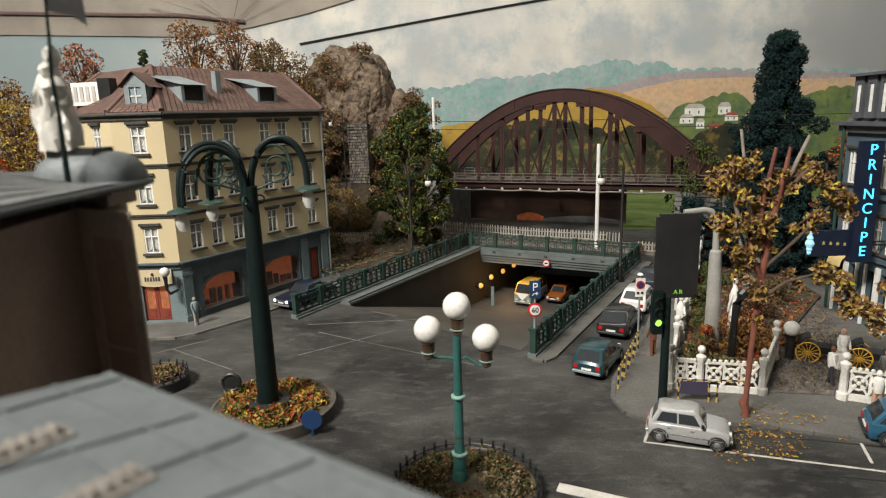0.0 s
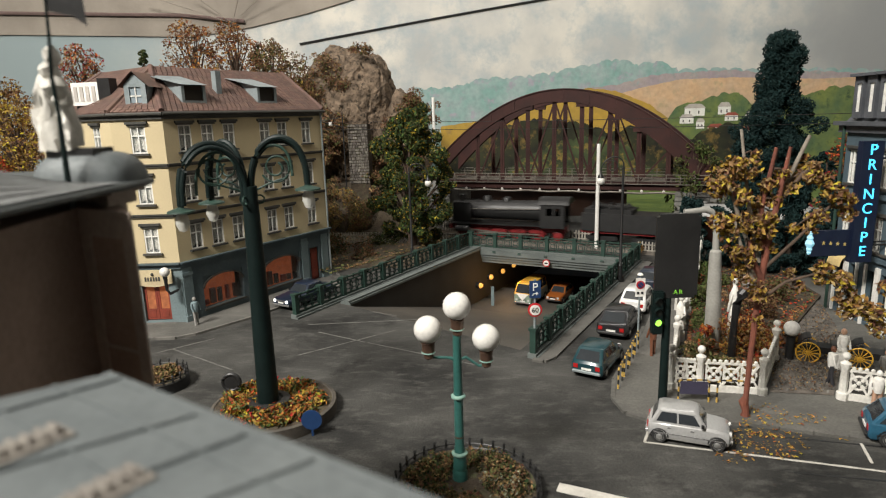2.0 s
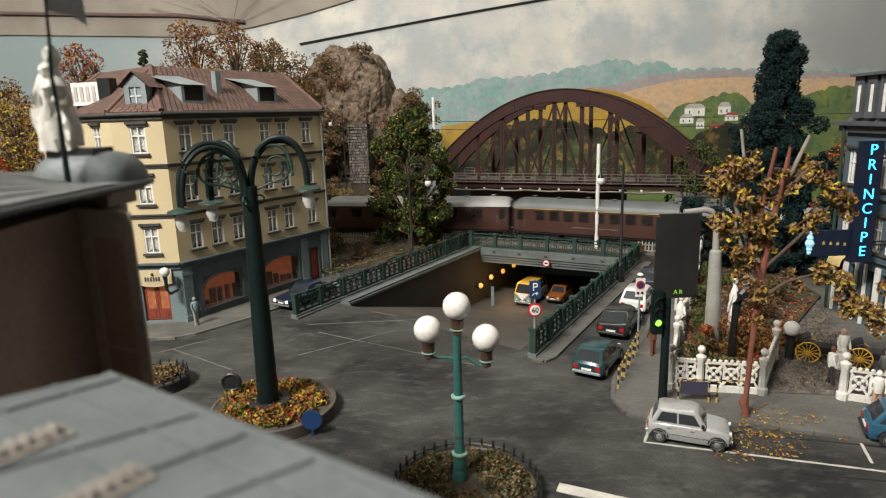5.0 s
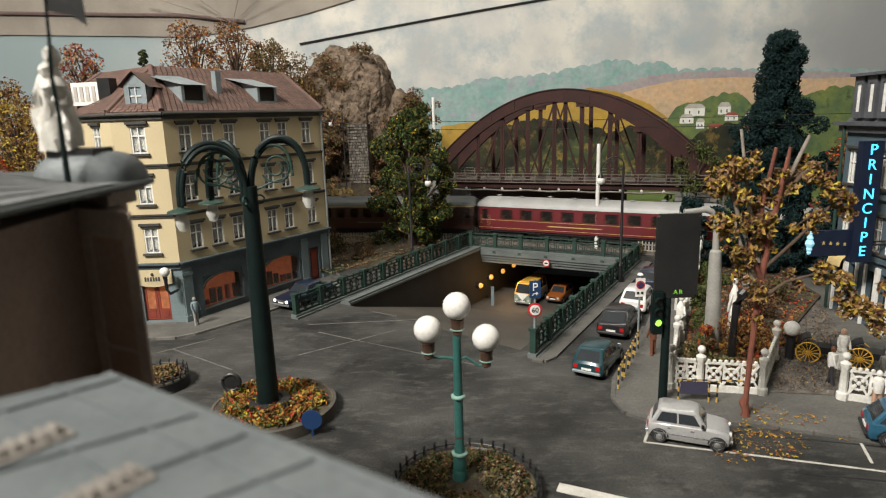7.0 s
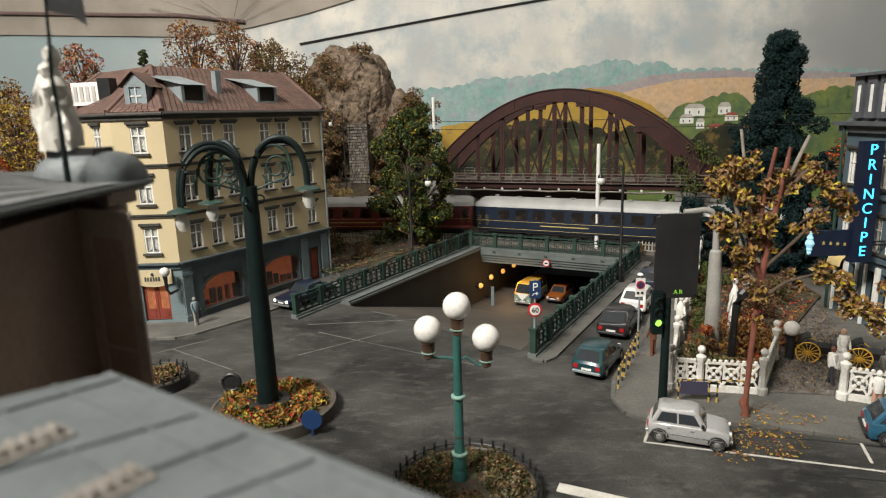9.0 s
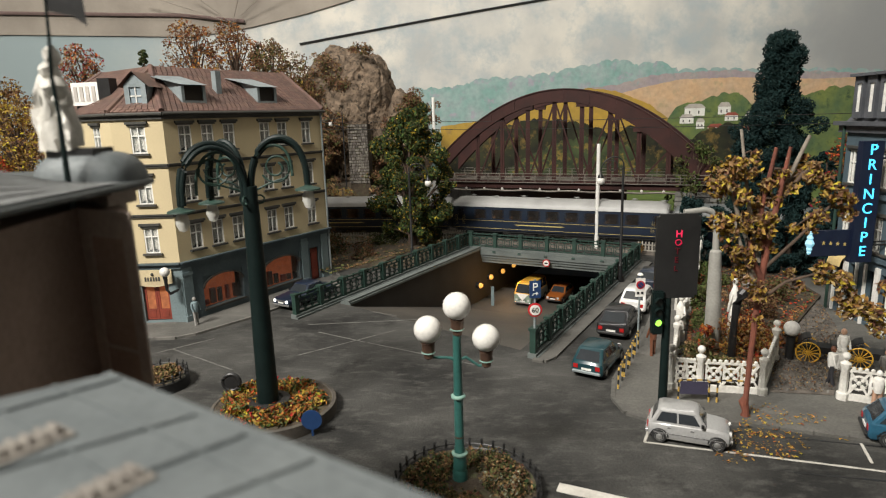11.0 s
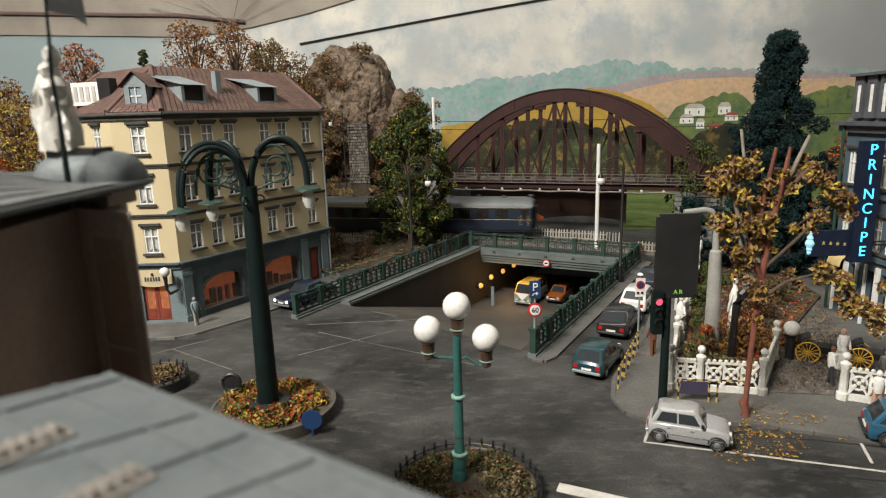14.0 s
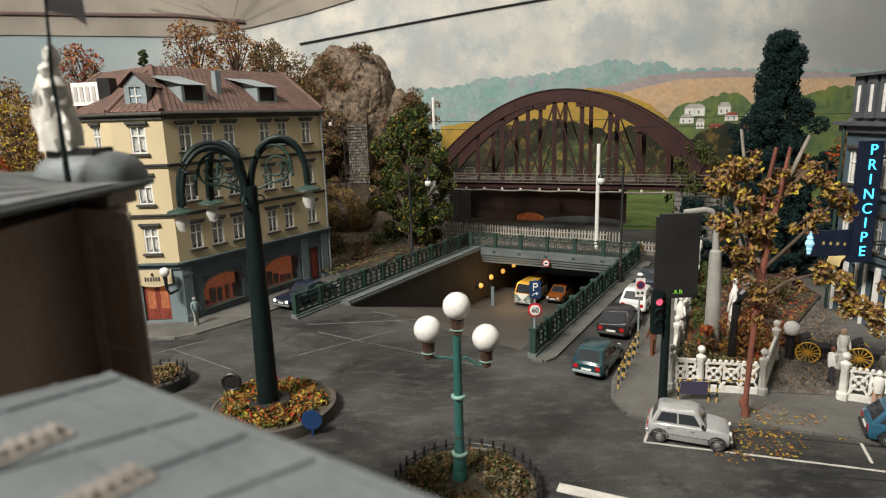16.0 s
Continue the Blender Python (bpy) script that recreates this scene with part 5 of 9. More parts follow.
# ---- foliage ----
def leaf_mesh(name, clumps, per, size, mats, seed, flat=0.5):
    """Many small bent leaves scattered in round clumps (centre, radius)."""
    rng = np.random.RandomState(seed)
    vs, fs, mi = [], [], []
    k = 0
    for c, r in clumps:
        n = int(per * r ** 1.6) + 6
        d = rng.normal(size=(n, 3))
        d /= np.linalg.norm(d, axis=1)[:, None]
        p = np.array(c) + d * (r * rng.uniform(0.35, 1.0, n) ** 0.6)[:, None] * np.array([1, 1, 0.85])
        for q in p:
            a = rng.normal(size=3)
            a /= np.linalg.norm(a)
            b = np.cross(a, rng.normal(size=3))
            b /= np.linalg.norm(b)
            s = size * rng.uniform(0.6, 1.3)
            nrm = np.cross(a, b) * s * 0.25
            vs += [q - a * s, q + b * s * flat + nrm, q + a * s, q - b * s * flat + nrm]
            fs.append((k, k + 1, k + 2, k + 3))
            mi.append(rng.randint(len(mats)))
            k += 4
    me = bpy.data.meshes.new(name)
    me.from_pydata((np.array(vs) * S).tolist(), [], fs)
    for m in mats:
        me.materials.append(m)
    me.polygons.foreach_set("material_index", mi)
    me.update()
    return me


def leafm(name, c, rnd=0.45):
    return mat(name, c, [x * 0.7 for x in c], 0.8, size=0.6, bump=0, fine=6, rnd=rnd, spec=0.2)


L_GREEN = leafm("leaf_green", (0.07, 0.1, 0.025))
L_DGREEN = leafm("leaf_dark_green", (0.028, 0.05, 0.018))
L_YELLOW = leafm("leaf_yellow", (0.36, 0.25, 0.03))
L_GOLD = leafm("leaf_gold", (0.34, 0.2, 0.05))
L_BROWN = leafm("leaf_brown", (0.17, 0.085, 0.045))
L_TAN = leafm("leaf_tan", (0.26, 0.16, 0.08))
L_RED = leafm("leaf_red", (0.42, 0.06, 0.025))
L_ORANGE = leafm("leaf_orange", (0.36, 0.13, 0.035))
L_SPRUCE = leafm("leaf_spruce", (0.012, 0.032, 0.03), 0.35)
L_OLIVE = leafm("leaf_olive", (0.1, 0.1, 0.035))
BARK = mat("bark", (0.1, 0.065, 0.045), (0.065, 0.045, 0.032), 0.95, size=0.4, bump=0.12, fine=5)
REDBARK = mat("red_brown_bark", (0.19, 0.06, 0.035), (0.13, 0.045, 0.03), 0.8, size=0.5, bump=0.06, fine=5, wear=(0.33, 0.25, 0.2), wear_at=0.63)
GREYBARK = mat("grey_bark", (0.3, 0.27, 0.22), (0.2, 0.17, 0.14), 0.9, size=0.4, bump=0.06, fine=5)


def tree(x, y, z, h, r, n_clumps, per, leaf, mats, label, seed, bark=BARK, bare=0.3, name="tree", spread=1.0, clump=1.0):
    t = thing(name, P(x, y, z), label, "tree")
    rng = random.Random(seed)
    bm = bm_new()
    top = Vector((rng.uniform(-0.4, 0.4), rng.uniform(-0.4, 0.4), h * 0.82))
    pts = [Vector((0, 0, 0)).lerp(top, i / 6) + Vector((rng.uniform(-0.15, 0.15), rng.uniform(-0.15, 0.15), 0)) * (i > 0) for i in range(7)]
    r0 = 0.035 * h
    tube(bm, pts, [r0 * (1 - 0.14 * i) for i in range(7)], 8)
    part("trunk", bm, bark, t)
    clumps = []
    for k in range(n_clumps):
        f = bare + (1 - bare) * (k + 0.5) / n_clumps
        a = k * 2.4 + rng.uniform(-0.4, 0.4)
        wd = r * spread * math.sin(math.pi * min(0.95, 0.18 + 0.78 * (f - bare) / (1 - bare))) ** 0.7 * rng.uniform(0.35, 0.9)
        c = Vector((math.cos(a) * wd, math.sin(a) * wd, h * f * 0.96))
        base = pts[0].lerp(top, max(0.15, f - 0.25))
        bm = bm_new()
        mid = base.lerp(c, 0.5) + Vector((rng.uniform(-0.2, 0.2), rng.uniform(-0.2, 0.2), rng.uniform(0, 0.3)))
        tube(bm, [base, mid, c], [r0 * 0.35, r0 * 0.2, r0 * 0.08], 5)
        part("limb", bm, bark, t)
        clumps.append((tuple(c), r * clump * rng.uniform(0.24, 0.42)))
        clumps.append((tuple(c + Vector((rng.uniform(-0.5, 0.5), rng.uniform(-0.5, 0.5), rng.uniform(-0.3, 0.5))) * r * 0.45), r * clump * rng.uniform(0.14, 0.26)))
    part("crown", leaf_mesh("crown", clumps, per, leaf, mats, seed), None, t)
    return t


# broad tree behind the ramp
tree(-2.8, 55.8, 0, 13.2, 4.1, 58, 420, 0.15, [L_GREEN, L_GREEN, L_DGREEN, L_DGREEN, L_GREEN, L_DGREEN, L_OLIVE, L_OLIVE, L_YELLOW], "dense green tree with yellow autumn leaves beside the ramp", 11, bare=0.12, clump=0.62)
# tall dark conifer
def conifer(x, y, h, r, label, seed, mats, n=60):
    t = thing("conifer", P(x, y, 0), label, "tree")
    rng = random.Random(seed)
    bm = bm_new()
    tube(bm, [(0, 0, 0), (0.2, 0, h * 0.5), (0, 0, h * 0.96)], [0.35, 0.22, 0.05], 8)
    part("trunk", bm, BARK, t)
    clumps = []
    for k in range(n):
        f = (k + 0.5) / n
        wide = 1.0 if f < 0.62 else 1.0 - 0.5 * min(1, (f - 0.62) / 0.1) - 0.25 * max(0, (f - 0.9) / 0.1)
        wd = r * wide * (0.9 + 0.12 * math.sin(f * 17 + seed)) * rng.uniform(0.3, 1.0)
        a = k * 2.4 + rng.uniform(-0.5, 0.5)
        clumps.append(((math.cos(a) * wd, math.sin(a) * wd, 0.6 + (h - 1.1) * f), r * rng.uniform(0.17, 0.36) * (1 - 0.25 * f)))
    part("crown", leaf_mesh("crown", clumps, 520, 0.15, mats, seed, 0.4), None, t)


conifer(29.0, 53.5, 18.7, 3.3, "tall blue-black conifer behind the garden", 4, [L_SPRUCE], 200)
conifer(26.0, 49.5, 9.0, 2.4, "shorter blue-black conifer behind the garden", 9, [L_SPRUCE], 40)
conifer(32.8, 52, 9.0, 2.6, "broad blue-black conifer beside the hotel", 12, [L_SPRUCE], 40)
conifer(-35, 76, 21.5, 1.4, "small dark spruce on the hilltop", 6, [L_DGREEN, L_OLIVE], 90)
conifer(-22, 78, 22.0, 1.4, "small dark spruce on the hilltop", 7, [L_DGREEN], 90)
for k, (x, y, h, r) in enumerate(((19.6, 47.6, 6.0, 1.6), (22.6, 45.6, 7.5, 2.2), (25.2, 43.6, 7.5, 2.2), (27.6, 41.6, 8.0, 2.2))):
    conifer(x, y, h, r, "dense blue-black conifer hedge behind the garden", 15 + k, [L_SPRUCE], 60)
AUT = [L_BROWN, L_TAN, L_BROWN, L_ORANGE]
for x, y, z, h, r, mats, lab, sd in (
        (-41, 74, 8, 13.5, 4.2, [L_BROWN, L_TAN, L_RED], "thin autumn tree with brown and red leaves", 21),
        (-50, 72, 6, 12.0, 5.0, [L_GOLD, L_TAN, L_BROWN], "golden autumn tree on the hillside", 22),
        (-45, 66, 3, 12.5, 4.5, [L_GOLD, L_YELLOW, L_TAN], "yellow autumn tree on the hillside", 23),
        (-46.5, 62, 0, 10.5, 4.2, [L_RED, L_RED, L_ORANGE], "red autumn tree on the hillside", 24),
        (-40.5, 64.5, 0, 14.0, 4.6, [L_GOLD, L_YELLOW, L_TAN, L_BROWN], "tall yellow autumn tree on the hillside", 33),
        (-37.0, 62.5, 0, 11.5, 4.0, [L_GOLD, L_TAN, L_BROWN], "yellow-brown autumn tree on the hillside", 34),
        (-29, 76, 9, 15.0, 5.0, AUT, "russet autumn tree behind the house", 25),
        (-24.5, 77, 10, 14.0, 4.8, AUT, "russet autumn tree behind the house", 26),
        (-19.5, 75, 11, 10.5, 4.0, [L_BROWN, L_TAN, L_OLIVE], "sparse brown autumn tree on the rocks", 27),
        (-16, 74, 9, 8.0, 3.4, [L_TAN, L_BROWN, L_GOLD], "sparse tan autumn tree on the rocks", 28),
        (-15, 71, 5, 8.0, 3.0, [L_BROWN, L_OLIVE], "brown scrub tree beside the rocks", 29),
        (-36, 70, 5, 13.0, 4.5, [L_BROWN, L_TAN], "brown autumn tree behind the house", 30),
        (30.5, 44.5, 0, 11.5, 3.0, [L_RED, L_BROWN, L_OLIVE], "thin reddish shrub tree beside the hotel", 31),
        (24, 57, 0, 9.5, 3.2, [L_OLIVE, L_GREEN], "olive-green tree at the bridge end", 32)):
    tree(x, y, z, h, r, 34, 60, 0.19, mats, lab, sd, bare=0.25, clump=0.7)


# ---- tall pollarded tree with yellow leaves ----
def pollard():
    t = thing("pollarded_tree", P(12.1, 22.8, 0), "pollarded tree with a red-brown trunk and yellow leaves", "tree")
    bm = bm_new()
    tube(bm, [(0, 0, 0), (0.03, 0, 0.3), (-0.06, 0.05, 0.7), (0.0, 0, 0.95), (0.05, 0, 2.9), (0.18, 0, 5.6), (0.42, 0, 7.8), (0.75, 0.1, 9.6), (0.95, 0.1, 10.9)], [0.19, 0.14, 0.19, 0.11, 0.11, 0.13, 0.12, 0.09, 0.06], 10)
    part("trunk", bm, REDBARK, t)
    limbs = (((0.3, 0, 6.4), (0.1, 0.2, 8.6), (0.42, 0.1, 10.9), 0.13, REDBARK), ((0.2, 0, 6.2), (1.2, -0.3, 7.4), (2.6, -0.4, 9.0), 0.08, BARK), ((0.2, 0, 5.0), (1.0, -0.3, 5.8), (2.2, -0.5, 6.2), 0.08, BARK),
             ((0.2, 0.2, 6.0), (-0.7, 0.2, 8.2), (-1.5, 0.1, 10.2), 0.11, GREYBARK), ((0.3, 0.3, 7.2), (1.0, 0.3, 9.5), (1.75, 0.3, 11.3), 0.13, GREYBARK), ((0.3, 0.2, 7.0), (1.0, 0.5, 9.2), (1.2, 0.6, 10.6), 0.13, GREYBARK),
             ((0.1, 0.1, 6.5), (-0.4, 0.3, 9), (-0.75, 0.5, 11.6), 0.1, GREYBARK), ((0.0, 0, 5.6), (-0.7, -0.2, 7.0), (-1.1, -0.3, 8.2), 0.09, GREYBARK), ((0.25, 0, 5.8), (-0.2, -0.1, 6.6), (-0.35, 0, 7.4), 0.14, REDBARK), ((0.9, 0.2, 9.0), (1.5, 0.1, 9.9), (2.0, 0, 10.2), 0.1, BARK),
             ((2.2, -0.5, 6.2), (3.2, -0.6, 5.4), (4.3, -0.8, 4.4), 0.05, BARK))
    for a, b, c, r, m in limbs:
        bm = bm_new()
        tube(bm, [a, b, c], [r * 0.9, r * 0.75, r * 0.5], 8)
        part("limb", bm, m, t)
    cl = [((-1.6, 0, 9.9), 0.6), ((-1.2, -0.1, 10.3), 0.5), ((-0.7, 0, 10.1), 0.55), ((-1.8, 0, 9.4), 0.4), ((-1.3, 0, 9.5), 0.4), ((-1.7, -0.2, 8.2), 0.45), ((-1.3, -0.2, 7.7), 0.4), ((-0.8, -0.2, 8.2), 0.5), ((-0.3, -0.2, 7.9), 0.45), ((0.1, -0.1, 8.2), 0.4), ((-0.9, -0.2, 9.1), 0.4),
          ((2.4, -0.4, 9.2), 0.5), ((2.8, -0.4, 8.9), 0.45), ((2.0, -0.4, 8.3), 0.35), ((3.0, -0.4, 8.4), 0.35), ((1.7, -0.3, 7.9), 0.3), ((2.3, -0.5, 6.3), 0.4), ((2.9, -0.6, 5.9), 0.45), ((3.2, -0.6, 5.2), 0.45), ((3.6, -0.7, 4.9), 0.5), ((4.2, -0.8, 4.6), 0.5), ((4.4, -0.8, 4.0), 0.4), ((3.3, -0.6, 4.6), 0.35),
          ((-0.5, -0.1, 6.6), 0.35), ((-0.6, -0.1, 6.0), 0.35), ((-0.1, -0.2, 5.6), 0.4), ((0.0, -0.2, 5.2), 0.35), ((0.2, 0.1, 9.5), 0.35), ((0.8, 0.2, 9.9), 0.3), ((-0.1, 0, 7.2), 0.3), ((0.5, 0, 7.1), 0.25), ((-1.0, -0.3, 6.9), 0.3), ((4.5, -0.8, 5.6), 0.35), ((0.1, -0.1, 4.3), 0.2)]
    # fine side twigs, each with its own tuft
    rng = random.Random(6)
    for k in range(34):
        a = Vector(limbs[k % len(limbs)][0]).lerp(Vector(limbs[k % len(limbs)][2]), rng.uniform(0.35, 0.95))
        b = a + Vector((rng.uniform(-0.9, 0.7), rng.uniform(-0.4, 0.3), rng.uniform(-0.5, 0.5)))
        bm = bm_new()
        tube(bm, [a, a.lerp(b, 0.5) + Vector((0, 0, 0.12)), b], [0.045, 0.03, 0.015], 5)
        part("twig", bm, BARK, t)
        cl.append((tuple(b), rng.uniform(0.16, 0.34)))
    part("crown", leaf_mesh("crown", cl, 300, 0.13, [L_GOLD, L_GOLD, L_TAN, L_YELLOW, L_BROWN, L_TAN], 41, 0.55), None, t)


pollard()


# ---- foreground: building with zinc roof, corner pavilion, statue group ----
RIDGE = 0.75


def near_building():
    b = thing("station_building", P(0, 0, 0), "near brown building with a flat seamed zinc roof", "building")
    e0, e1 = Vector((-5.87, 10.12, 8)), Vector((-0.66, 6.56, 8))
    u = (e1 - e0).normalized()
    n = Vector((u.y, -u.x, 0))            # towards the eye's side
    if n.x > 0:
        n = -n
    m = Matrix.Translation(e0) @ Matrix(((u.x, n.x, 0, 0), (u.y, n.y, 0, 0), (0, 0, 1, 0), (0, 0, 0, 1)))
    m = Matrix.Translation((0, 0, 12.4)) @ Matrix.Scale(0.55, 4) @ Matrix.Translation((0, 0, -12.4)) @ m
    top = 9.98
    plan = [(-3.41, 5.71), (-5.68, 4.14), (-5.6, -1.0), (4.52, 0.3)]
    bm = bm_new()
    prism(bm, plan, top - 0.16, top)
    roof = part("roof", bm, ZINCROOF, b)
    bm = bm_new()
    bar(bm, (*plan[0], top - 0.04), (*plan[3], top - 0.04), 0.1, 0.1)
    part("edge_roll", bm, ZINCROOF, roof)
    # standing seams and cross welts
    for x0, y0, x1, y1 in ((-4.73, 4.14, -3.17, 5.57), (-4.45, 3.13, -2.14, 4.76), (-3.21, 2.99, -1.6, 4.4), (-2.19, 3.11, -0.98, 4.01)):
        bm = bm_new()
        bar(bm, (x0, y0, top + 0.012), (x1, y1, top + 0.012), 0.03, 0.035)
        part("seam", bm, ZINCROOF, roof)
    u2 = (Vector(plan[3]) - Vector(plan[0])).normalized()
    for k in range(2):
        o = Vector(plan[0]).lerp(Vector(plan[1]), 0.16 + 0.2 * k)
        bm = bm_new()
        bar(bm, (*o, top + 0.008), (*(o + u2 * 6), top + 0.008), 0.025, 0.02)
        part("welt", bm, ZINCROOF, roof)
    bm = bm_new()
    mid = sum((Vector(p) for p in plan), Vector((0, 0))) / 4
    prism(bm, [tuple(mid + (Vector(p) - mid) * 0.85) for p in plan], 0, top - 0.16)
    part("wall", bm, BROWNWALL, b)
    # small skylight humps
    for x, y in ((1.2, 1.9), (3.27, 1.9)):
        bm = bm_new()
        for k in range(5):
            c = y - 0.36 + k * 0.18
            prism(bm, [(x - 0.22, c - 0.09), (x + 0.22, c - 0.09), (x + 0.22, c + 0.09), (x - 0.22, c + 0.09)], 0, 0.17, m, [(x - 0.13, c - 0.03), (x + 0.13, c - 0.03), (x + 0.13, c + 0.03), (x - 0.13, c + 0.03)])
        box(bm, x - 0.28, x + 0.28, y - 0.52, y + 0.52, 0, 0.05, m)
        part("roof_ridge", bm, mat("pale_ridge", (0.22, 0.2, 0.175), (0.15, 0.135, 0.12), 0.8, size=0.2), b, "pale ridged roof vent")
    # pavilion beyond the flat roof
    pv = thing("corner_pavilion", P(0, 0, 0), "brown rendered corner pavilion with slate roof and domed zinc cap", "building")
    pts = [(-5.95, 7.0), (-6.18, 10.31), (-4.94, 9.6), (-6.35, 11.6), (-7.3, 13.2), (-11.5, 13.2), (-11.5, 7.0)][::-1]
    bm = bm_new()
    prism(bm, pts, 0, 11.05)
    part("wall", bm, BROWNWALL, pv)
    q0, q1 = Vector((-6.18, 10.31, 0)), Vector((-4.94, 9.6, 0))
    mq = along(q0, q1)
    d = (q1 - q0).length
    bm = bm_new()
    for x0, x1, z0, z1 in ((-0.02, 0.28, 5, 11.05), (d - 0.25, d + 0.02, 5, 11.05), (0.28, d - 0.25, 10.6, 11.05), (0.28, d - 0.25, 5, 8.0), (0.28, d - 0.25, 8.62, 8.68)):
        box(bm, x0, x1, -0.035, 0.0, z0, z1, mq)
    part("pilaster", bm, BROWNTRIM, pv)
    # corbelled cornice under the straight eaves
    eaves = [(-5.36, 6.9), (-5.22, 11.0), (-7.0, 13.5), (-11.7, 13.5), (-11.7, 6.9)]
    for k, (z0, z1) in enumerate(((10.72, 10.86), (10.88, 11.06), (11.08, 11.28), (11.28, 11.42))):
        o = 0.46 - 0.14 * k
        bm = bm_new()
        prism(bm, [(-5.35 - o, 9.9 + o), (-5.27 - o * 0.8, 11.0 - o), (-7.2 - o, 13.4), (-8.6, 13.4)], z0, z1)
        part("cornice", bm, BROWNTRIM, pv)
    bm = bm_new()
    prism(bm, eaves, 11.42, 11.47)
    tube(bm, [(-5.34, 6.9, 11.41), (-5.2, 11.0, 11.41)], 0.055, 8)
    part("gutter", bm, ZINCDARK, pv)
    # slate slope up from the eaves
    bm = bm_new()
    for k in range(7):
        t0, t1 = k / 7, (k + 1) / 7
        face(bm, [(-5.36 - 0.84 * t0, 6.9, 11.5 + RIDGE * t0), (-5.25 - 0.9 * t0, 10.0, 11.5), (-5.25 - 0.9 * t1, 10.0, 11.5), (-5.36 - 0.84 * t1, 6.9, 11.48 + RIDGE * t1)])
    face(bm, [(-6.2, 6.9, 11.48 + RIDGE), (-6.15, 10.0, 11.5), (-8.0, 10.0, 11.48), (-8.0, 6.9, 11.48)])
    part("slate_roof", bm, SLATE, pv, "grey slate roof slope")
    # domed zinc cap over the corner
    bm = bm_new()
    rings = []
    for k in range(9):
        t = k / 8 * math.pi / 2
        sx = 0.28 + 0.72 * math.cos(t) ** 0.75 if k < 8 else 0.28
        rings.append([bm.verts.new((-6.1 + 0.86 * sx * math.copysign(abs(math.cos(a)) ** 0.6, math.cos(a)), 10.75 + 0.62 * sx * math.copysign(abs(math.sin(a)) ** 0.6, math.sin(a)), 11.47 + 0.5 * math.sin(t))) for a in [q * math.tau / 28 for q in range(28)]])
    for a, c in zip(rings, rings[1:]):
        for k in range(28):
            bm.faces.new((a[k], a[(k + 1) % 28], c[(k + 1) % 28], c[k]))
    bm.faces.new(rings[-1])
    part("cap", bm, ZINCROOF, pv, "domed pale zinc cap")
    bm = bm_new()
    box(bm, -6.6, -5.8, 10.35, 11.0, 11.9, 12.04)
    part("plinth", bm, BLACK, pv, "black statue plinth")


BROWNWALL = mat("brown_render", (0.33, 0.25, 0.205), (0.28, 0.212, 0.175), 0.9, size=1.5, bump=0.02)
BROWNTRIM = mat("brown_stone_trim", (0.4, 0.34, 0.29), (0.33, 0.28, 0.245), 0.85, size=1, bump=0.02)
ZINCDARK = mat("dark_zinc", (0.09, 0.1, 0.1), (0.07, 0.08, 0.08), 0.5, 0.2, size=1, bump=0.01)
SLATE = mat("slate", (0.2, 0.21, 0.21), (0.15, 0.155, 0.155), 0.7, size=0.6, bump=0.03, bands=("Y", 3, 1.0))
near_building()


def statue_group():
    """White figure group, one plain body of rounded masses."""
    bm = bm_new()
    lathe(bm, [(0.36, 0.0), (0.35, 0.2), (0.29, 0.5), (0.25, 0.75), (0.23, 1.0), (0.24, 1.12), (0.17, 1.22), (0.08, 1.3), (0.07, 1.36)], 18, (-0.22, 0, 0))
    ball(bm, (-0.1, -0.02, 1.28), 0.2, 14, 0.75)
    ball(bm, (-0.03, -0.03, 1.52), 0.14, 14, 1.25)
    ball(bm, (0.02, -0.08, 1.0), 0.25, 14, 0.8)
    ball(bm, (0.2, -0.1, 0.86), 0.14, 14, 1.0)
    lathe(bm, [(0.2, 0.06), (0.19, 0.35), (0.17, 0.55), (0.1, 0.72), (0.05, 0.8)], 14, (0.16, -0.05, 0))
    for a, b, r in (((-0.3, -0.1, 1.1), (-0.42, -0.15, 0.7), 0.09), ((-0.42, -0.15, 0.7), (-0.45, -0.1, 0.25), 0.11), ((0.2, -0.15, 0.6), (0.3, -0.2, 0.3), 0.07), ((0.25, -0.2, 0.3), (0.3, -0.2, 0.02), 0.08), ((0.05, -0.2, 0.95), (0.2, -0.25, 0.65), 0.07)):
        tube(bm, [a, tuple((Vector(a) + Vector(b)) / 2 + Vector((0, -0.04, 0))), b], [r, r * 1.05, r * 0.8], 8)
    for v in bm.verts:
        v.co += Vector((noise.noise(v.co * 7), noise.noise(v.co * 7 + Vector((5, 0, 0))), 0.5 * noise.noise(v.co * 12))) * 0.11
        v.co.x = 0.7 * v.co.x - 0.06
    solid("statue", bm, STATUE, "white plaster statue group on a black plinth", "statue", P(-6.3, 10.6, 12.02))


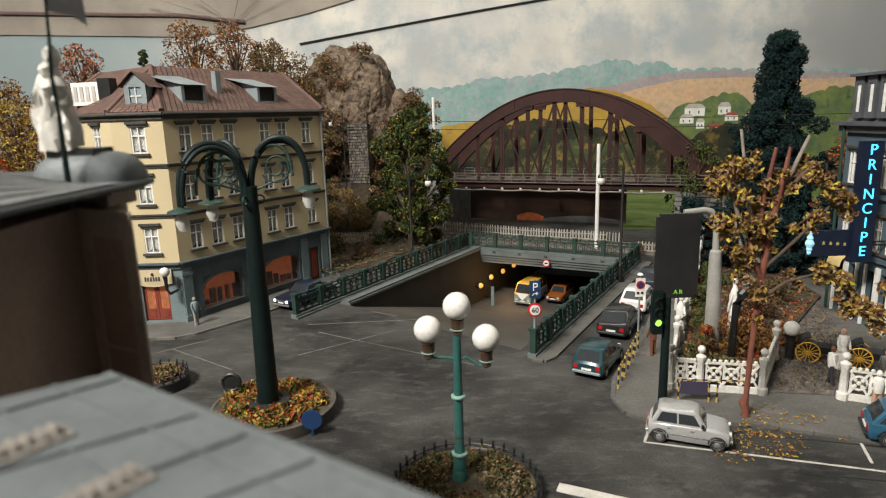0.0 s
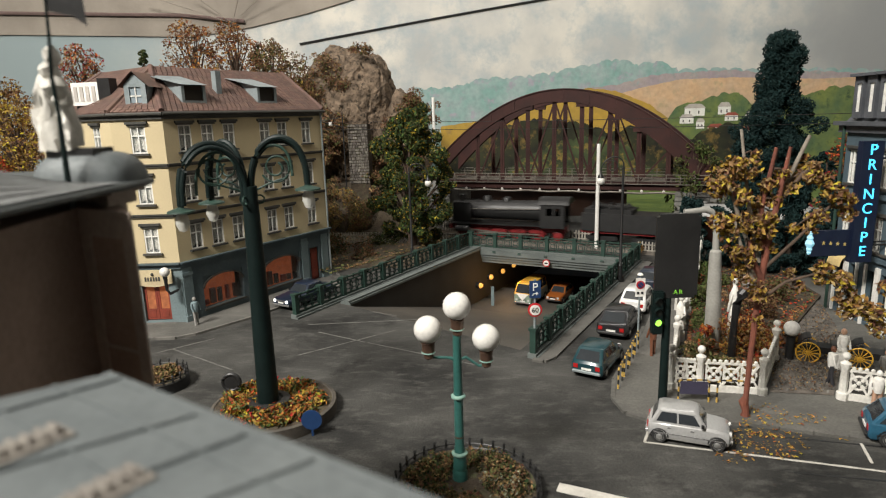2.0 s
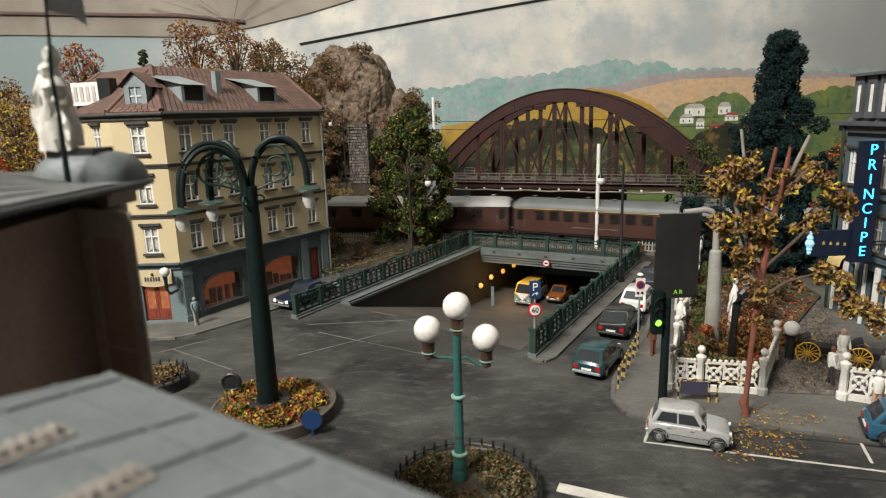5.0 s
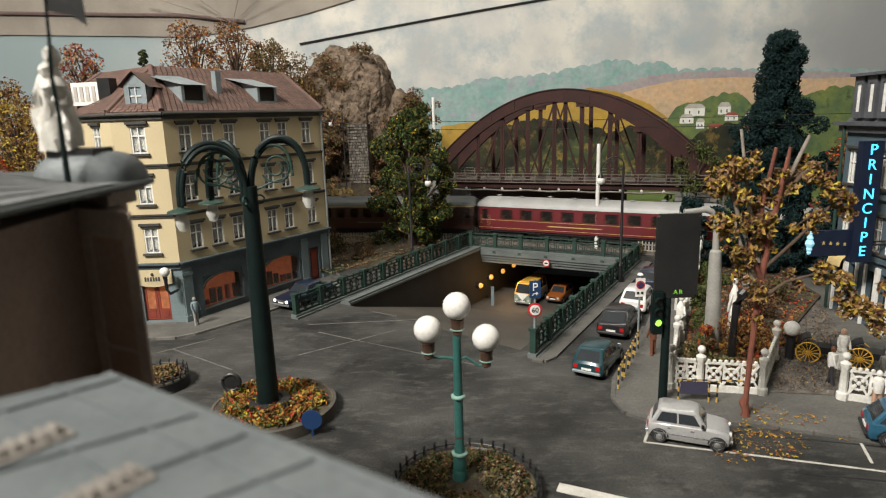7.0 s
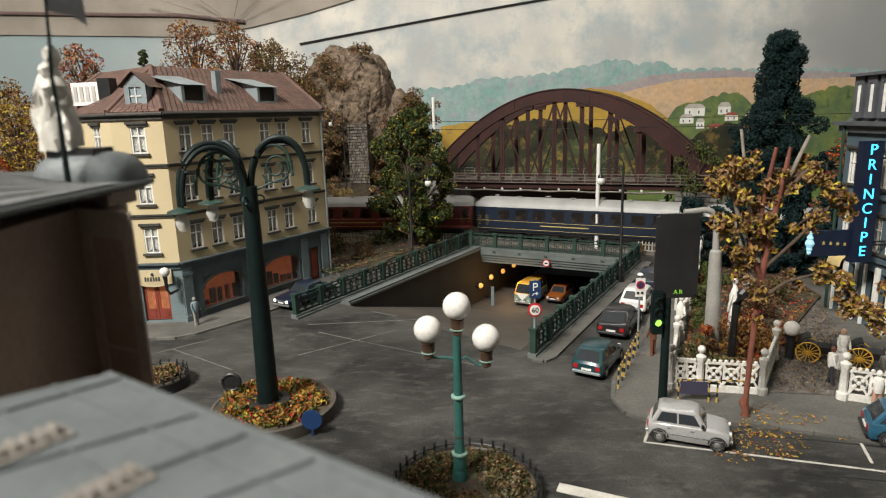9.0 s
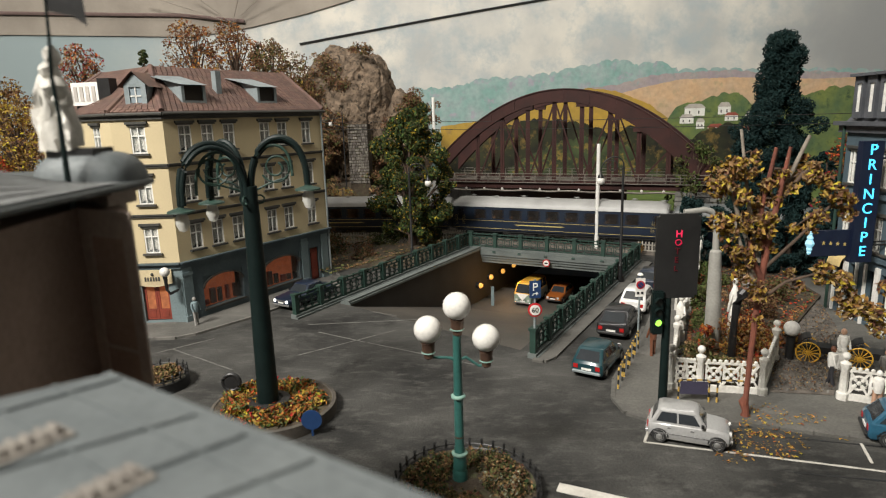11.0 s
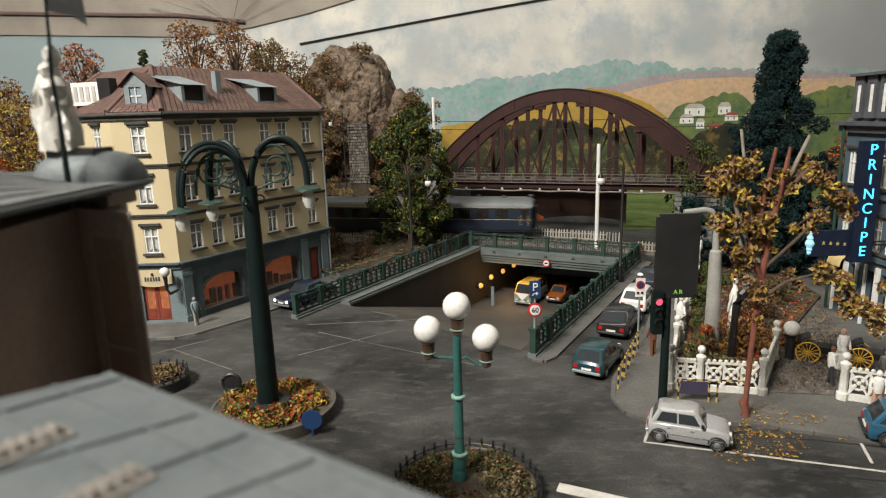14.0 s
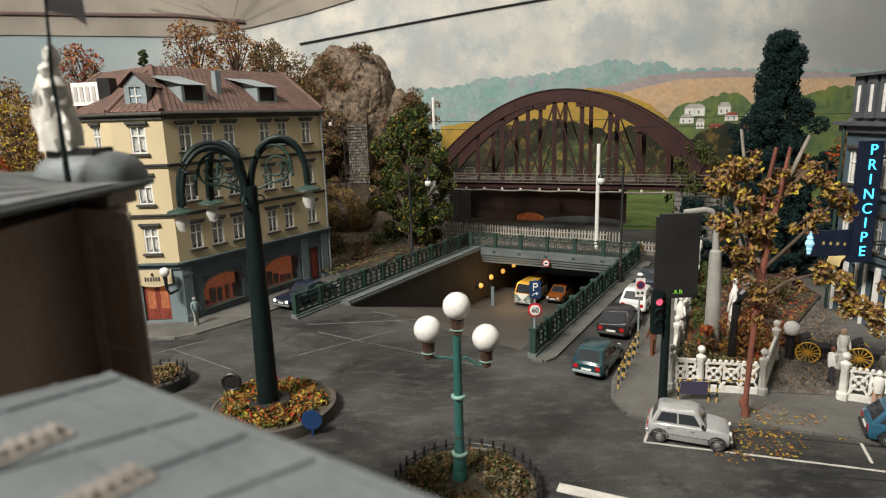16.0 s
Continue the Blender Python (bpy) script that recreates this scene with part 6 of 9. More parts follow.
STATUE = mat("white_plaster", (0.6, 0.58, 0.53), (0.48, 0.46, 0.41), 0.6, size=0.3, bump=0.02)
statue_group()
fp = thing("flagpole", P(-6.07, 9.98, 11.1), "slightly bent dark flagpole with a dark flag", "flagpole")
bm = bm_new()
tube(bm, [(0, 0, 0), (0, 0, 0.45), (0.02, 0, 1.5), (0.0, 0, 2.1), (0.06, 0, 2.7), (0.1, 0, 3.4)], [0.055, 0.05, 0.035, 0.03, 0.025, 0.02], 8)
part("pole", bm, DARKGREEN, fp)
bm = bm_new()
face_pts = [(0.11, 0.0, 3.4), (0.11, 0.0, 3.04), (0.3, -0.03, 3.0), (0.46, 0.02, 2.97), (0.66, 0.03, 2.82), (0.64, 0.03, 3.4)]
face(bm, face_pts)
bmesh.ops.solidify(bm, geom=bm.faces[:], thickness=0.02)
part("flag", bm, BLACK, fp)


# ---- pavements, kerbs, road paint ----
def slab(name, pts, z, label, m=PAVING, kerb=KERB):
    bm = bm_new()
    prism(bm, pts, 0, z)
    ob = solid(name, bm, m, label, "pavement", kind="structure")
    for p, q in zip(pts, pts[1:]):
        d = dist(p, q)
        k = max(1, round(d / 1.1))
        for i in range(k):
            bm = bm_new()
            box(bm, d * i / k + 0.015, d * (i + 1) / k - 0.015, -0.16, 0.03, 0, z + 0.03, along(p, q))
            part("kerb_stone", bm, kerb, ob)


slab("pavement", [(-34, 37.5), (-18.4, 34.1), (-15.9, 34.2), (-15.0, 34.76), (-12.64, 37.46), (-7.6, 45.2), (-8.9, 48.5), (-16.3, 37.2), (-20, 37.2)], 0.12, "worn grey pavement round the corner house")
slab("pavement", [(11.6, 33.6), (7.9, 26.6), (7.35, 24.8), (7.5, 23.4), (8.3, 22.75), (11.9, 22.3), (16.3, 20.6), (34, 14.5), (34, 50), (19.4, 50)][::1], 0.1, "worn grey pavement beside the garden", PAVING, PAVING)
slab("pavement", [(4.4, 29.3), (4.95, 29.1), (5.55, 29.6), (17.1, 48.9), (16.2, 49.4)], 0.1, "narrow kerb strip along the balustrade", PAVING, PAVING)


def stripe(p, q, w, name="road_marking", wear=0.5):
    bm = bm_new()
    m = along(p, q)
    d = dist(p, q)
    k = max(2, int(d / 0.5))
    rng = random.Random(int(p[0] * 100))
    top = [(d * i / k, w / 2 + rng.uniform(-0.012, 0.012)) for i in range(k + 1)]
    bot = [(d * i / k, -w / 2 + rng.uniform(-0.012, 0.012)) for i in range(k + 1)]
    prism(bm, bot + top[::-1], 0.004, 0.012, m)
    return solid(name, bm, ROADPAINT if wear < 0.6 else FAINT, "worn white painted line on the asphalt", "road marking", kind="structure")


ROADPAINT = mat("road_paint", (0.55, 0.53, 0.48), (0.42, 0.4, 0.36), 0.8, size=0.6, bump=0.01, wear=(0.14, 0.135, 0.125), wear_at=0.64)
FAINT = mat("faint_paint", (0.15, 0.147, 0.135), (0.11, 0.107, 0.1), 0.85, size=0.8, bump=0.01, wear=(0.08, 0.078, 0.073), wear_at=0.52)
stripe((3.65, 18.45), (6.4, 17.2), 0.5)
stripe((7.47, 21.15), (11.0, 20.05), 0.1)
stripe((7.47, 21.15), (8.2, 22.5), 0.1)
stripe((11.0, 20.05), (24, 15.9), 0.1)
stripe((14.9, 19.3), (15.4, 20.6), 0.1)
for a, b in (((-7.6, 34.6), (-4.6, 32.7)), ((-15.4, 32.5), (-11.0, 29.3)), ((-4.7, 38.2), (-3.0, 37.1)), ((-4.4, 32.6), (1.5, 29.0)), ((-8.5, 36.0), (-1.0, 36.4)), ((-8.0, 31.0), (-3.0, 34.5)), ((-16.5, 31.6), (-13.6, 34.0))):
    stripe(a, b, 0.09, wear=0.9)
bm = bm_new()
for a, b in (((9.0, 22.3), (17.5, 19.9)), ((11.9, 18.9), (18, 17.4))):
    bar(bm, (*a, 0.004), (*b, 0.004), 0.09, 0.012)
solid("track_groove", bm, BLACK, "dark groove across the asphalt", "road marking", kind="structure")


# ---- street lamps ----
def big_lamp():
    lp = thing("street_lamp", P(-7.68, 24.25, 0), "tall dark green street lamp with three scrolled arms", "street lamp")
    bm = bm_new()
    lathe(bm, [(0.95, 0.5), (0.98, 0.62), (0.9, 0.75), (0.62, 0.8), (0.55, 0.7)], 24)
    part("base", bm, BLACK, lp)
    bm = bm_new()
    tube(bm, [(0, 0, 0.4), (0.02, 0, 4), (0.04, 0, 8.2), (0.05, 0, 9.9)], [0.45, 0.4, 0.33, 0.3], 20)
    part("post", bm, DARKGREEN, lp)
    for az, ext, hgt, low in ((4, 2.25, 2.2, 0.0), (211, 2.45, 2.35, 0.55), (160, 1.75, 2.35, 0.5)):
        mm = Matrix.Rotation(radians(az), 4, "Z")
        def arc(e, top, z0, z1, k=18):
            pts = []
            for i in range(k + 1):
                t = i / k
                a = math.pi * t
                pts.append(mm @ Vector((0.1 + e * (1 - math.cos(a)) / 2, 0, (z0 + (z1 - z0) * t) + top * math.sin(a) ** 0.75)))
            return pts
        arm = bm_new()
        tube(arm, arc(ext, hgt * 0.98, 9.3, 9.9 - low), 0.13, 10)
        ar = part("arm", arm, DARKGREEN, lp)
        bm = bm_new()
        tube(bm, [p + Vector((0, 0, 0)) + mm @ Vector((0, 0.2, -0.03)) for p in arc(ext * 0.97, hgt * 0.92, 9.3, 9.95 - low)], 0.1, 10)
        part("arm_tube", bm, DARKGREEN, ar)
        bm = bm_new()
        tube(bm, [p for p in arc(ext * 0.75, hgt * 0.72, 9.5, 10.25 - low)][2:], 0.06, 8)
        part("inner_arc", bm, GREENIRON, ar)
        bm = bm_new()
        sp = []
        for i in range(40):
            a = i / 39 * 3.2 * math.pi
            r = 0.62 * (1 - 0.68 * i / 39)
            sp.append(mm @ Vector((ext * 0.52 + r * math.cos(a + 3.6), 0, 10.6 + r * math.sin(a + 3.6))))
        tube(bm, sp, 0.045, 6)
        part("scroll", bm, GREENIRON, ar)
        bm = bm_new()
        tube(bm, [mm @ Vector((0.1, 0, 9.65)), mm @ Vector((ext * 0.4, 0, 10.0)), mm @ Vector((ext * 0.62, 0, 10.15))], 0.045, 6)
        part("brace", bm, GREENIRON, ar)
        c = mm @ Vector((0.1 + ext, 0, 0))
        bm = bm_new()
        lathe(bm, [(0.05, 10.0), (0.1, 9.95), (0.12, 9.85), (0.5, 9.73), (0.52, 9.67), (0.2, 9.65)][::-1], 20, (c.x, c.y, -low))
        sh = part("shade", bm, GREENIRON, ar, "flat green lamp shade")
        bm = bm_new()
        lathe(bm, [(0.02, 8.9), (0.16, 8.97), (0.26, 9.25), (0.22, 9.5), (0.16, 9.65)], 14, (c.x, c.y, -low))
        bl = part("bulb", bm, BULB, sh, "frosted glass bulb")
    for k in range(3):
        bm = bm_new()
        a = k * 2.1 + 0.4
        pts = [(0.42 * math.cos(a) + 0.17 * math.cos(t) * math.cos(a), 0.42 * math.sin(a) + 0.17 * math.cos(t) * math.sin(a), 9.35 + 0.17 * math.sin(t)) for t in [i * math.tau / 12 for i in range(13)]]
        tube(bm, pts, 0.04, 6, False)
        part("ring", bm, GREENIRON, lp)


BULB = glass("frosted_bulb", (0.75, 0.75, 0.7), 0.55, 0.5)
big_lamp()


def globe_lamp():
    lp = thing("globe_lamp", P(0.36, 18.63, 0), "green street lamp with three white opal globes", "street lamp")
    bm = bm_new()
    lathe(bm, [(0.26, 0.0), (0.26, 0.6), (0.22, 0.7), (0.25, 0.78), (0.22, 0.9), (0.22, 1.1), (0.18, 1.2), (0.18, 1.5), (0.155, 1.55), (0.15, 3.4), (0.135, 5.5), (0.13, 5.8)], 16)
    part("post", bm, TEALIRON, lp)
    for z, r in ((1.28, 0.27), (3.35, 0.24), (1.9, 0.16)):
        bm = bm_new()
        lathe(bm, [(r * 0.7, z - 0.07), (r, z - 0.02), (r, z + 0.03), (r * 0.7, z + 0.07)], 16)
        part("collar", bm, PALEGREEN if r > 0.2 else BRONZE, lp)
    for x, y, z in ((0.02, 0, 6.46), (-0.93, 0, 5.7), (0.94, 0, 5.36)):
        if x * x > 0.1:
            bm = bm_new()
            zz = z - 1.0
            tube(bm, [(0, 0, 4.62), (x * 0.3, 0, 4.72), (x * 0.75, 0, zz + 0.04), (x, 0, zz + 0.1)], [0.07, 0.05, 0.045, 0.06], 8)
            part("arm", bm, TEALIRON, lp)
        bm = bm_new()
        b = z - 0.44
        lathe(bm, [(0.12, b - 0.55), (0.16, b - 0.5), (0.16, b - 0.33), (0.21, b - 0.3), (0.21, b - 0.05), (0.24, b), (0.15, b + 0.06)], 16, (x, y, 0))
        col = part("holder", bm, BRONZE, lp, "brown bronze globe holder")
        bm = bm_new()
        lathe(bm, [(0.18, b - 0.36), (0.23, b - 0.33), (0.18, b - 0.3)], 16, (x, y, 0))
        part("band", bm, PALEGREEN, col)
        bm = bm_new()
        ball(bm, (x, y, z), 0.45, 28)
        part("globe", bm, OPAL, lp, "white opal glass globe")


TEALIRON = mat("teal_enamel", (0.03, 0.115, 0.1), (0.025, 0.09, 0.08), 0.4, size=0.5, bump=0.01)
PALEGREEN = mat("pale_green_enamel", (0.22, 0.36, 0.3), (0.17, 0.29, 0.25), 0.5, size=0.4, bump=0.01)
globe_lamp()


def scroll_lamp(x, y, h, side, label):
    lp = thing("scroll_lamp", P(x, y, 0), label, "street lamp", group="scroll lamps")
    bm = bm_new()
    lathe(bm, [(0.32, 0), (0.32, 0.3), (0.2, 0.5), (0.14, 1.2), (0.16, 1.3), (0.11, 1.4), (0.09, h - 0.9), (0.13, h - 0.85), (0.07, h - 0.8), (0.06, h - 0.5)], 12)
    part("post", bm, BLACK, lp)
    bm = bm_new()
    pts = [(side * 0.8 * (1 - math.cos(math.pi * i / 12)), 0, h - 0.6 + 0.75 * math.sin(math.pi * i / 12) - 0.5 * (i / 12)) for i in range(13)]
    tube(bm, pts, 0.05, 8)
    part("arm", bm, BLACK, lp)
    bm = bm_new()
    pts = []
    for i in range(30):
        a = i / 29 * 2.6 * math.pi
        r = 0.5 * (1 - 0.7 * i / 29)
        pts.append((side * (0.8 + r * math.cos(a)), 0, h - 0.75 + r * math.sin(a)))
    tube(bm, pts, 0.035, 6)
    part("scroll", bm, BLACK, lp)
    bm = bm_new()
    lathe(bm, [(0.22, -0.06), (0.2, 0.1), (0.06, 0.3), (0.05, 0.5)], 12, (side * 1.6, 0, h - 1.5))
    part("cap", bm, BLACK, lp)
    bm = bm_new()
    ball(bm, (side * 1.6, 0, h - 1.75), 0.3, 16)
    part("globe", bm, OPAL, lp)


scroll_lamp(13.0, 43.5, 9.3, -1, "black scroll-armed street lamp beside the balustrade")
scroll_lamp(-2.7, 51.9, 8.6, 1, "black scroll-armed street lamp before the green tree")


def short_lamp(x, y, h, label, lean=None):
    lp = thing("garden_lamp", P(x, y, 0), label, "lamp", group="garden lamps")
    bm = bm_new()
    if lean:
        tube(bm, [(0, 0, 0), (0.05, 0, h * 0.62), (0.12, 0, h * 0.78), (lean * 0.5, 0, h * 0.9), (lean, 0, h)], [0.2, 0.16, 0.22, 0.26, 0.24], 10)
        part("post", bm, BLACK, lp)
        bm = bm_new()
        ball(bm, (lean * 0.9, 0, h + 0.3), 0.28, 16)
    else:
        lathe(bm, [(0.26, 0), (0.26, 0.15), (0.2, 0.2), (0.2, h), (0.3, h + 0.1)], 12)
        part("post", bm, BLACK, lp)
        bm = bm_new()
        ball(bm, (0, 0, h + 0.42), 0.38, 18)
    part("globe", bm, OPAL, lp)


short_lamp(17.0, 28.3, 1.3, "black bollard lamp with a cream globe")
short_lamp(14.1, 28.3, 3.9, "bent black garden lamp with a white globe", 0.6)
# lamp on the house corner
wl = thing("wall_lamp", P(-16.95, 36.1, 0), "globe lamp on a dark bracket at the shop corner", "lamp")
bm = bm_new()
tube(bm, [(0.4, 0.6, 2.3), (0.1, 0.1, 2.2), (-0.05, 0, 2.5), (-0.05, 0, 3.3)], [0.08, 0.1, 0.08, 0.14], 8)
part("bracket", bm, BLACK, wl)
bm = bm_new()
ball(bm, (-0.05, 0, 3.6), 0.3, 16)
part("globe", bm, OPAL, wl)


# ---- flower beds ----
STONERIM = mat("dark_rim_stone", (0.09, 0.078, 0.062), (0.055, 0.048, 0.04), 0.85, size=0.6, bump=0.04)
def bed(x, y, r, h, label, mats, n, seed, spikes=0, wall_m=KERB, leaf=0.09):
    b = thing("flower_bed", P(x, y, 0), label, "flower bed", group="round flower beds")
    bm = bm_new()
    lathe(bm, [(r, 0), (r, h), (r - 0.14, h + 0.03), (r - 0.2, h - 0.05)], 40)
    part("rim", bm, wall_m, b)
    bm = bm_new()
    bmesh.ops.create_circle(bm, cap_ends=True, segments=40, radius=r - 0.12, matrix=Matrix.Translation((0, 0, h - 0.02)))
    part("soil", bm, EARTH, b)
    rng = random.Random(seed)
    cl = []
    for k in range(n):
        a, d = rng.uniform(0, math.tau), (r - 0.45) * math.sqrt(rng.uniform(0.12, 1))
        cl.append(((d * math.cos(a), d * math.sin(a), h + rng.uniform(0.02, 0.2)), rng.uniform(0.12, 0.32)))
    tagged(part("planting", leaf_mesh("planting", cl, 330, leaf, mats, seed), None, b), kind="stuff")
    if spikes:
        sp = bm_new()
        lathe(sp, [(0.05, 0), (0.04, 0.28), (0.07, 0.3), (0.02, 0.38)], 6)
        me = mesh_of("railing_spike", sp, BLACK)
        for k in range(spikes):
            a = k * math.tau / spikes
            part("railing_spike", me, None, b, m=P((r - 0.08) * math.cos(a), (r - 0.08) * math.sin(a), h))
        bm = bm_new()
        tube(bm, [((r - 0.08) * math.cos(k * math.tau / 40), (r - 0.08) * math.sin(k * math.tau / 40), h + 0.14) for k in range(41)], 0.03, 6, False)
        part("railing_hoop", bm, BLACK, b)
    return b


bed(-7.5, 24.4, 2.65, 0.5, "round stone bed of orange and yellow autumn flowers", [L_ORANGE, L_GOLD, L_OLIVE, L_YELLOW, L_OLIVE, L_GREEN, L_RED, L_GOLD], 170, 51, 0, STONERIM, 0.12)
bed(0.55, 18.2, 2.5, 0.35, "round bed of dry shrubs with a low spiked railing", [L_OLIVE, L_BROWN, L_DGREEN, L_TAN, L_OLIVE], 200, 52, 34, BLACK, 0.07)
bed(-14.0, 27.6, 1.45, 0.5, "small round bed with dry moss and spikes", [L_TAN, L_TAN, L_OLIVE], 50, 53, 20, BLACK)
bm = bm_new()
tube(bm, [(0, 0, 0.9), (0, -0.05, 0.9)], 0.42, 20)
bar(bm, (0, 0, 0), (0, 0, 0.6), 0.08)
solid("round_sign", bm, SIGNBLUE, "round blue sign standing in the flower bed", "road sign", P(-5.45, 22.4, -0.2))
bm = bm_new()
pts = [(0.38 * math.cos(t), 0, 0.75 + 0.38 * math.sin(t)) for t in [i * math.tau / 18 for i in range(19)]]
tube(bm, pts, 0.09, 8, False)
tube(bm, [(0, 0.05, 0.75), (0, -0.05, 0.75)], 0.3, 16)
bar(bm, (0, 0, 0), (0, 0, 0.45), 0.08)
solid("round_sign", bm, BLACK, "round dark sign seen from behind in the bed", "road sign", P(-9.55, 25.2, 0.4))


# ---- signs, signals, poles ----
def lettering(text, size, material, parent, m, name="lettering"):
    cu = bpy.data.curves.new(name, "FONT")
    cu.body, cu.size, cu.extrude, cu.align_x, cu.align_y = text, size * S, 0.015 * S, "CENTER", "CENTER"
    tmp = bpy.data.objects.new(name, cu)
    scene.collection.objects.link(tmp)
    me = bpy.data.meshes.new_from_object(tmp.evaluated_get(bpy.context.evaluated_depsgraph_get()))
    bpy.data.objects.remove(tmp)
    me.materials.clear()
    me.materials.append(material)
    return part(name, me, None, parent, m=m)


def disc(bm, x, y, z, r, d=0.04, seg=24):
    tube(bm, [(x, y, z), (x, y - d, z)], r, seg)


def speed_sign():
    s = thing("road_sign", P(4.59, 29.74, 0), "round speed limit sign below a blue parking plate", "road sign")
    bm = bm_new()
    tube(bm, [(0, 0, 0), (0, 0, 4.2)], 0.06, 10)
    part("post", bm, ZINC, s)
    bm = bm_new()
    disc(bm, 0, -0.07, 2.62, 0.37)
    rim = part("rim", bm, SIGNRED, s, "red sign rim")
    bm = bm_new()
    disc(bm, 0, -0.115, 2.62, 0.27)
    part("face", bm, WHITE, s)
    lettering("60", 0.36, BLACK, s, P(0, -0.175, 2.62, 90, 0, 0))
    bm = bm_new()
    box(bm, -0.29, 0.29, -0.11, -0.07, 3.25, 4.15)
    part("parking_plate", bm, SIGNBLUE, s, "blue parking plate")
    lettering("P", 0.6, WHITE, s, P(0, -0.13, 3.82, 90, 0, 0))
    bm = bm_new()
    tube(bm, [(-0.12, -0.125, 3.38), (-0.1, -0.125, 3.47), (0.0, -0.125, 3.5), (0.08, -0.125, 3.5)], 0.03, 6)
    prism(bm, [(0.06, 3.42), (0.18, 3.5), (0.06, 3.58)], 0.11, 0.14, Matrix.Rotation(math.pi / 2, 4, "X"))
    part("arrow", bm, WHITE, s)


speed_sign()


def no_parking():
    s = thing("road_sign", P(10.25, 30.72, 0.1), "white plate with a no-parking disc on a post", "road sign")
    bm = bm_new()
    tube(bm, [(0, 0, 0), (0, 0, 3.9)], 0.05, 10)
    part("post", bm, ZINC, s)
    bm = bm_new()
    box(bm, -0.25, 0.25, -0.09, -0.05, 2.75, 3.75)
    part("plate", bm, WHITE, s)
    bm = bm_new()
    disc(bm, 0, -0.09, 3.4, 0.22, 0.03)
    part("rim", bm, SIGNRED, s)
    bm = bm_new()
    disc(bm, 0, -0.12, 3.4, 0.15, 0.02)
    part("disc", bm, SIGNBLUE, s)
    bm = bm_new()
    bar(bm, (-0.13, -0.15, 3.53), (0.13, -0.15, 3.27), 0.06, 0.02)
    part("bar", bm, SIGNRED, s)
    bm = bm_new()
    box(bm, -0.17, -0.05, -0.1, -0.088, 2.88, 3.02)
    box(bm, 0.05, 0.17, -0.1, -0.088, 2.88, 3.02)
    part("letter_bar", bm, BLACK, s)
    bm = bm_new()
    lathe(bm, [(0.05, 3.85), (0.16, 3.9), (0.16, 3.95), (0.04, 4.02)], 10)
    part("cap", bm, WHITE, s)


no_parking()
LEDRED = mat("red_led", (0.5, 0.02, 0.05), None, 0.4, bump=0, emit=(1.0, 0.03, 0.12), glow=0.9)
LEDMID = mat("mid_red_led", (0.4, 0.01, 0.04), None, 0.4, bump=0, emit=(1.0, 0.02, 0.1), glow=0.35)
LEDDIM = mat("dim_red_led", (0.07, 0.005, 0.01), None, 0.4, bump=0, emit=(1.0, 0.02, 0.08), glow=0.045)
LEDGREEN = mat("green_led", (0.2, 0.5, 0.05), None, 0.4, bump=0, emit=(0.35, 1.0, 0.1), glow=0.18)
LENSRED = mat("red_lens", (0.5, 0.03, 0.06), None, 0.3, bump=0, emit=(1.0, 0.1, 0.18), glow=1.5)
LENSGREEN = mat("green_lens", (0.2, 0.5, 0.05), None, 0.3, bump=0, emit=(0.4, 1.0, 0.1), glow=1.8)
PANELBLACK = mat("black_panel", (0.014, 0.014, 0.014), (0.02, 0.02, 0.02), 0.45, size=1, bump=0.01)
LENSDARK = mat("dark_lens", (0.03, 0.035, 0.03), None, 0.25, bump=0)


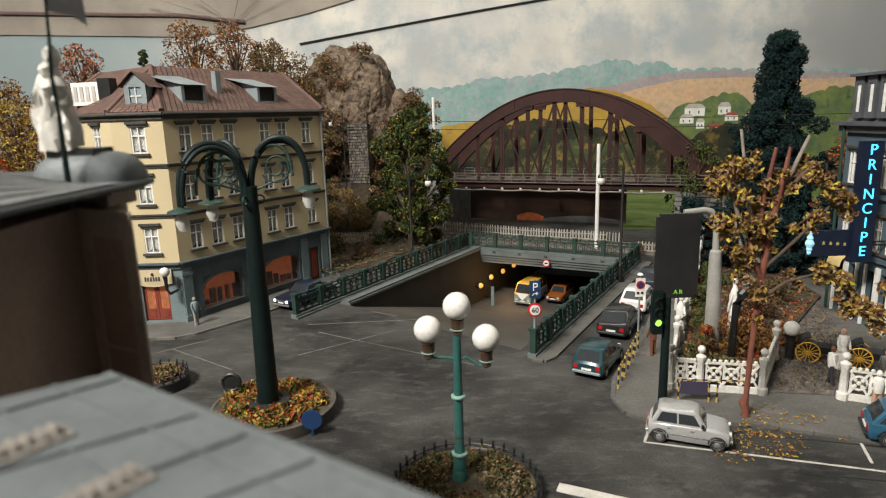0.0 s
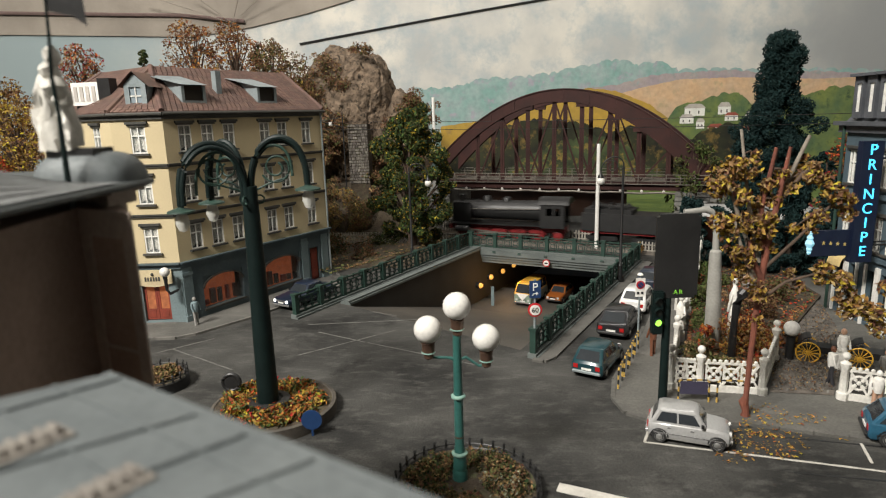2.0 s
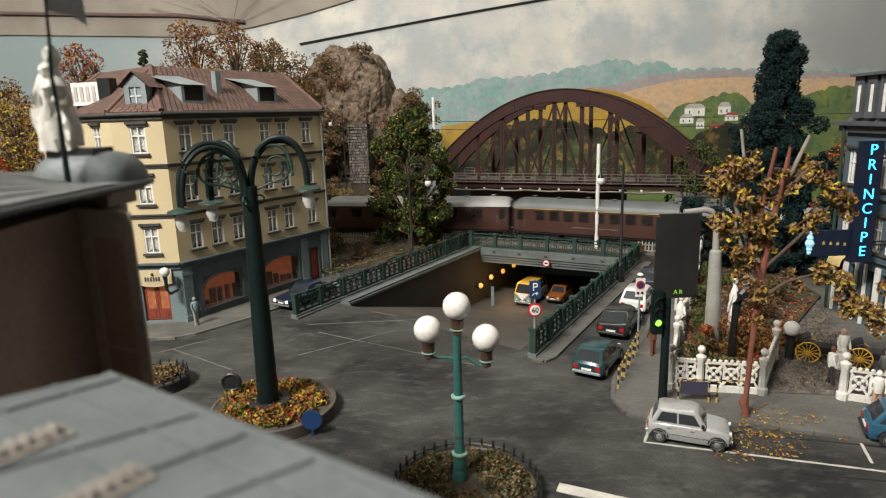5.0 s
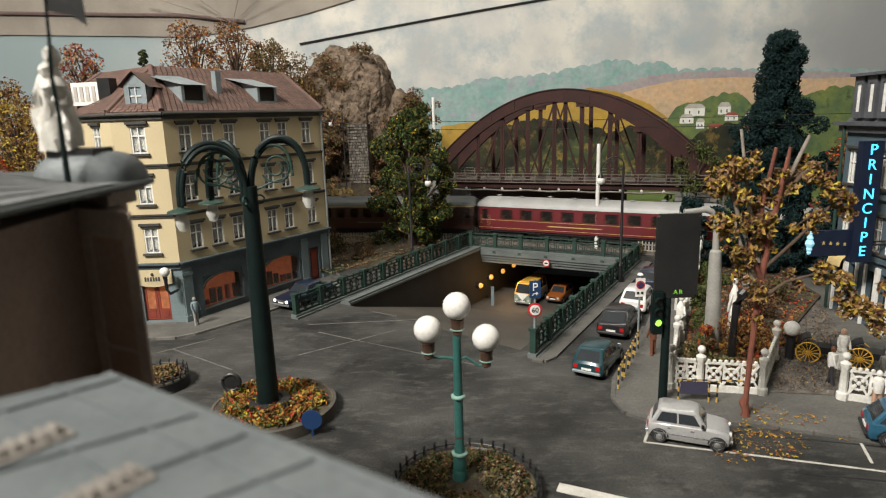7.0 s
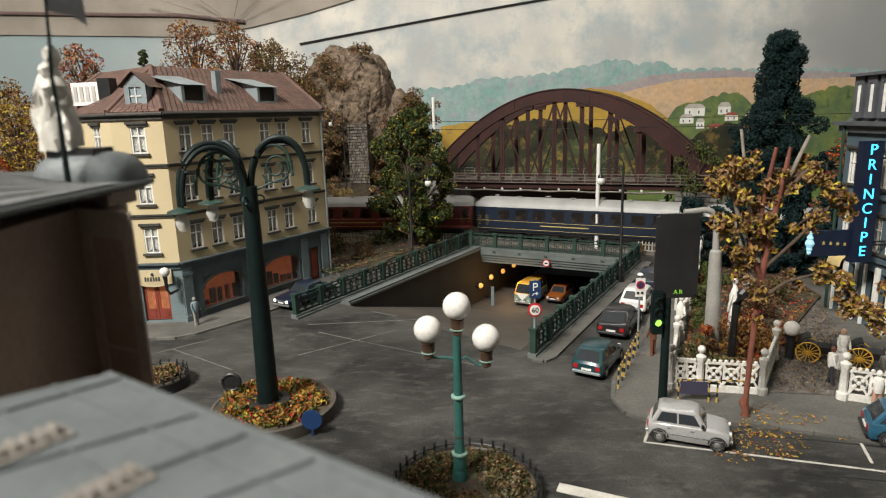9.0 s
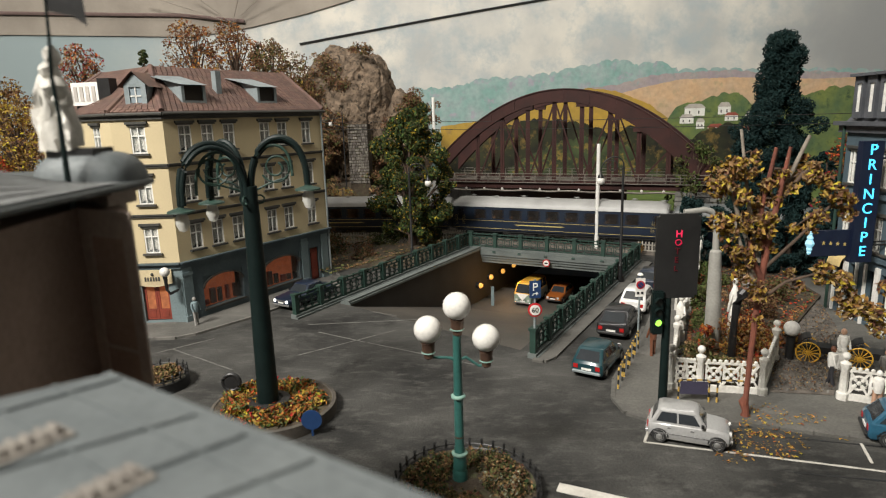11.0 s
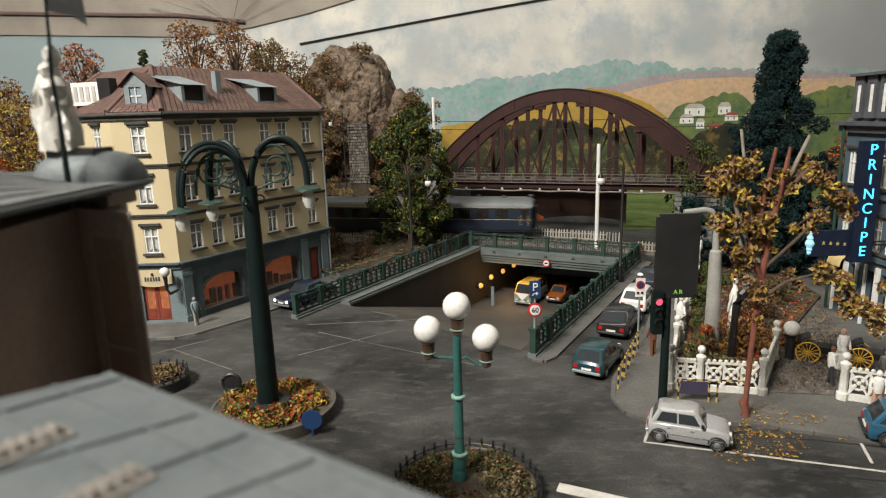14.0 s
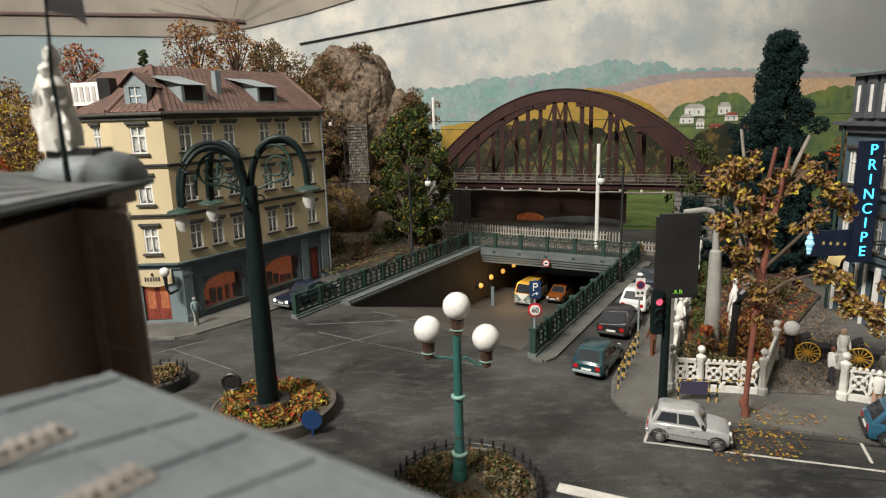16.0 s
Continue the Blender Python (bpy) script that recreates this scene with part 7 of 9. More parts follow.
def signal_mast():
    s = thing("traffic_signal", P(9.31, 24.37, 0), "dark green signal mast with traffic light and lit panel", "traffic light")
    bm = bm_new()
    tube(bm, [(0, 0, 0), (0, 0, 5.35)], [0.2, 0.15], 14)
    part("mast", bm, DARKGREEN, s)
    bm = bm_new()
    tube(bm, [(0, 0, 5.2), (-0.3, -0.05, 5.32), (-0.5, -0.1, 5.2)], 0.07, 8)
    tube(bm, [(0, 0, 5.35), (0.25, 0.05, 5.4), (0.4, 0.1, 5.3)], 0.07, 8)
    part("bracket", bm, BLACK, s)
    bm = bm_new()
    box(bm, -0.7, -0.22, -0.3, 0.05, 3.2, 5.1)
    bmesh.ops.bevel(bm, geom=bm.edges[:], offset=0.06, segments=2, affect="EDGES")
    hd = part("signal_head", bm, DARKGREEN, s)
    for z in (3.95, 4.4, 4.85):
        bm = bm_new()
        disc(bm, -0.46, -0.3, z - 0.2, 0.15, 0.03, 18)
        part("lens", bm, LENSDARK, hd)
        bm = bm_new()
        n = 10
        for k in range(n):
            a0, a1 = math.pi * k / n, math.pi * (k + 1) / n
            face(bm, [(-0.46 + 0.19 * math.cos(a0), -0.3, z - 0.2 + 0.19 * math.sin(a0)), (-0.46 + 0.19 * math.cos(a1), -0.3, z - 0.2 + 0.19 * math.sin(a1)), (-0.46 + 0.19 * math.cos(a1), -0.5, z - 0.2 + 0.19 * math.sin(a1)), (-0.46 + 0.19 * math.cos(a0), -0.5, z - 0.2 + 0.19 * math.sin(a0))])
        part("visor", bm, DARKGREEN, hd)
    lights = []
    for z, m, nm in ((3.75, LENSGREEN, "green_light"), (4.65, LENSRED, "red_light")):
        bm = bm_new()
        disc(bm, 0, 0, 0, 0.145, 0.03, 18)
        ob = part(nm, bm, m, hd)
        lights.append((ob, (-0.46, z)))
    # display panel
    bm = bm_new()
    box(bm, -0.62, 1.15, -0.16, 0.02, 4.75, 8.28)
    bmesh.ops.bevel(bm, geom=[e for e in bm.edges if abs(e.verts[0].co.y - e.verts[1].co.y) > 0.1], offset=0.12, segments=3, affect="EDGES")
    pn = part("panel", bm, PANELBLACK, s, "black display panel with red and green letters")
    fig = []
    for k, (ch, m) in enumerate(zip("HOTEL", (LEDRED, LEDMID, LEDDIM, LEDDIM, LEDDIM))):
        x, z = 0.28 - 0.02 * k, 7.45 - 0.36 * k
        fig.append((lettering(ch, 0.4 - 0.02 * k, m, pn, P(x, -0.175, z, 90), "red_letter"), (x, z), True))
    for x, ch in ((0.25, "A"), (0.47, "R")):
        fig.append((lettering(ch, 0.26, LEDGREEN, pn, P(x, -0.175, 5.0, 90), "green_letter"), (x, 5.0), False))
    return lights, fig


LIGHTS, FIGURE = signal_mast()


def signal_motion():
    (green, (gx, gz)), (red, (rx, rz)) = LIGHTS
    shown, sunk = -0.31, -0.2
    walk(green, [(0, P(gx, shown, gz)), (11.8, P(gx, shown, gz)), (11.87, P(gx, sunk, gz)), (16, P(gx, sunk, gz))])
    walk(red, [(0, P(rx, sunk, rz)), (11.83, P(rx, sunk, rz)), (11.9, P(rx, shown, rz)), (16, P(rx, shown, rz))])
    # the two words of the panel light in turn
    for ob, (x, z), first in FIGURE:
        out, back = P(x, -0.175, z, 90), P(x, -0.08, z, 90)
        a, b = (out, back) if first else (back, out)
        rows = [(0, b)]
        for k in range(9):
            on, off = 0.55 + 1.72 * k, 1.41 + 1.72 * k
            rows += [(on, b), (on + 0.06, a), (off, a), (off + 0.06, b)]
        walk(ob, rows + [(16, b)])


def grey_pole():
    s = thing("lighting_pole", P(13.82, 29.87, 0), "pale grey tapered lighting pole with a bent arm", "pole")
    bm = bm_new()
    tube(bm, [(0, 0, 0), (-0.02, 0, 2), (-0.1, 0, 5.0)], [0.42, 0.38, 0.3], 18)
    part("lower_post", bm, PALEGREY, s)
    bm = bm_new()
    tube(bm, [(-0.1, 0, 5.0), (-0.1, 0, 5.35), (-0.11, 0, 5.45), (-0.15, 0, 6.8), (-0.22, 0, 7.15), (-0.45, 0, 7.4), (-0.8, 0, 7.48), (-1.8, 0, 7.4)], [0.3, 0.28, 0.17, 0.15, 0.15, 0.15, 0.15, 0.13], 14)
    part("arm", bm, PALEGREY, s)


PALEGREY = mat("pale_grey_paint", (0.34, 0.33, 0.3), (0.28, 0.275, 0.25), 0.6, size=1, bump=0.01)
grey_pole()


# ---- hoop barriers ----
BARY = mat("barrier_yellow", (0.55, 0.36, 0.08), None, 0.5, bump=0)


def hoop(x, y, deg, w, board):
    b = thing("hoop_barrier", P(x, y, 0.1, 0, 0, deg), "yellow and black striped hoop barrier" + (" with a dark board" if board else ""), "barrier", group="hoop barriers")
    path = [(-w / 2, 0, 0), (-w / 2, 0, 0.9), (-w / 2 + 0.1, 0, 1.0), (w / 2 - 0.1, 0, 1.0), (w / 2, 0, 0.9), (w / 2, 0, 0)]
    k = 0
    for p, q in zip(path, path[1:]):
        p, q = Vector(p), Vector(q)
        n = max(1, round((q - p).length / 0.2))
        for i in range(n):
            bm = bm_new()
            tube(bm, [p.lerp(q, i / n), p.lerp(q, (i + 1) / n)], 0.04, 6)
            part("stripe", bm, (BARY, BLACK)[k % 2], b)
            k += 1
    if board:
        bm = bm_new()
        box(bm, -w / 2 + 0.06, w / 2 - 0.06, -0.03, 0.03, 0.35, 0.92)
        part("board", bm, mat("board_violet", (0.05, 0.045, 0.08), None, 0.6, bump=0), b)


for k in range(4):
    hoop(7.95 + 0.66 * k, 26.0 + 1.3 * k, 63, 0.95, False)
hoop(10.55, 24.15, -8, 1.25, True)
hoop(12.05, 23.95, -8, 1.1, False)


# ---- white ornamental fence with statues ----
WHITEFENCE = mat("white_cast", (0.74, 0.73, 0.68), (0.62, 0.6, 0.55), 0.6, size=0.5, bump=0.02)


def fence_post_mesh(h):
    bm = bm_new()
    lathe(bm, [(0.24, 0), (0.24, 0.3), (0.17, 0.35), (0.15, h - 0.35), (0.2, h - 0.28), (0.22, h - 0.12), (0.12, h - 0.05), (0.07, h), (0.1, h + 0.06)], 8)
    ball(bm, (0, 0, h + 0.2), 0.17, 12)
    return mesh_of("post", bm, WHITEFENCE)


def lattice_mesh(w, h):
    bm = bm_new()
    box(bm, 0, w, -0.08, 0.08, 0, 0.28)
    box(bm, 0, w, -0.05, 0.05, h - 0.16, h - 0.08)
    k = max(2, round(w / 0.75))
    for i in range(k):
        x0, x1 = w * i / k, w * (i + 1) / k
        xc, zc = (x0 + x1) / 2, 0.28 + (h - 0.4) / 2
        hz = (h - 0.44) / 2
        for sx in (-1, 1):
            for sz in (-1, 1):
                bar(bm, (xc + sx * (x1 - x0) / 2, 0, zc + sz * hz), (xc + sx * 0.1, 0, zc + sz * 0.08), 0.12, 0.08)
                ball(bm, (xc + sx * 0.13, 0, zc + sz * 0.14), 0.085, 6)
        ball(bm, (xc, 0, zc), 0.1, 8)
        bar(bm, (x0 + 0.04, 0, 0.25), (x0 + 0.04, 0, h - 0.1), 0.07, 0.06)
        pts = [(xc + 0.3 * math.cos(t), 0, zc + 0.3 * math.sin(t)) for t in [j * math.tau / 12 for j in range(13)]]
        tube(bm, pts, 0.055, 5, False)
        for j in range(3):
            ball(bm, (x0 + (x1 - x0) * (j + 0.5) / 3, 0, h - 0.02), 0.09, 6)
    return mesh_of("lattice_panel", bm, WHITEFENCE)


def ornate_fence(pts, label, h=1.45):
    f = thing("ornamental_fence", P(0, 0, 0.1), label, "fence", group="white garden fences")
    pm = fence_post_mesh(1.75)
    for i, p in enumerate(pts):
        part("post", pm, None, f, m=P(p[0], p[1], 0))
        if i + 1 < len(pts):
            q = pts[i + 1]
            d = dist(p, q)
            part("lattice_panel", lattice_mesh(d - 0.4, h), None, f, m=P(p[0] + (q[0] - p[0]) * 0.2 / d, p[1] + (q[1] - p[1]) * 0.2 / d, 0, 0, 0, math.degrees(math.atan2(q[1] - p[1], q[0] - p[0]))))


ornate_fence([(10.05, 25.5), (11.25, 25.2), (13.75, 24.65)], "white cast lattice fence in front of the garden")
ornate_fence([(13.75, 24.65), (16.2, 28.2)], "white cast lattice fence along the garden path", 1.3)
ornate_fence([(16.85, 24.0), (19.6, 22.6)], "white cast lattice fence beside the hotel path")
ornate_fence([(10.05, 25.5), (11.8, 29.4), (13.6, 33.2), (16.0, 38.0), (18.4, 43.2), (20.8, 48.2)], "white cast fence along the pavement", 1.1)


def small_statue(x, y, h, seed):
    bm = bm_new()
    lathe(bm, [(0.28, 0), (0.28, 0.5), (0.18, 0.6), (0.26, 0.7), (0.22, h * 0.55), (0.26, h * 0.72), (0.12, h * 0.83), (0.06, h * 0.86), (0.03, h * 0.88)], 12)
    ball(bm, (0.02, 0, h * 0.92), 0.14, 10, 1.2)
    rng = random.Random(seed)
    tube(bm, [(0.2, 0, h * 0.75), (0.32, -0.1, h * 0.62), (0.2, -0.2, h * 0.5)], 0.07, 6)
    tube(bm, [(-0.2, 0, h * 0.75), (-0.3, -0.05, h * 0.65), (-0.2, -0.15, h * 0.9)], 0.07, 6)
    solid("statue", bm, WHITEFENCE, "small white garden statue on the fence line", "statue", P(x, y, 0.1, 0, 0, rng.uniform(0, 360)), group="garden statues")


for k, (x, y, h) in enumerate(((12.7, 31.3, 2.6), (14.8, 35.6, 2.6), (17.2, 40.6, 2.8), (19.2, 44.8, 3.0), (20.3, 47.0, 3.0), (15.0, 30.2, 3.9))):
    small_statue(x, y, h, k)


# ---- garden ----
bm = bm_new()
prism(bm, [(10.6, 25.9), (13.6, 25.1), (16.1, 28.4), (24.5, 38), (26, 50), (21.2, 48.4), (18.6, 43), (14, 33.2)], 0.1, 0.3)
solid("garden_bed", bm, EARTH, "brown leaf-strewn garden soil behind the fence", "ground", kind="structure")
bm = bm_new()
prism(bm, [(14.2, 24.8), (16.7, 24.3), (21, 30), (23.5, 36), (26, 44), (24.8, 44), (16.4, 28.2)], 0.11, 0.16)
solid("garden_path", bm, BALLAST, "grey-brown gravel garden path", "path", kind="structure")


def shrub(x, y, r, h, mats, label, seed, per=300, leaf=0.1, z=0.2):
    s = thing("shrub", P(x, y, z), label, "shrub")
    rng = random.Random(seed)
    cl = [((rng.uniform(-r, r) * 0.7, rng.uniform(-r, r) * 0.7, rng.uniform(0.1, h)), rng.uniform(0.3, 0.55) * min(r, h)) for k in range(12)]
    bm = bm_new()
    for k in range(4):
        tube(bm, [(0, 0, 0), (rng.uniform(-r, r) * 0.5, rng.uniform(-r, r) * 0.5, h * 0.8)], [0.05, 0.02], 5)
    part("stem", bm, BARK, s)
    part("foliage", leaf_mesh("foliage", cl, per, leaf, mats, seed), None, s)


for k, (x, y, r, h, mats, lab) in enumerate((
        (14.9, 28.9, 1.1, 1.6, [L_ORANGE, L_TAN, L_GOLD], "orange-brown autumn shrub in the garden"), (13.6, 29.6, 0.7, 1.4, [L_RED, L_ORANGE], "red autumn shrub in the garden"), (15.8, 29.6, 1.0, 1.5, [L_TAN, L_ORANGE, L_BROWN], "tan autumn shrub in the garden"),
        (16.3, 31.5, 1.3, 1.5, [L_BROWN, L_RED, L_TAN], "russet shrub in the garden"), (18.3, 34, 1.5, 1.4, [L_BROWN, L_TAN], "brown shrub in the garden"), (20.5, 37.5, 1.6, 1.4, [L_BROWN, L_OLIVE], "brown-green shrub in the garden"),
        (11.6, 26.6, 0.7, 0.9, [L_OLIVE, L_OLIVE, L_TAN], "clipped olive hedge behind the fence"), (12.6, 28.5, 0.75, 1.0, [L_OLIVE, L_OLIVE, L_TAN], "clipped olive hedge behind the fence"), (13.7, 30.8, 0.8, 1.1, [L_OLIVE, L_OLIVE, L_GREEN], "clipped olive hedge behind the fence"), (14.9, 33.4, 0.9, 1.1, [L_OLIVE, L_GREEN], "clipped olive hedge behind the fence"), (16.4, 36.6, 1.0, 1.2, [L_OLIVE, L_GREEN], "clipped olive hedge behind the fence"), (18.6, 41, 1.2, 1.4, [L_OLIVE, L_GREEN], "clipped olive hedge behind the fence"),
        (13.0, 26.2, 0.9, 0.8, [L_OLIVE, L_TAN], "low olive hedge at the garden corner"), (17.5, 29.8, 0.8, 1.2, [L_BROWN, L_ORANGE], "russet shrub by the path"),
        (-7.5, 52.5, 2.0, 1.5, [L_BROWN, L_DGREEN, L_BROWN], "dark scrub on the bank"), (-10, 54.5, 2.4, 1.7, [L_DGREEN, L_BROWN], "brown scrub on the bank"), (-12, 57, 2.4, 1.9, [L_OLIVE, L_BROWN], "olive scrub on the bank"), (-5.5, 57, 1.8, 1.5, [L_OLIVE, L_DGREEN], "dark scrub on the bank"), (-1.0, 55.2, 1.0, 1.0, [L_TAN, L_OLIVE], "dry scrub beside the ramp"),
        (20.5, 53, 1.4, 1.6, [L_GOLD, L_TAN], "yellow scrub beside the portal"), (16.8, 52, 0.8, 0.7, [L_GOLD, L_TAN], "yellow leaf heap beside the balustrade"), (-14, 66.8, 2.5, 3.0, [L_OLIVE, L_GOLD, L_BROWN], "olive scrub on the hillside"), (-9.5, 66.8, 2.2, 3.0, [L_BROWN, L_OLIVE], "brown scrub on the hillside"), (-10.8, 67.0, 2.0, 4.6, [L_OLIVE, L_TAN, L_GOLD], "dry yellow-olive brush on the hillside"), (-13.0, 67.4, 1.8, 5.0, [L_OLIVE, L_TAN], "dry olive brush on the hillside"))):
    shrub(x, y, r, h, mats, lab, 70 + k)

for k, (x, y, z, r, h) in enumerate(((-16.5, 74.5, 12.0, 2.6, 4.5), (-14.0, 73.4, 10.0, 2.4, 4.5), (-11.8, 73.2, 15.5, 1.6, 2.0), (-9.0, 75, 19.6, 1.6, 1.4), (-13.5, 76, 17.5, 1.8, 2.4), (-3.6, 73.5, 13.2, 1.6, 1.6), (-5.2, 72.6, 10.5, 1.4, 2.5), (-1.2, 73.6, 11.5, 1.4, 2.2), (-8.5, 72.6, 8.5, 1.8, 2.0), (-12.0, 72.0, 11.0, 1.5, 2.0), (-6.5, 72.3, 7.0, 2.0, 2.2), (-15.5, 73.0, 14.5, 2.2, 3.5), (-18.5, 73.6, 11.0, 2.6, 5.0), (-13.0, 72.2, 7.5, 2.2, 3.0), (-17.0, 73.0, 16.5, 2.0, 3.0), (-15.0, 70.5, 5.0, 2.2, 4.0), (-13.5, 69.0, 3.5, 2.0, 3.0), (-7.2, 69.5, 3.5, 1.8, 2.6), (-5.0, 70.0, 4.0, 1.8, 2.6), (-3.0, 71.5, 6.0, 1.8, 3.0), (-3.2, 74.0, 13.0, 1.5, 2.4), (-2.2, 74.0, 9.5, 1.6, 2.5), (-8.0, 70.6, 5.5, 1.6, 2.0), (-12.6, 70.3, 8.5, 1.4, 3.0))):
    shrub(x, y, r, h, [L_BROWN, L_TAN, L_OLIVE, L_BROWN], "dry brown creeper growing on the rock", 120 + k, 90, 0.16, z)

shrub(1.75, 17.7, 0.8, 0.45, [leafm("leaf_pale", (0.26, 0.27, 0.19)), L_TAN], "pale grey-green cushion shrub in the round bed", 150, 420, 0.06, 0.33)

# leaf litter and pebbles over the garden soil and path
def litter(name, pts, n, size, mats, z, label, seed, flat=0.6):
    rng = np.random.RandomState(seed)
    tri = [(pts[0], pts[i], pts[i + 1]) for i in range(1, len(pts) - 1)]
    vs, fs, mi = [], [], []
    for k in range(n):
        a, b, c = (np.array(q) for q in tri[rng.randint(len(tri))])
        u, v = rng.uniform(size=2)
        if u + v > 1:
            u, v = 1 - u, 1 - v
        p = a + (b - a) * u + (c - a) * v
        t, s = rng.uniform(0, math.tau), size * rng.uniform(0.5, 1.4)
        dx, dy = math.cos(t) * s, math.sin(t) * s
        h = rng.uniform(0, 0.12, 4)
        vs += [(p[0] - dx, p[1] - dy, z + h[0]), (p[0] - dy * flat, p[1] + dx * flat, z + h[1]), (p[0] + dx, p[1] + dy, z + h[2]), (p[0] + dy * flat, p[1] - dx * flat, z + h[3])]
        fs.append((4 * k, 4 * k + 1, 4 * k + 2, 4 * k + 3))
        mi.append(rng.randint(len(mats)))
    me = bpy.data.meshes.new(name)
    me.from_pydata((np.array(vs) * S).tolist(), [], fs)
    for m in mats:
        me.materials.append(m)
    me.polygons.foreach_set("material_index", mi)
    me.update()
    tagged(new(name, me), label, "leaves" if "leaf" in name else "gravel", kind="stuff")


litter("leaf_litter", [(10.8, 26.0), (13.5, 25.3), (16.1, 28.6), (24.3, 38), (25.5, 47), (21.2, 48), (18.6, 43), (14.1, 33.2)], 5200, 0.11, [L_BROWN, L_TAN, L_RED, L_OLIVE, L_BROWN], 0.3, "brown and russet leaf litter on the garden soil", 91)
litter("gravel", [(14.3, 24.9), (16.7, 24.4), (21, 30.1), (23.4, 36), (25.8, 43.8), (24.8, 43.8), (16.5, 28.2)], 4200, 0.05, [PALESTONE, KERB, PALESTONE, L_TAN], 0.16, "loose grey gravel on the garden path", 92, 0.8)
litter("leaf_litter", [(-9.0, 45.5), (-7.0, 47.8), (1.4, 58.6), (-8, 60.5), (-15, 61), (-13, 52)], 2600, 0.13, [L_BROWN, L_OLIVE, L_TAN, L_DGREEN], 0.75, "brown scrub and litter on the earth bank", 93)

# fallen leaves
rng = np.random.RandomState(9)
cl = [((x, y, 0.0), r) for x, y, r in ((12.4, 21.9, 1.1), (11.6, 21.2, 0.9), (12.8, 20.9, 0.9), (11.0, 20.4, 0.9), (12.2, 20.2, 0.7), (13.6, 22.0, 0.8), (14.6, 22.2, 0.6), (15.0, 21.2, 0.5), (13.2, 23.0, 0.8), (10.2, 20.0, 0.6))]
me = leaf_mesh("fallen_leaves", cl, 62, 0.085, [L_YELLOW, L_GOLD, L_GOLD, L_ORANGE], 77, 0.45)
co = np.zeros(len(me.vertices) * 3)
me.vertices.foreach_get("co", co)
co = co.reshape(-1, 3)
mid = co.reshape(-1, 4, 3)[:, :, 2].mean(1)
base = np.where(co.reshape(-1, 4, 3)[:, :, 1].mean(1) > 21.85 * S, 0.125, 0.02)
co[:, 2] = (co[:, 2] - np.repeat(mid, 4)) * 0.3 + np.repeat(base, 4) * S + 0.03 * S
me.vertices.foreach_set("co", co.ravel())
tagged(new("fallen_leaves", me), "scattered yellow fallen leaves under the tree", "leaves", kind="stuff")


# ---- hotel with vertical neon sign ----
HBLUE = mat("slate_blue_render", (0.075, 0.115, 0.14), (0.06, 0.09, 0.11), 0.8, size=2, bump=0.02)
SLATEROOF = mat("slate_roof", (0.085, 0.09, 0.102), (0.062, 0.067, 0.076), 0.6, size=1, bump=0.03)
NEON = mat("neon_blue", (0.1, 0.5, 0.8), None, 0.4, bump=0, emit=(0.05, 0.6, 1.0), glow=2.0)
SIGNNAVY = mat("sign_navy", (0.008, 0.014, 0.035), (0.006, 0.01, 0.028), 0.4, bump=0)
AWNING = mat("cream_awning", (0.6, 0.46, 0.2), (0.5, 0.38, 0.17), 0.8, size=0.5, bump=0.02)


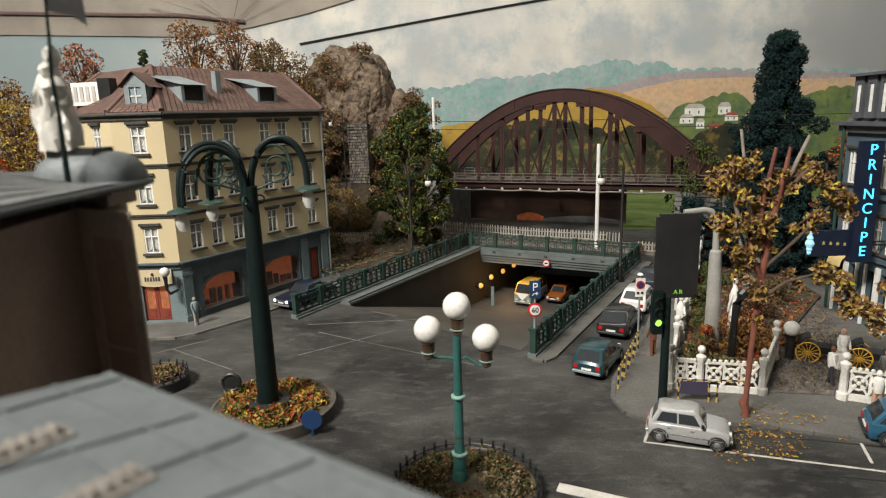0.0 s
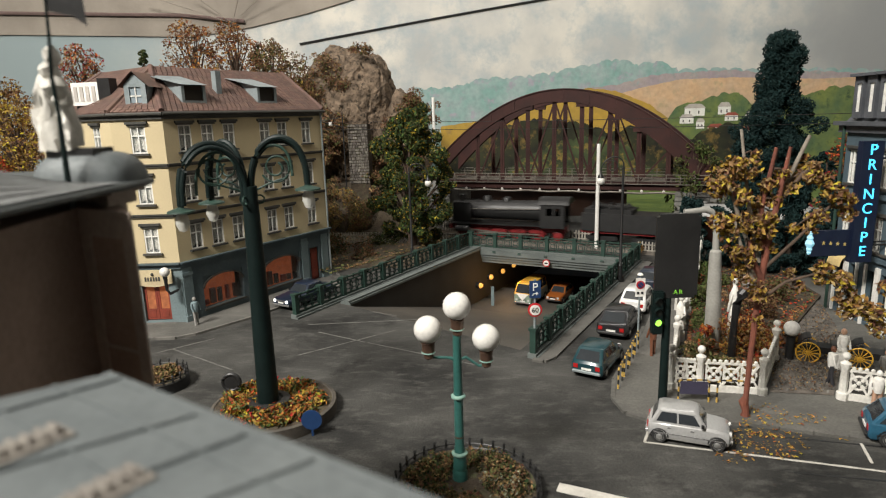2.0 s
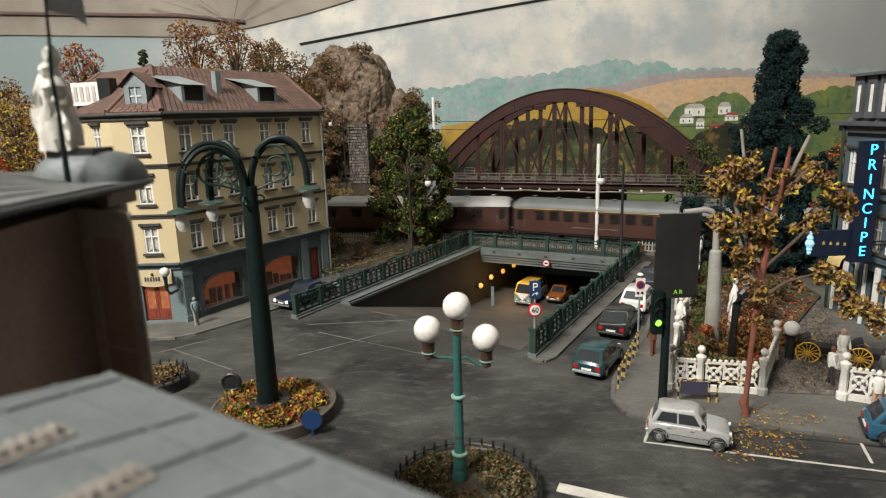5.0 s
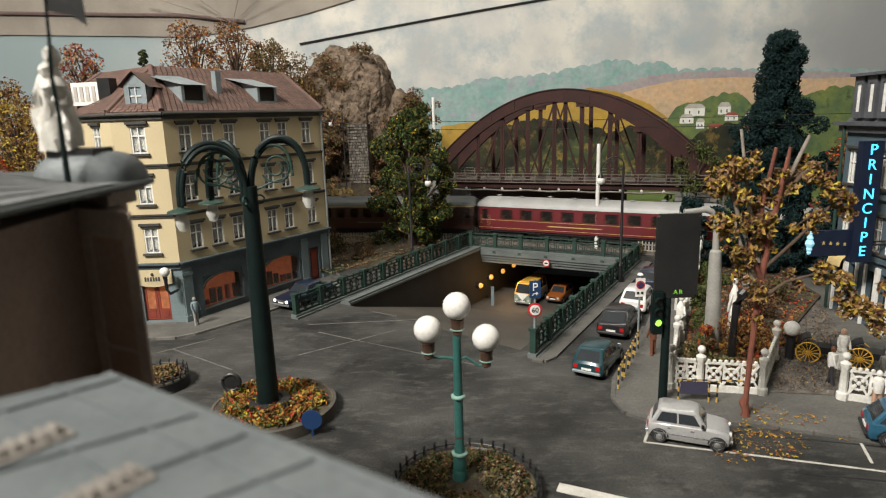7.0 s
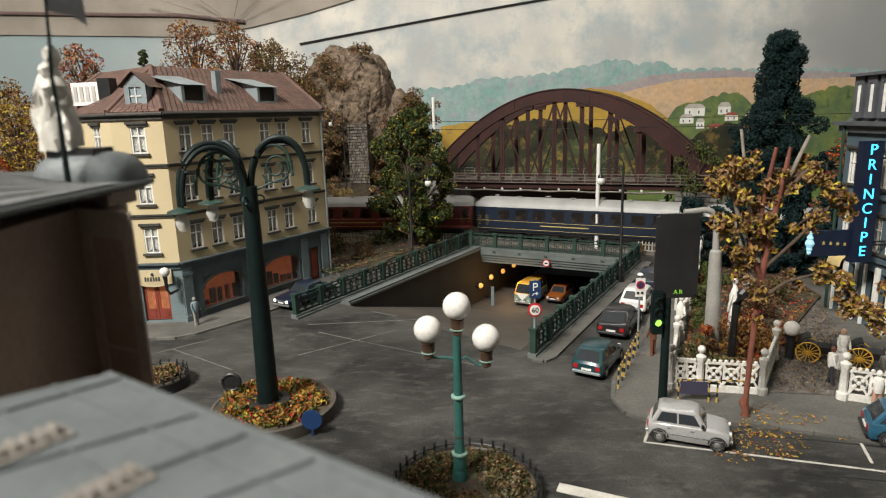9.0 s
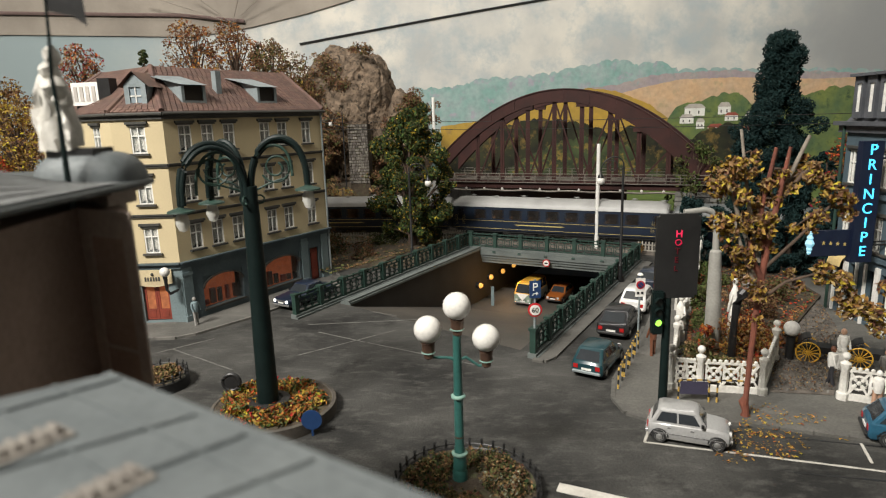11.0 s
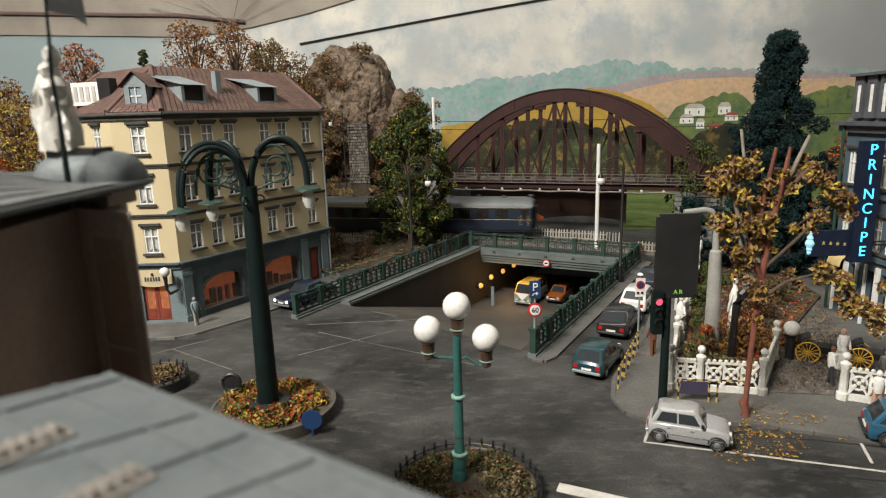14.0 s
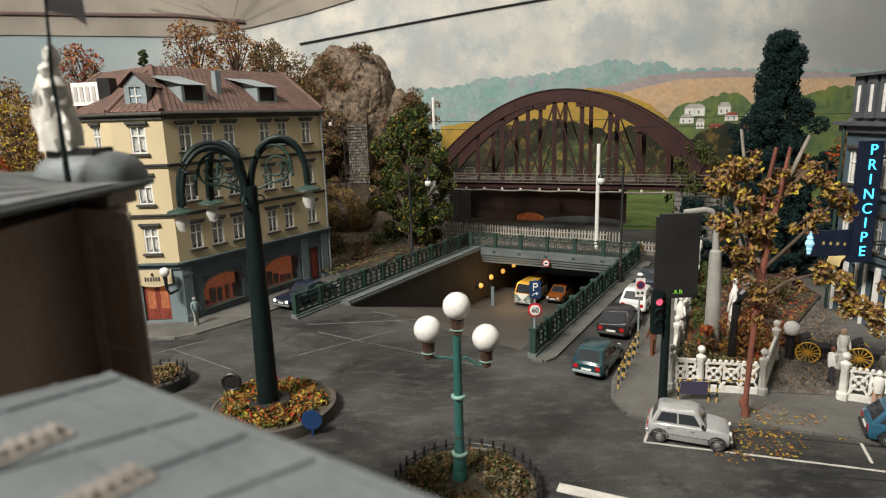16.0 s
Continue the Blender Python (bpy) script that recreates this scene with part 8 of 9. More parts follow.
def hotel():
    F0, F1 = (23.9, 36.2), (23.4, 24.2)
    h = thing("hotel", P(0, 0, 0), "slate-blue hotel with white windows, dormers and a neon sign", "building")
    m = along(F0, F1)
    ln = dist(F0, F1)
    cols = [0.8, 1.9, 3.6, 4.7, 6.4, 7.5, 9.2, 10.3]
    holes = [(u - 0.35, u + 0.35, z, z + 1.9) for u in cols for z in (4.4, 7.9)] + [(u - 0.35, u + 0.35, 0.3, 3.3) for u in cols]
    bm = bm_new()
    wall_grid(bm, ln, 0, 11.2, holes, 0.4, m)
    part("wall", bm, HBLUE, h)
    for u in cols:
        for z in (4.4, 7.9):
            window(h, m, u, z, z + 1.9, 0.7)
        for x in (u - 0.5, u + 0.42):
            bm = bm_new()
            box(bm, x - 0.06, x + 0.1, -0.12, 0.0, 0.1, 3.6, m)
            part("pillar", bm, WHITE, h)
        bm = bm_new()
        box(bm, u - 0.35, u + 0.35, 0.25, 0.3, 0.3, 3.3, m)
        part("glazing", bm, LENSDARK, h)
        if u > 1.5:
            continue
        bm = bm_new()
        for k in range(8):
            a0, a1 = math.pi / 2 * k / 8, math.pi / 2 * (k + 1) / 8
            face(bm, [m @ Vector(p) for p in ((u - 0.65, -0.5 * math.sin(a0), 3.0 + 0.7 * math.cos(a0)), (u + 0.65, -0.5 * math.sin(a0), 3.0 + 0.7 * math.cos(a0)), (u + 0.65, -0.5 * math.sin(a1), 3.0 + 0.7 * math.cos(a1)), (u - 0.65, -0.5 * math.sin(a1), 3.0 + 0.7 * math.cos(a1)))])
        part("awning", bm, AWNING, h, "cream shop awning")
    for z in (3.9, 7.3):
        bm = bm_new()
        box(bm, -0.1, ln + 0.1, -0.18, 0, z, z + 0.25, m)
        part("storey_band", bm, HBLUE, h)
    bm = bm_new()
    box(bm, -0.5, ln, -0.25, 0, 10.8, 11.2, m)
    box(bm, -0.6, ln, -0.55, 0.4, 11.2, 11.42, m)
    part("cornice", bm, SLATEROOF, h)
    bm = bm_new()
    prism(bm, [(-0.4, 0.1), (ln, 0.1), (ln, 9), (-0.4, 9)], 11.42, 13.9, m, [(0.8, 1.7), (ln, 1.7), (ln, 7), (0.8, 7)])
    part("mansard", bm, SLATEROOF, h)
    bm = bm_new()
    box(bm, 0, 0.4, 0.4, 9, 0, 11.2, m)
    part("wall", bm, HBLUE, h)
    # added dark block that gives the hotel windows their unlit depth
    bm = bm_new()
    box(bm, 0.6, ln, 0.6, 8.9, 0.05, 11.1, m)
    part("inner_core", bm, UNLITBLACK, h)
    for u in (0.75, 1.85, 2.95, 4.05, 5.15, 6.25, 7.35):
        bm = bm_new()
        mm = m @ Matrix.Translation((u - 0.4, -0.1, 0))
        wall_grid(bm, 0.8, 11.6, 13.9, [(0.2, 0.6, 11.95, 13.5)], 1.6, mm)
        dm = part("dormer", bm, SLATEROOF, h)
        bm = bm_new()
        box(bm, -0.12, 0.92, -0.25, 1.8, 13.9, 14.05, mm)
        part("dormer_roof", bm, SLATEROOF, dm)
        bm = bm_new()
        box(bm, 0.2, 0.6, 0.08, 0.14, 11.95, 13.5, mm)
        part("pane", bm, WHITE, dm, "white curtained dormer window")
    bm = bm_new()
    q = m @ Vector((0.15, -0.3, 0))
    tube(bm, [(q.x, q.y, 0), (q.x, q.y, 11.2)], 0.09, 8)
    part("downpipe", bm, GREENIRON, h, "green downpipe")
    sg = thing("neon_sign", P(22.05, 31.8, 0), "tall dark blue hotel sign with glowing cyan letters", "sign")
    bm = bm_new()
    prism(bm, [(-0.3, -0.2), (0.82, -0.2), (0.82, 0.2), (-0.3, 0.2)], 4.1, 10.5, None)
    part("board", bm, SIGNNAVY, sg)
    for k, ch in enumerate("PRINCIPE"):
        z = 10.05 - 0.765 * k
        lettering(ch, 0.78, NEON, sg, P(0.26, -0.225, z, 90, 0, 0), "letter")
    bm = bm_new()
    tube(bm, [(0.7, 0, 9.6), (1.9, 0, 9.6)], 0.06, 6)
    tube(bm, [(0.7, 0, 5.0), (1.9, 0, 5.0)], 0.06, 6)
    part("bracket", bm, BLACK, sg)
    s2 = thing("star_sign", P(20.85, 31.9, -1.45), "dark projecting sign with four small gold stars", "sign")
    bm = bm_new()
    box(bm, -1.1, 1.0, -0.1, 0.1, 5.9, 7.3)
    part("board", bm, SIGNNAVY, s2)
    for k in range(4):
        bm = bm_new()
        pts = []
        for j in range(10):
            r = 0.13 if j % 2 == 0 else 0.055
            a = math.pi / 2 + j * math.pi / 5
            pts.append((-0.5 + k * 0.38 + 0.85 * r * math.cos(a), 6.62 - 0.03 * k + 0.85 * r * math.sin(a)))
        prism(bm, pts, 0.1, 0.13, Matrix.Rotation(math.pi / 2, 4, "X"))
        part("star", bm, GOLD, s2)
    bm = bm_new()
    for z, r in ((6.3, 0.16), (6.6, 0.24), (6.9, 0.17), (7.15, 0.12), (6.1, 0.12)):
        ball(bm, (-1.18, 0, z), r, 8)
    part("edge_light", bm, mat("edge_glow", (0.4, 0.6, 0.7), None, 0.4, bump=0, emit=(0.3, 0.8, 1.0), glow=0.5), s2, "pale cyan glowing edge ornament")
    bm = bm_new()
    tube(bm, [(0.9, 0, 6.6), (2.9, 0, 6.6)], 0.06, 6)
    part("bracket", bm, BLACK, s2)


hotel()


# ---- vehicles ----
TYRE = mat("tyre", (0.018, 0.018, 0.018), None, 0.85, bump=0.02)
RIM = mat("wheel_rim", (0.45, 0.45, 0.44), None, 0.35, 0.7, bump=0)
CARGLASS = mat("car_glass", (0.03, 0.035, 0.04), None, 0.08, bump=0, spec=0.7)
CHROME = mat("chrome", (0.6, 0.6, 0.6), None, 0.25, 0.8, bump=0)
TAIL = mat("tail_light", (0.4, 0.015, 0.015), None, 0.25, bump=0)
HEADON = mat("head_light_on", (0.9, 0.9, 0.85), None, 0.3, bump=0, emit=(1, 0.97, 0.88), glow=2.2)
HEADOFF = mat("head_light", (0.6, 0.6, 0.58), None, 0.15, bump=0)


def paint(name, c, rough=0.3, metal=0.0):
    return mat(name, c, [x * 0.9 for x in c], rough, metal, size=1.5, bump=0, fine=14, coat=0.6)


def car(x, y, z, deg, body, cab, w, label, pt, wheels, roof_m=None, lit=False, belt=0.86, win=2, bumper=CHROME, pitch=0.0, low_m=None, category="car", size=1.0):
    """body: stations (x, width factor, bottom, top) front last; cab: (rear bottom, front bottom, rear top, front top, roof height)."""
    c = thing("car" if category == "car" else "van", P(x, y, z, 0, pitch, deg) @ Matrix.Scale(size, 4), label, category, group="parked vehicles")
    hw = w / 2
    bm = bm_new()
    rings = []
    for px_, k, z0, z1 in body:
        h_ = hw * k
        zm = z0 + (z1 - z0) * 0.55
        sec = [(-h_ * 0.9, z0), (-h_, z0 + 0.12), (-h_, zm), (-h_ * 0.97, z1 - 0.1), (-h_ * 0.86, z1 - 0.015), (0, z1 + 0.015), (h_ * 0.86, z1 - 0.015), (h_ * 0.97, z1 - 0.1), (h_, zm), (h_, z0 + 0.12), (h_ * 0.9, z0)]
        rings.append([bm.verts.new((px_, a, b)) for a, b in sec])
    for a, b in zip(rings, rings[1:]):
        n = len(a)
        for i in range(n):
            bm.faces.new((a[i], a[(i + 1) % n], b[(i + 1) % n], b[i]))
    bm.faces.new(rings[0][::-1])
    bm.faces.new(rings[-1])
    bd = part("body", bm, low_m or pt, c)
    rb, fb, rt, ft, zr = cab
    bw, tw = hw * 0.93, hw * 0.78
    bm = bm_new()
    def ringat(x0, x1, ww, zz, cr):
        return [(x0 + cr, -ww), (x1 - cr, -ww), (x1, -ww + cr), (x1, ww - cr), (x1 - cr, ww), (x0 + cr, ww), (x0, ww - cr), (x0, -ww + cr)], zz
    lv = [ringat(rb, fb, bw, belt - 0.06, 0.05), ringat(rt, ft, tw, zr - 0.07, 0.09), ringat(rt + 0.08, ft - 0.08, tw - 0.09, zr, 0.12)]
    prev = None
    for pts, zz in lv:
        cur = [bm.verts.new((a, b, zz)) for a, b in pts]
        if prev:
            for i in range(8):
                bm.faces.new((prev[i], prev[(i + 1) % 8], cur[(i + 1) % 8], cur[i]))
        prev = cur
    bm.faces.new(prev)
    cb = part("cabin", bm, roof_m or pt, c)
    z0, z1 = belt - 0.06, zr - 0.07
    def lerp(a, b, t):
        return a + (b - a) * t
    def pane(c0, c1, c2, c3, s0, s1, t0, t1, out, name="window"):
        """Patch on the quad c0 c1 (bottom) c2 c3 (top), raised outwards."""
        bm = bm_new()
        q = []
        for s, t in ((s0, t0), (s1, t0), (s1, t1), (s0, t1)):
            q.append(Vector(c0).lerp(Vector(c1), s).lerp(Vector(c3).lerp(Vector(c2), s), t))
        nn = (q[1] - q[0]).cross(q[3] - q[0]).normalized() * 0.012
        if nn.dot(Vector(out)) < 0:
            nn = -nn
        a = [bm.verts.new(p - nn) for p in q]
        b = [bm.verts.new(p + nn) for p in q]
        bm.faces.new(b)
        for i in range(4):
            bm.faces.new((a[i], a[(i + 1) % 4], b[(i + 1) % 4], b[i]))
        return part(name, bm, CARGLASS, cb)
    for sg in (-1, 1):
        q = ((rb + 0.05, sg * bw, z0), (fb - 0.05, sg * bw, z0), (ft - 0.09, sg * tw, z1), (rt + 0.09, sg * tw, z1))
        for k in range(win):
            pane(*q, 0.06 + 0.9 * k / win, 0.06 + 0.9 * (k + 1) / win - 0.04, 0.16, 0.92, (0, sg, 0))
        bm = bm_new()
        box(bm, lerp(fb, ft, 0.3) - 0.12, lerp(fb, ft, 0.3) - 0.02, sg * (hw + 0.04) - 0.06, sg * (hw + 0.04) + 0.06, belt + 0.02, belt + 0.14)
        part("mirror", bm, BLACK, c)
        for k in range(2):
            bm = bm_new()
            hx = lerp(rb, fb, 0.35 + 0.4 * k)
            box(bm, hx - 0.09, hx + 0.05, sg * hw - 0.02, sg * hw + 0.02, belt - 0.2, belt - 0.16)
            part("door_handle", bm, CHROME, c)
        bm = bm_new()
        box(bm, body[0][0] + 0.25, body[-1][0] - 0.25, sg * hw - 0.012, sg * hw + 0.012, 0.42, 0.46)
        part("trim_strip", bm, bumper, c)
    pane((fb, -bw + 0.05, z0), (fb, bw - 0.05, z0), (ft, tw - 0.09, z1), (ft, -tw + 0.09, z1), 0.03, 0.97, 0.12, 0.95, (1, 0, 0), "windscreen")
    pane((rb, -bw + 0.05, z0), (rb, bw - 0.05, z0), (rt, tw - 0.09, z1), (rt, -tw + 0.09, z1), 0.06, 0.94, 0.18, 0.92, (-1, 0, 0), "rear_window")
    xr, xf = body[0][0], body[-1][0]
    for xx, sg, lm in ((xr, -1, TAIL), (xf, 1, HEADON if lit else HEADOFF)):
        bm = bm_new()
        k = (body[0] if sg < 0 else body[-1])[1]
        box(bm, min(xx - 0.02 * sg, xx + 0.09 * sg), max(xx - 0.02 * sg, xx + 0.09 * sg), -hw * k, hw * k, 0.3, 0.44)
        bmesh.ops.bevel(bm, geom=bm.edges[:], offset=0.03, segments=1, affect="EDGES")
        part("bumper", bm, bumper, c)
        for s in (-1, 1):
            bm = bm_new()
            if sg > 0:
                tube(bm, [(xx - 0.05, s * hw * k * 0.72, 0.62), (xx + 0.025, s * hw * k * 0.72, 0.62)], 0.11, 14)
            else:
                box(bm, xx - 0.02, xx + 0.03, s * hw * k * 0.78 - 0.11, s * hw * k * 0.78 + 0.11, 0.52, 0.72)
            part("headlight" if sg > 0 else "tail_light", bm, lm, c)
        bm = bm_new()
        box(bm, min(xx, xx + 0.03 * sg), max(xx, xx + 0.03 * sg), -0.24, 0.24, 0.47, 0.57)
        part("number_plate", bm, WHITE, c)
        if sg > 0:
            bm = bm_new()
            for j in range(4):
                box(bm, xx, xx + 0.02, -hw * 0.42, hw * 0.42, 0.56 + j * 0.04, 0.575 + j * 0.04)
            part("grille", bm, CHROME if lit else BLACK, c)
    r = 0.27 if w < 1.5 else 0.31
    for wx in wheels:
        for sg in (-1, 1):
            bm = bm_new()
            mm = Matrix.Translation((wx, sg * (hw - 0.1), r)) @ Matrix.Rotation(math.pi / 2 * -sg, 4, "X")
            lathe(bm, [(r * 0.6, -0.08), (r * 0.92, -0.09), (r, -0.06), (r, 0.08), (r * 0.92, 0.11), (r * 0.62, 0.11)], 22, m=mm)
            wh = part("wheel", bm, TYRE, c)
            bm = bm_new()
            lathe(bm, [(r * 0.62, 0.0), (r * 0.62, 0.115), (r * 0.5, 0.1), (r * 0.3, 0.13), (r * 0.1, 0.14)], 16, m=mm)
            part("rim", bm, RIM, wh)
            bm = bm_new()
            n = 12
            for j in range(n):
                a0, a1 = math.pi * j / n, math.pi * (j + 1) / n
                pts = [(wx + rr * math.cos(a), sg * (hw + 0.005), r + rr * math.sin(a)) for rr, a in (((r + 0.02), a0), ((r + 0.02), a1), ((r + 0.07), a1), ((r + 0.07), a0))]
                face(bm, pts)
                pts2 = [(wx + (r + 0.02) * math.cos(a), yy, r + (r + 0.02) * math.sin(a)) for yy, a in ((sg * (hw + 0.005), a0), (sg * (hw + 0.005), a1), (sg * (hw - 0.22), a1), (sg * (hw - 0.22), a0))]
                face(bm, pts2)
            part("wheel_arch", bm, BLACK, c)
    return c


car(9.2, 21.34, 0, -23, [(-1.45, 0.78, 0.34, 0.7), (-1.4, 0.9, 0.26, 0.8), (-1.2, 0.98, 0.2, 0.86), (-0.6, 1, 0.18, 0.87), (0.5, 1, 0.18, 0.87), (0.95, 0.99, 0.19, 0.84), (1.25, 0.96, 0.2, 0.79), (1.4, 0.9, 0.24, 0.72), (1.46, 0.78, 0.32, 0.62)], (-1.34, 0.66, -1.1, 0.34, 1.35), 1.42, "small silver two-door hatchback parked at the kerb", paint("silver_paint", (0.46, 0.46, 0.455), 0.28, 0.3), (-1.0, 1.02))
car(7.55, 28.35, 0, 57, [(-1.75, 0.88, 0.28, 0.75), (-1.66, 0.98, 0.22, 0.86), (-0.6, 1, 0.2, 0.9), (0.8, 1, 0.2, 0.88), (1.5, 0.96, 0.22, 0.78), (1.75, 0.86, 0.3, 0.66)], (-1.7, 0.85, -1.25, 0.3, 1.42), 1.56, "dark teal hatchback parked beside the balustrade", paint("teal_paint", (0.008, 0.042, 0.052)), (-1.15, 1.2), bumper=ZINC)
car(10.2, 33.75, 0, 60, [(-2.05, 0.86, 0.3, 0.8), (-1.9, 0.97, 0.22, 0.9), (-0.8, 1, 0.2, 0.94), (0.8, 1, 0.2, 0.9), (1.7, 0.95, 0.22, 0.78), (2.05, 0.84, 0.3, 0.64)], (-1.85, 0.9, -1.15, 0.25, 1.4), 1.68, "black hatchback parked beside the balustrade", paint("black_paint", (0.015, 0.015, 0.017)), (-1.3, 1.35), bumper=BLACK, size=1.04)
car(12.55, 37.75, 0, 60, [(-1.9, 0.86, 0.3, 0.8), (-1.8, 0.97, 0.22, 0.9), (-0.8, 1, 0.2, 0.92), (0.9, 1, 0.2, 0.9), (1.6, 0.95, 0.24, 0.8), (1.85, 0.86, 0.3, 0.68)], (-1.75, 0.95, -1.3, 0.35, 1.45), 1.66, "white hatchback parked beside the balustrade", paint("white_car_paint", (0.72, 0.72, 0.7)), (-1.2, 1.25), belt=0.88, bumper=WHITE)
car(15.0, 42.3, 0, 60, [(-2.05, 0.86, 0.3, 0.8), (-1.9, 0.97, 0.22, 0.9), (-0.8, 1, 0.2, 0.94), (0.8, 1, 0.2, 0.9), (1.7, 0.95, 0.22, 0.78), (2.05, 0.84, 0.3, 0.64)], (-1.85, 0.9, -1.15, 0.25, 1.4), 1.68, "dark blue saloon car parked before the white hatchback", paint("dark_blue_paint", (0.02, 0.028, 0.045)), (-1.3, 1.35), bumper=BLACK)
car(-9.75, 41.0, 0, -123, [(-2.2, 0.88, 0.3, 0.8), (-2.05, 0.97, 0.22, 0.9), (-0.9, 1, 0.2, 0.9), (0.8, 1, 0.2, 0.88), (1.9, 0.97, 0.22, 0.8), (2.2, 0.9, 0.28, 0.74)], (-1.5, 0.75, -1.0, 0.25, 1.4), 1.72, "dark blue saloon with its headlights on", paint("navy_paint", (0.012, 0.02, 0.04)), (-1.35, 1.4), lit=True)
car(17.5, 20.45, 0, -25, [(-1.8, 0.88, 0.3, 0.8), (-1.7, 0.98, 0.22, 0.92), (-0.6, 1, 0.2, 0.92), (0.8, 1, 0.2, 0.9), (1.6, 0.95, 0.24, 0.8), (1.85, 0.86, 0.3, 0.68)], (-1.75, 0.8, -1.3, 0.3, 1.45), 1.6, "blue hatchback with a pale stripe at the kerb", paint("blue_paint", (0.02, 0.09, 0.15)), (-1.15, 1.2), bumper=BLACK)
car(8.2, 55.3, -4.9, -121.5, [(-2.05, 0.9, 0.3, 1.15), (-1.95, 0.98, 0.25, 1.22), (0, 1, 0.22, 1.22), (1.85, 0.98, 0.25, 1.2), (2.05, 0.9, 0.32, 1.1)], (-2.0, 2.0, -1.85, 1.72, 2.15), 1.8, "yellow and grey-green camper van in the underpass", paint("van_yellow", (0.62, 0.36, 0.05)), (-1.25, 1.25), belt=1.2, win=4, low_m=paint("van_green", (0.2, 0.26, 0.2)), category="van")
bm = bm_new()
prism(bm, [(-0.6, 1.2), (0.0, 0.55), (0.6, 1.2)], -0.03, 0.03, Matrix.Rotation(math.pi / 2, 4, "X"))
van = [o for o in scene.objects if o.name.startswith("van")][0]
part("front_panel", bm, WHITE, van, "white V-shaped front panel", P(2.06, 0, 0, 0, 0, 90))
car(11.0, 55.6, -4.9, -121.5, [(-1.9, 0.88, 0.3, 0.8), (-1.8, 0.97, 0.22, 0.9), (-0.8, 1, 0.2, 0.92), (0.8, 1, 0.2, 0.88), (1.7, 0.95, 0.22, 0.76), (1.95, 0.86, 0.3, 0.66)], (-1.7, 0.85, -1.2, 0.3, 1.4), 1.6, "dark orange car in the underpass", paint("orange_paint", (0.3, 0.09, 0.02)), (-1.2, 1.25), bumper=BLACK)


# ---- horse carriages, figurines ----
CARTYEL = mat("wheel_yellow", (0.6, 0.34, 0.03), (0.5, 0.28, 0.03), 0.5, size=0.3, bump=0.01)


def carriage(x, y, deg, label):
    c = thing("carriage", P(x, y, 0.12, 0, 0, deg) @ Matrix.Scale(0.66, 4), label, "carriage", group="horse carriages")
    for px_, r in ((-0.9, 0.78), (0.95, 0.55)):
        for sg in (-1, 1):
            bm = bm_new()
            pts = [(px_ + r * math.cos(t), sg * 0.72, r + r * math.sin(t)) for t in [i * math.tau / 24 for i in range(25)]]
            tube(bm, pts, 0.055, 6, False)
            wh = part("wheel", bm, CARTYEL, c, "yellow spoked wheel")
            for k in range(14):
                bm = bm_new()
                a = k * math.tau / 14
                bar(bm, (px_, sg * 0.72, r), (px_ + r * math.cos(a), sg * 0.72, r + r * math.sin(a)), 0.045)
                part("spoke", bm, CARTYEL, wh)
            bm = bm_new()
            tube(bm, [(px_, sg * 0.64, r), (px_, sg * 0.84, r)], 0.12, 10)
            part("hub", bm, CARTYEL, wh)
    bm = bm_new()
    prism(bm, [(-1.0, -0.5), (1.2, -0.5), (1.2, 0.5), (-1.0, 0.5)], 0.75, 1.25, None, [(-1.3, -0.6), (1.4, -0.6), (1.4, 0.6), (-1.3, 0.6)])
    part("body", bm, BLACK, c)
    bm = bm_new()
    for k in range(6):
        a0, a1 = radians(100 + k * 18), radians(118 + k * 18)
        prism(bm, [(-0.6 + 0.9 * math.cos(a0), 1.3 + 0.7 * math.sin(a0)), (-0.6 + 0.9 * math.cos(a1), 1.3 + 0.7 * math.sin(a1)), (-0.6 + 0.8 * math.cos(a1), 1.3 + 0.6 * math.sin(a1)), (-0.6 + 0.8 * math.cos(a0), 1.3 + 0.6 * math.sin(a0))], -0.6, 0.6, Matrix.Rotation(math.pi / 2, 4, "X"))
    part("hood", bm, BLACK, c, "folded black leather hood")
    bm = bm_new()
    box(bm, -0.9, -0.3, -0.5, 0.5, 1.25, 1.4)
    box(bm, 0.6, 1.1, -0.5, 0.5, 1.25, 1.55)
    part("seat", bm, DARKTRIM, c)


carriage(18.35, 28.0, -25, "black open horse carriage with yellow wheels")
carriage(20.25, 27.0, -30, "black horse carriage with yellow wheels beside the hotel")


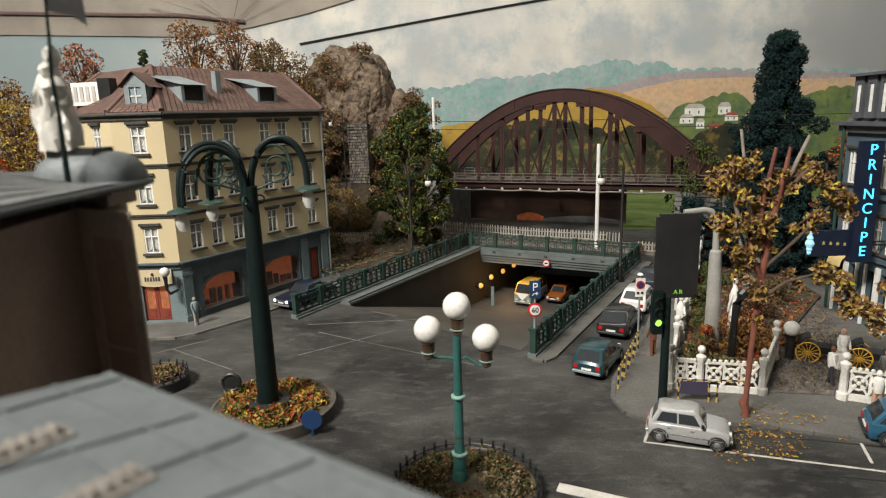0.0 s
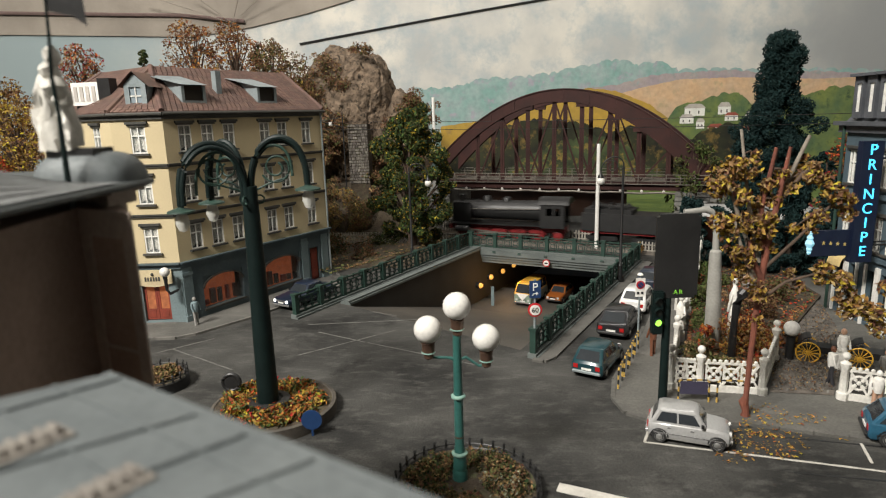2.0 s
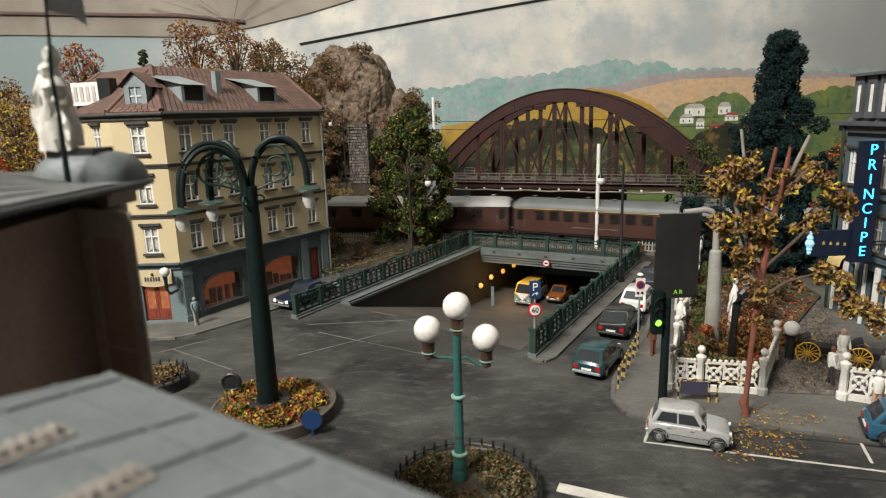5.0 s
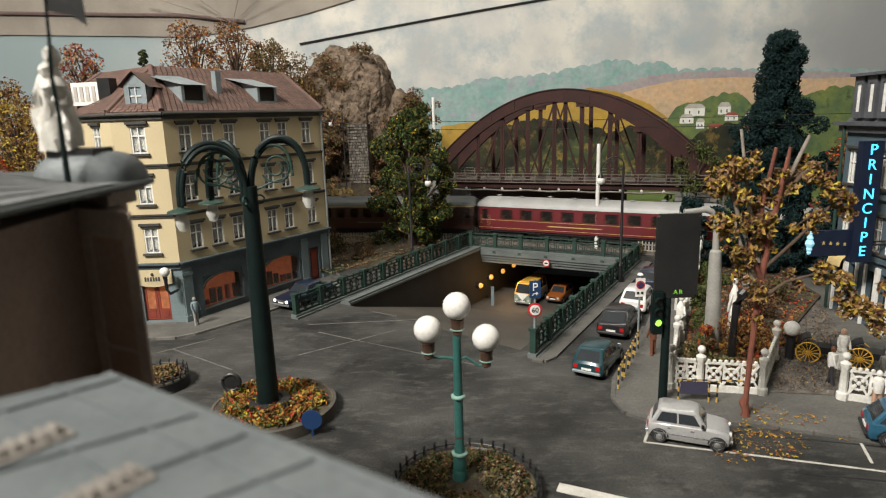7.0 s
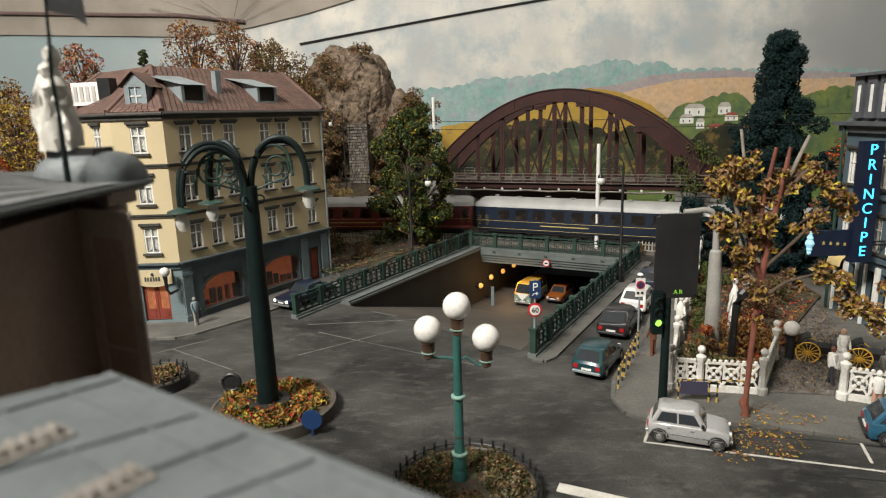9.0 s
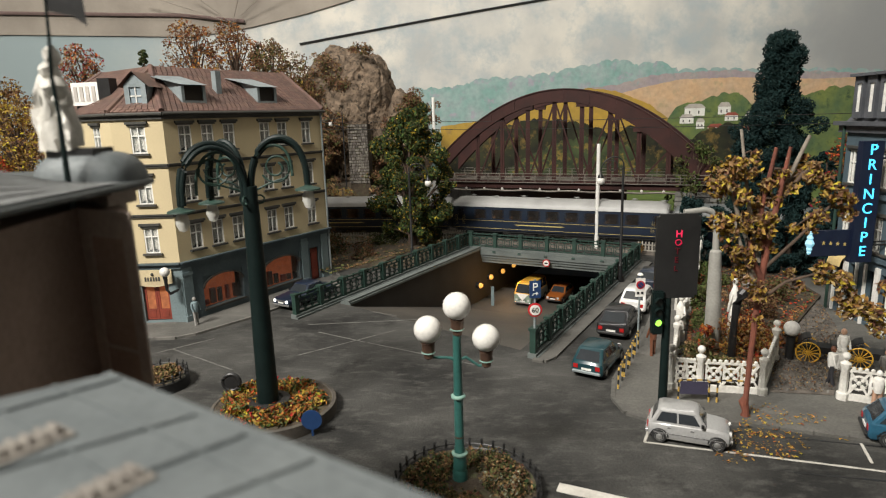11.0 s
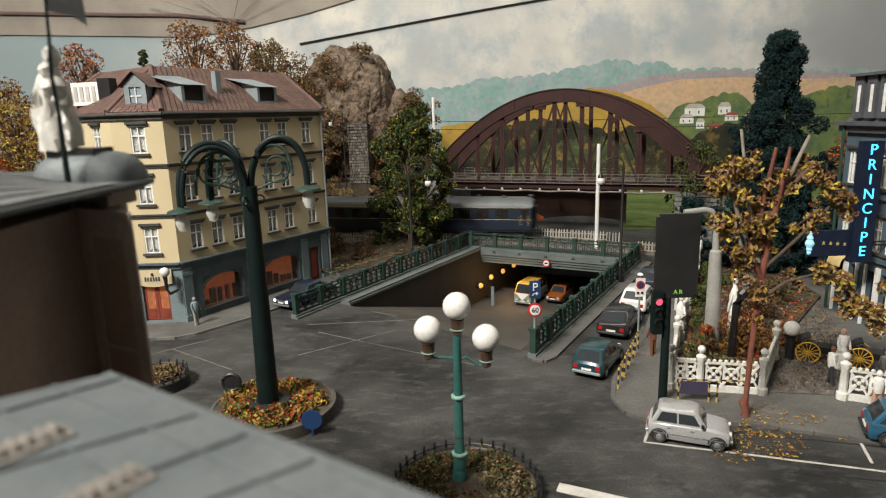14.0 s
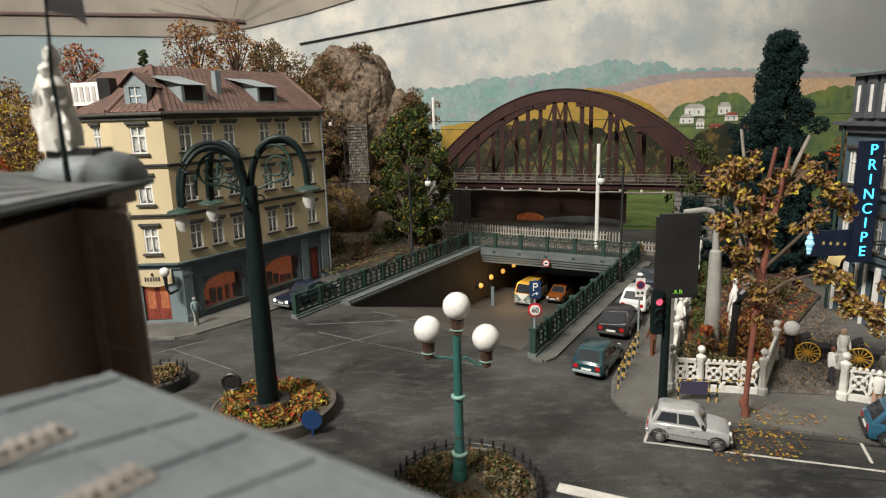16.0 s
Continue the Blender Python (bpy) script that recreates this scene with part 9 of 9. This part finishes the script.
def figurine(x, y, z, h, tones, deg, label, skirt=False):
    """A painted model figure: one plain mesh."""
    bm = bm_new()
    k = h / 1.75
    idx = []
    def mark(i):
        while len(idx) < len(bm.faces):
            idx.append(i)
    if skirt:
        lathe(bm, [(0.3 * k, 0), (0.26 * k, 0.3 * k), (0.17 * k, 0.95 * k), (0.13 * k, 1.02 * k)], 12)
    else:
        for sg in (-1, 1):
            tube(bm, [(sg * 0.14 * k, 0.1 * sg * k, 0), (sg * 0.1 * k, 0.02 * sg, 0.45 * k), (sg * 0.08 * k, 0, 0.9 * k)], [0.075 * k, 0.07 * k, 0.1 * k], 8)
    mark(1)
    lathe(bm, [(0.15 * k, 0.82 * k), (0.17 * k, 1.0 * k), (0.2 * k, 1.3 * k), (0.17 * k, 1.43 * k), (0.06 * k, 1.48 * k)], 12)
    for sg in (-1, 1):
        tube(bm, [(sg * 0.2 * k, 0, 1.4 * k), (sg * 0.27 * k, -0.05 * k, 1.12 * k), (sg * 0.24 * k, -0.16 * k, 0.88 * k)], [0.06 * k, 0.055 * k, 0.045 * k], 6)
    mark(0)
    ball(bm, (0, 0, 1.62 * k), 0.115 * k, 12, 1.2)
    mark(2)
    bm.faces.ensure_lookup_table()
    for f, i in zip(bm.faces, idx):
        f.material_index = i
    solid("figurine", bm, [FIG[t] for t in tones], label, "figurine", P(x, y, z, 0, 0, deg), group="model figures")


FIG = {"white": mat("fig_white", (0.75, 0.73, 0.68), None, 0.6, bump=0.02), "black": mat("fig_black", (0.025, 0.025, 0.03), None, 0.6, bump=0.02), "brown": mat("fig_brown", (0.16, 0.06, 0.03), None, 0.6, bump=0.02),
       "tan": mat("fig_tan", (0.5, 0.3, 0.2), None, 0.6, bump=0), "bluegrey": mat("fig_bluegrey", (0.2, 0.27, 0.29), None, 0.6, bump=0.02), "grey": mat("fig_grey", (0.3, 0.29, 0.27), None, 0.6, bump=0.02)}
figurine(-15.5, 36.3, 0.12, 1.8, ("bluegrey", "grey", "grey"), 60, "small model figure in pale blue coat on the pavement")
figurine(10.6, 29.4, 0.1, 1.85, ("brown", "brown", "tan"), 200, "small model figure in a brown suit")
figurine(18.7, 27.0, 0.12, 2.0, ("white", "white", "tan"), 10, "model figure in a long white dress", True)
figurine(17.15, 25.3, 0.12, 1.85, ("white", "black", "brown"), 60, "model figure in white shirt and black trousers")
figurine(17.4, 22.75, 0.12, 1.8, ("white", "tan", "white"), -30, "model figure in a white tunic and cap")
figurine(19.2, 24.8, 0.12, 1.8, ("grey", "black", "tan"), 120, "model figure in grey beside the carriage")
figurine(18.2, 22.0, 0.12, 1.75, ("black", "black", "tan"), 0, "model figure in dark clothes beside the fence")

# rooftop sign on the corner house
rs = thing("roof_sign", P(-21.8, 39.6, 13.1, 0, 0, -14), "white rooftop sign with pale bars on a dark frame", "sign")
bm = bm_new()
box(bm, -1.4, 0.6, -0.05, 0.05, 0.6, 2.0)
part("board", bm, WHITE, rs)
for k in range(4):
    bm = bm_new()
    box(bm, -1.2 + 0.45 * k, -0.95 + 0.45 * k, -0.09, -0.06, 0.85, 1.75)
    part("letter_bar", bm, PAINTGREY, rs)
bm = bm_new()
box(bm, 0.6, 1.5, -0.05, 0.6, -0.4, 2.2)
part("frame", bm, BLACK, rs)
for x in (-1.2, 0.3):
    bm = bm_new()
    bar(bm, (x, 0.1, -0.6), (x, 0.1, 0.7), 0.1)
    part("support", bm, BLACK, rs)


_stock_motions = motions


def motions():
    _stock_motions()
    signal_motion()


motions()
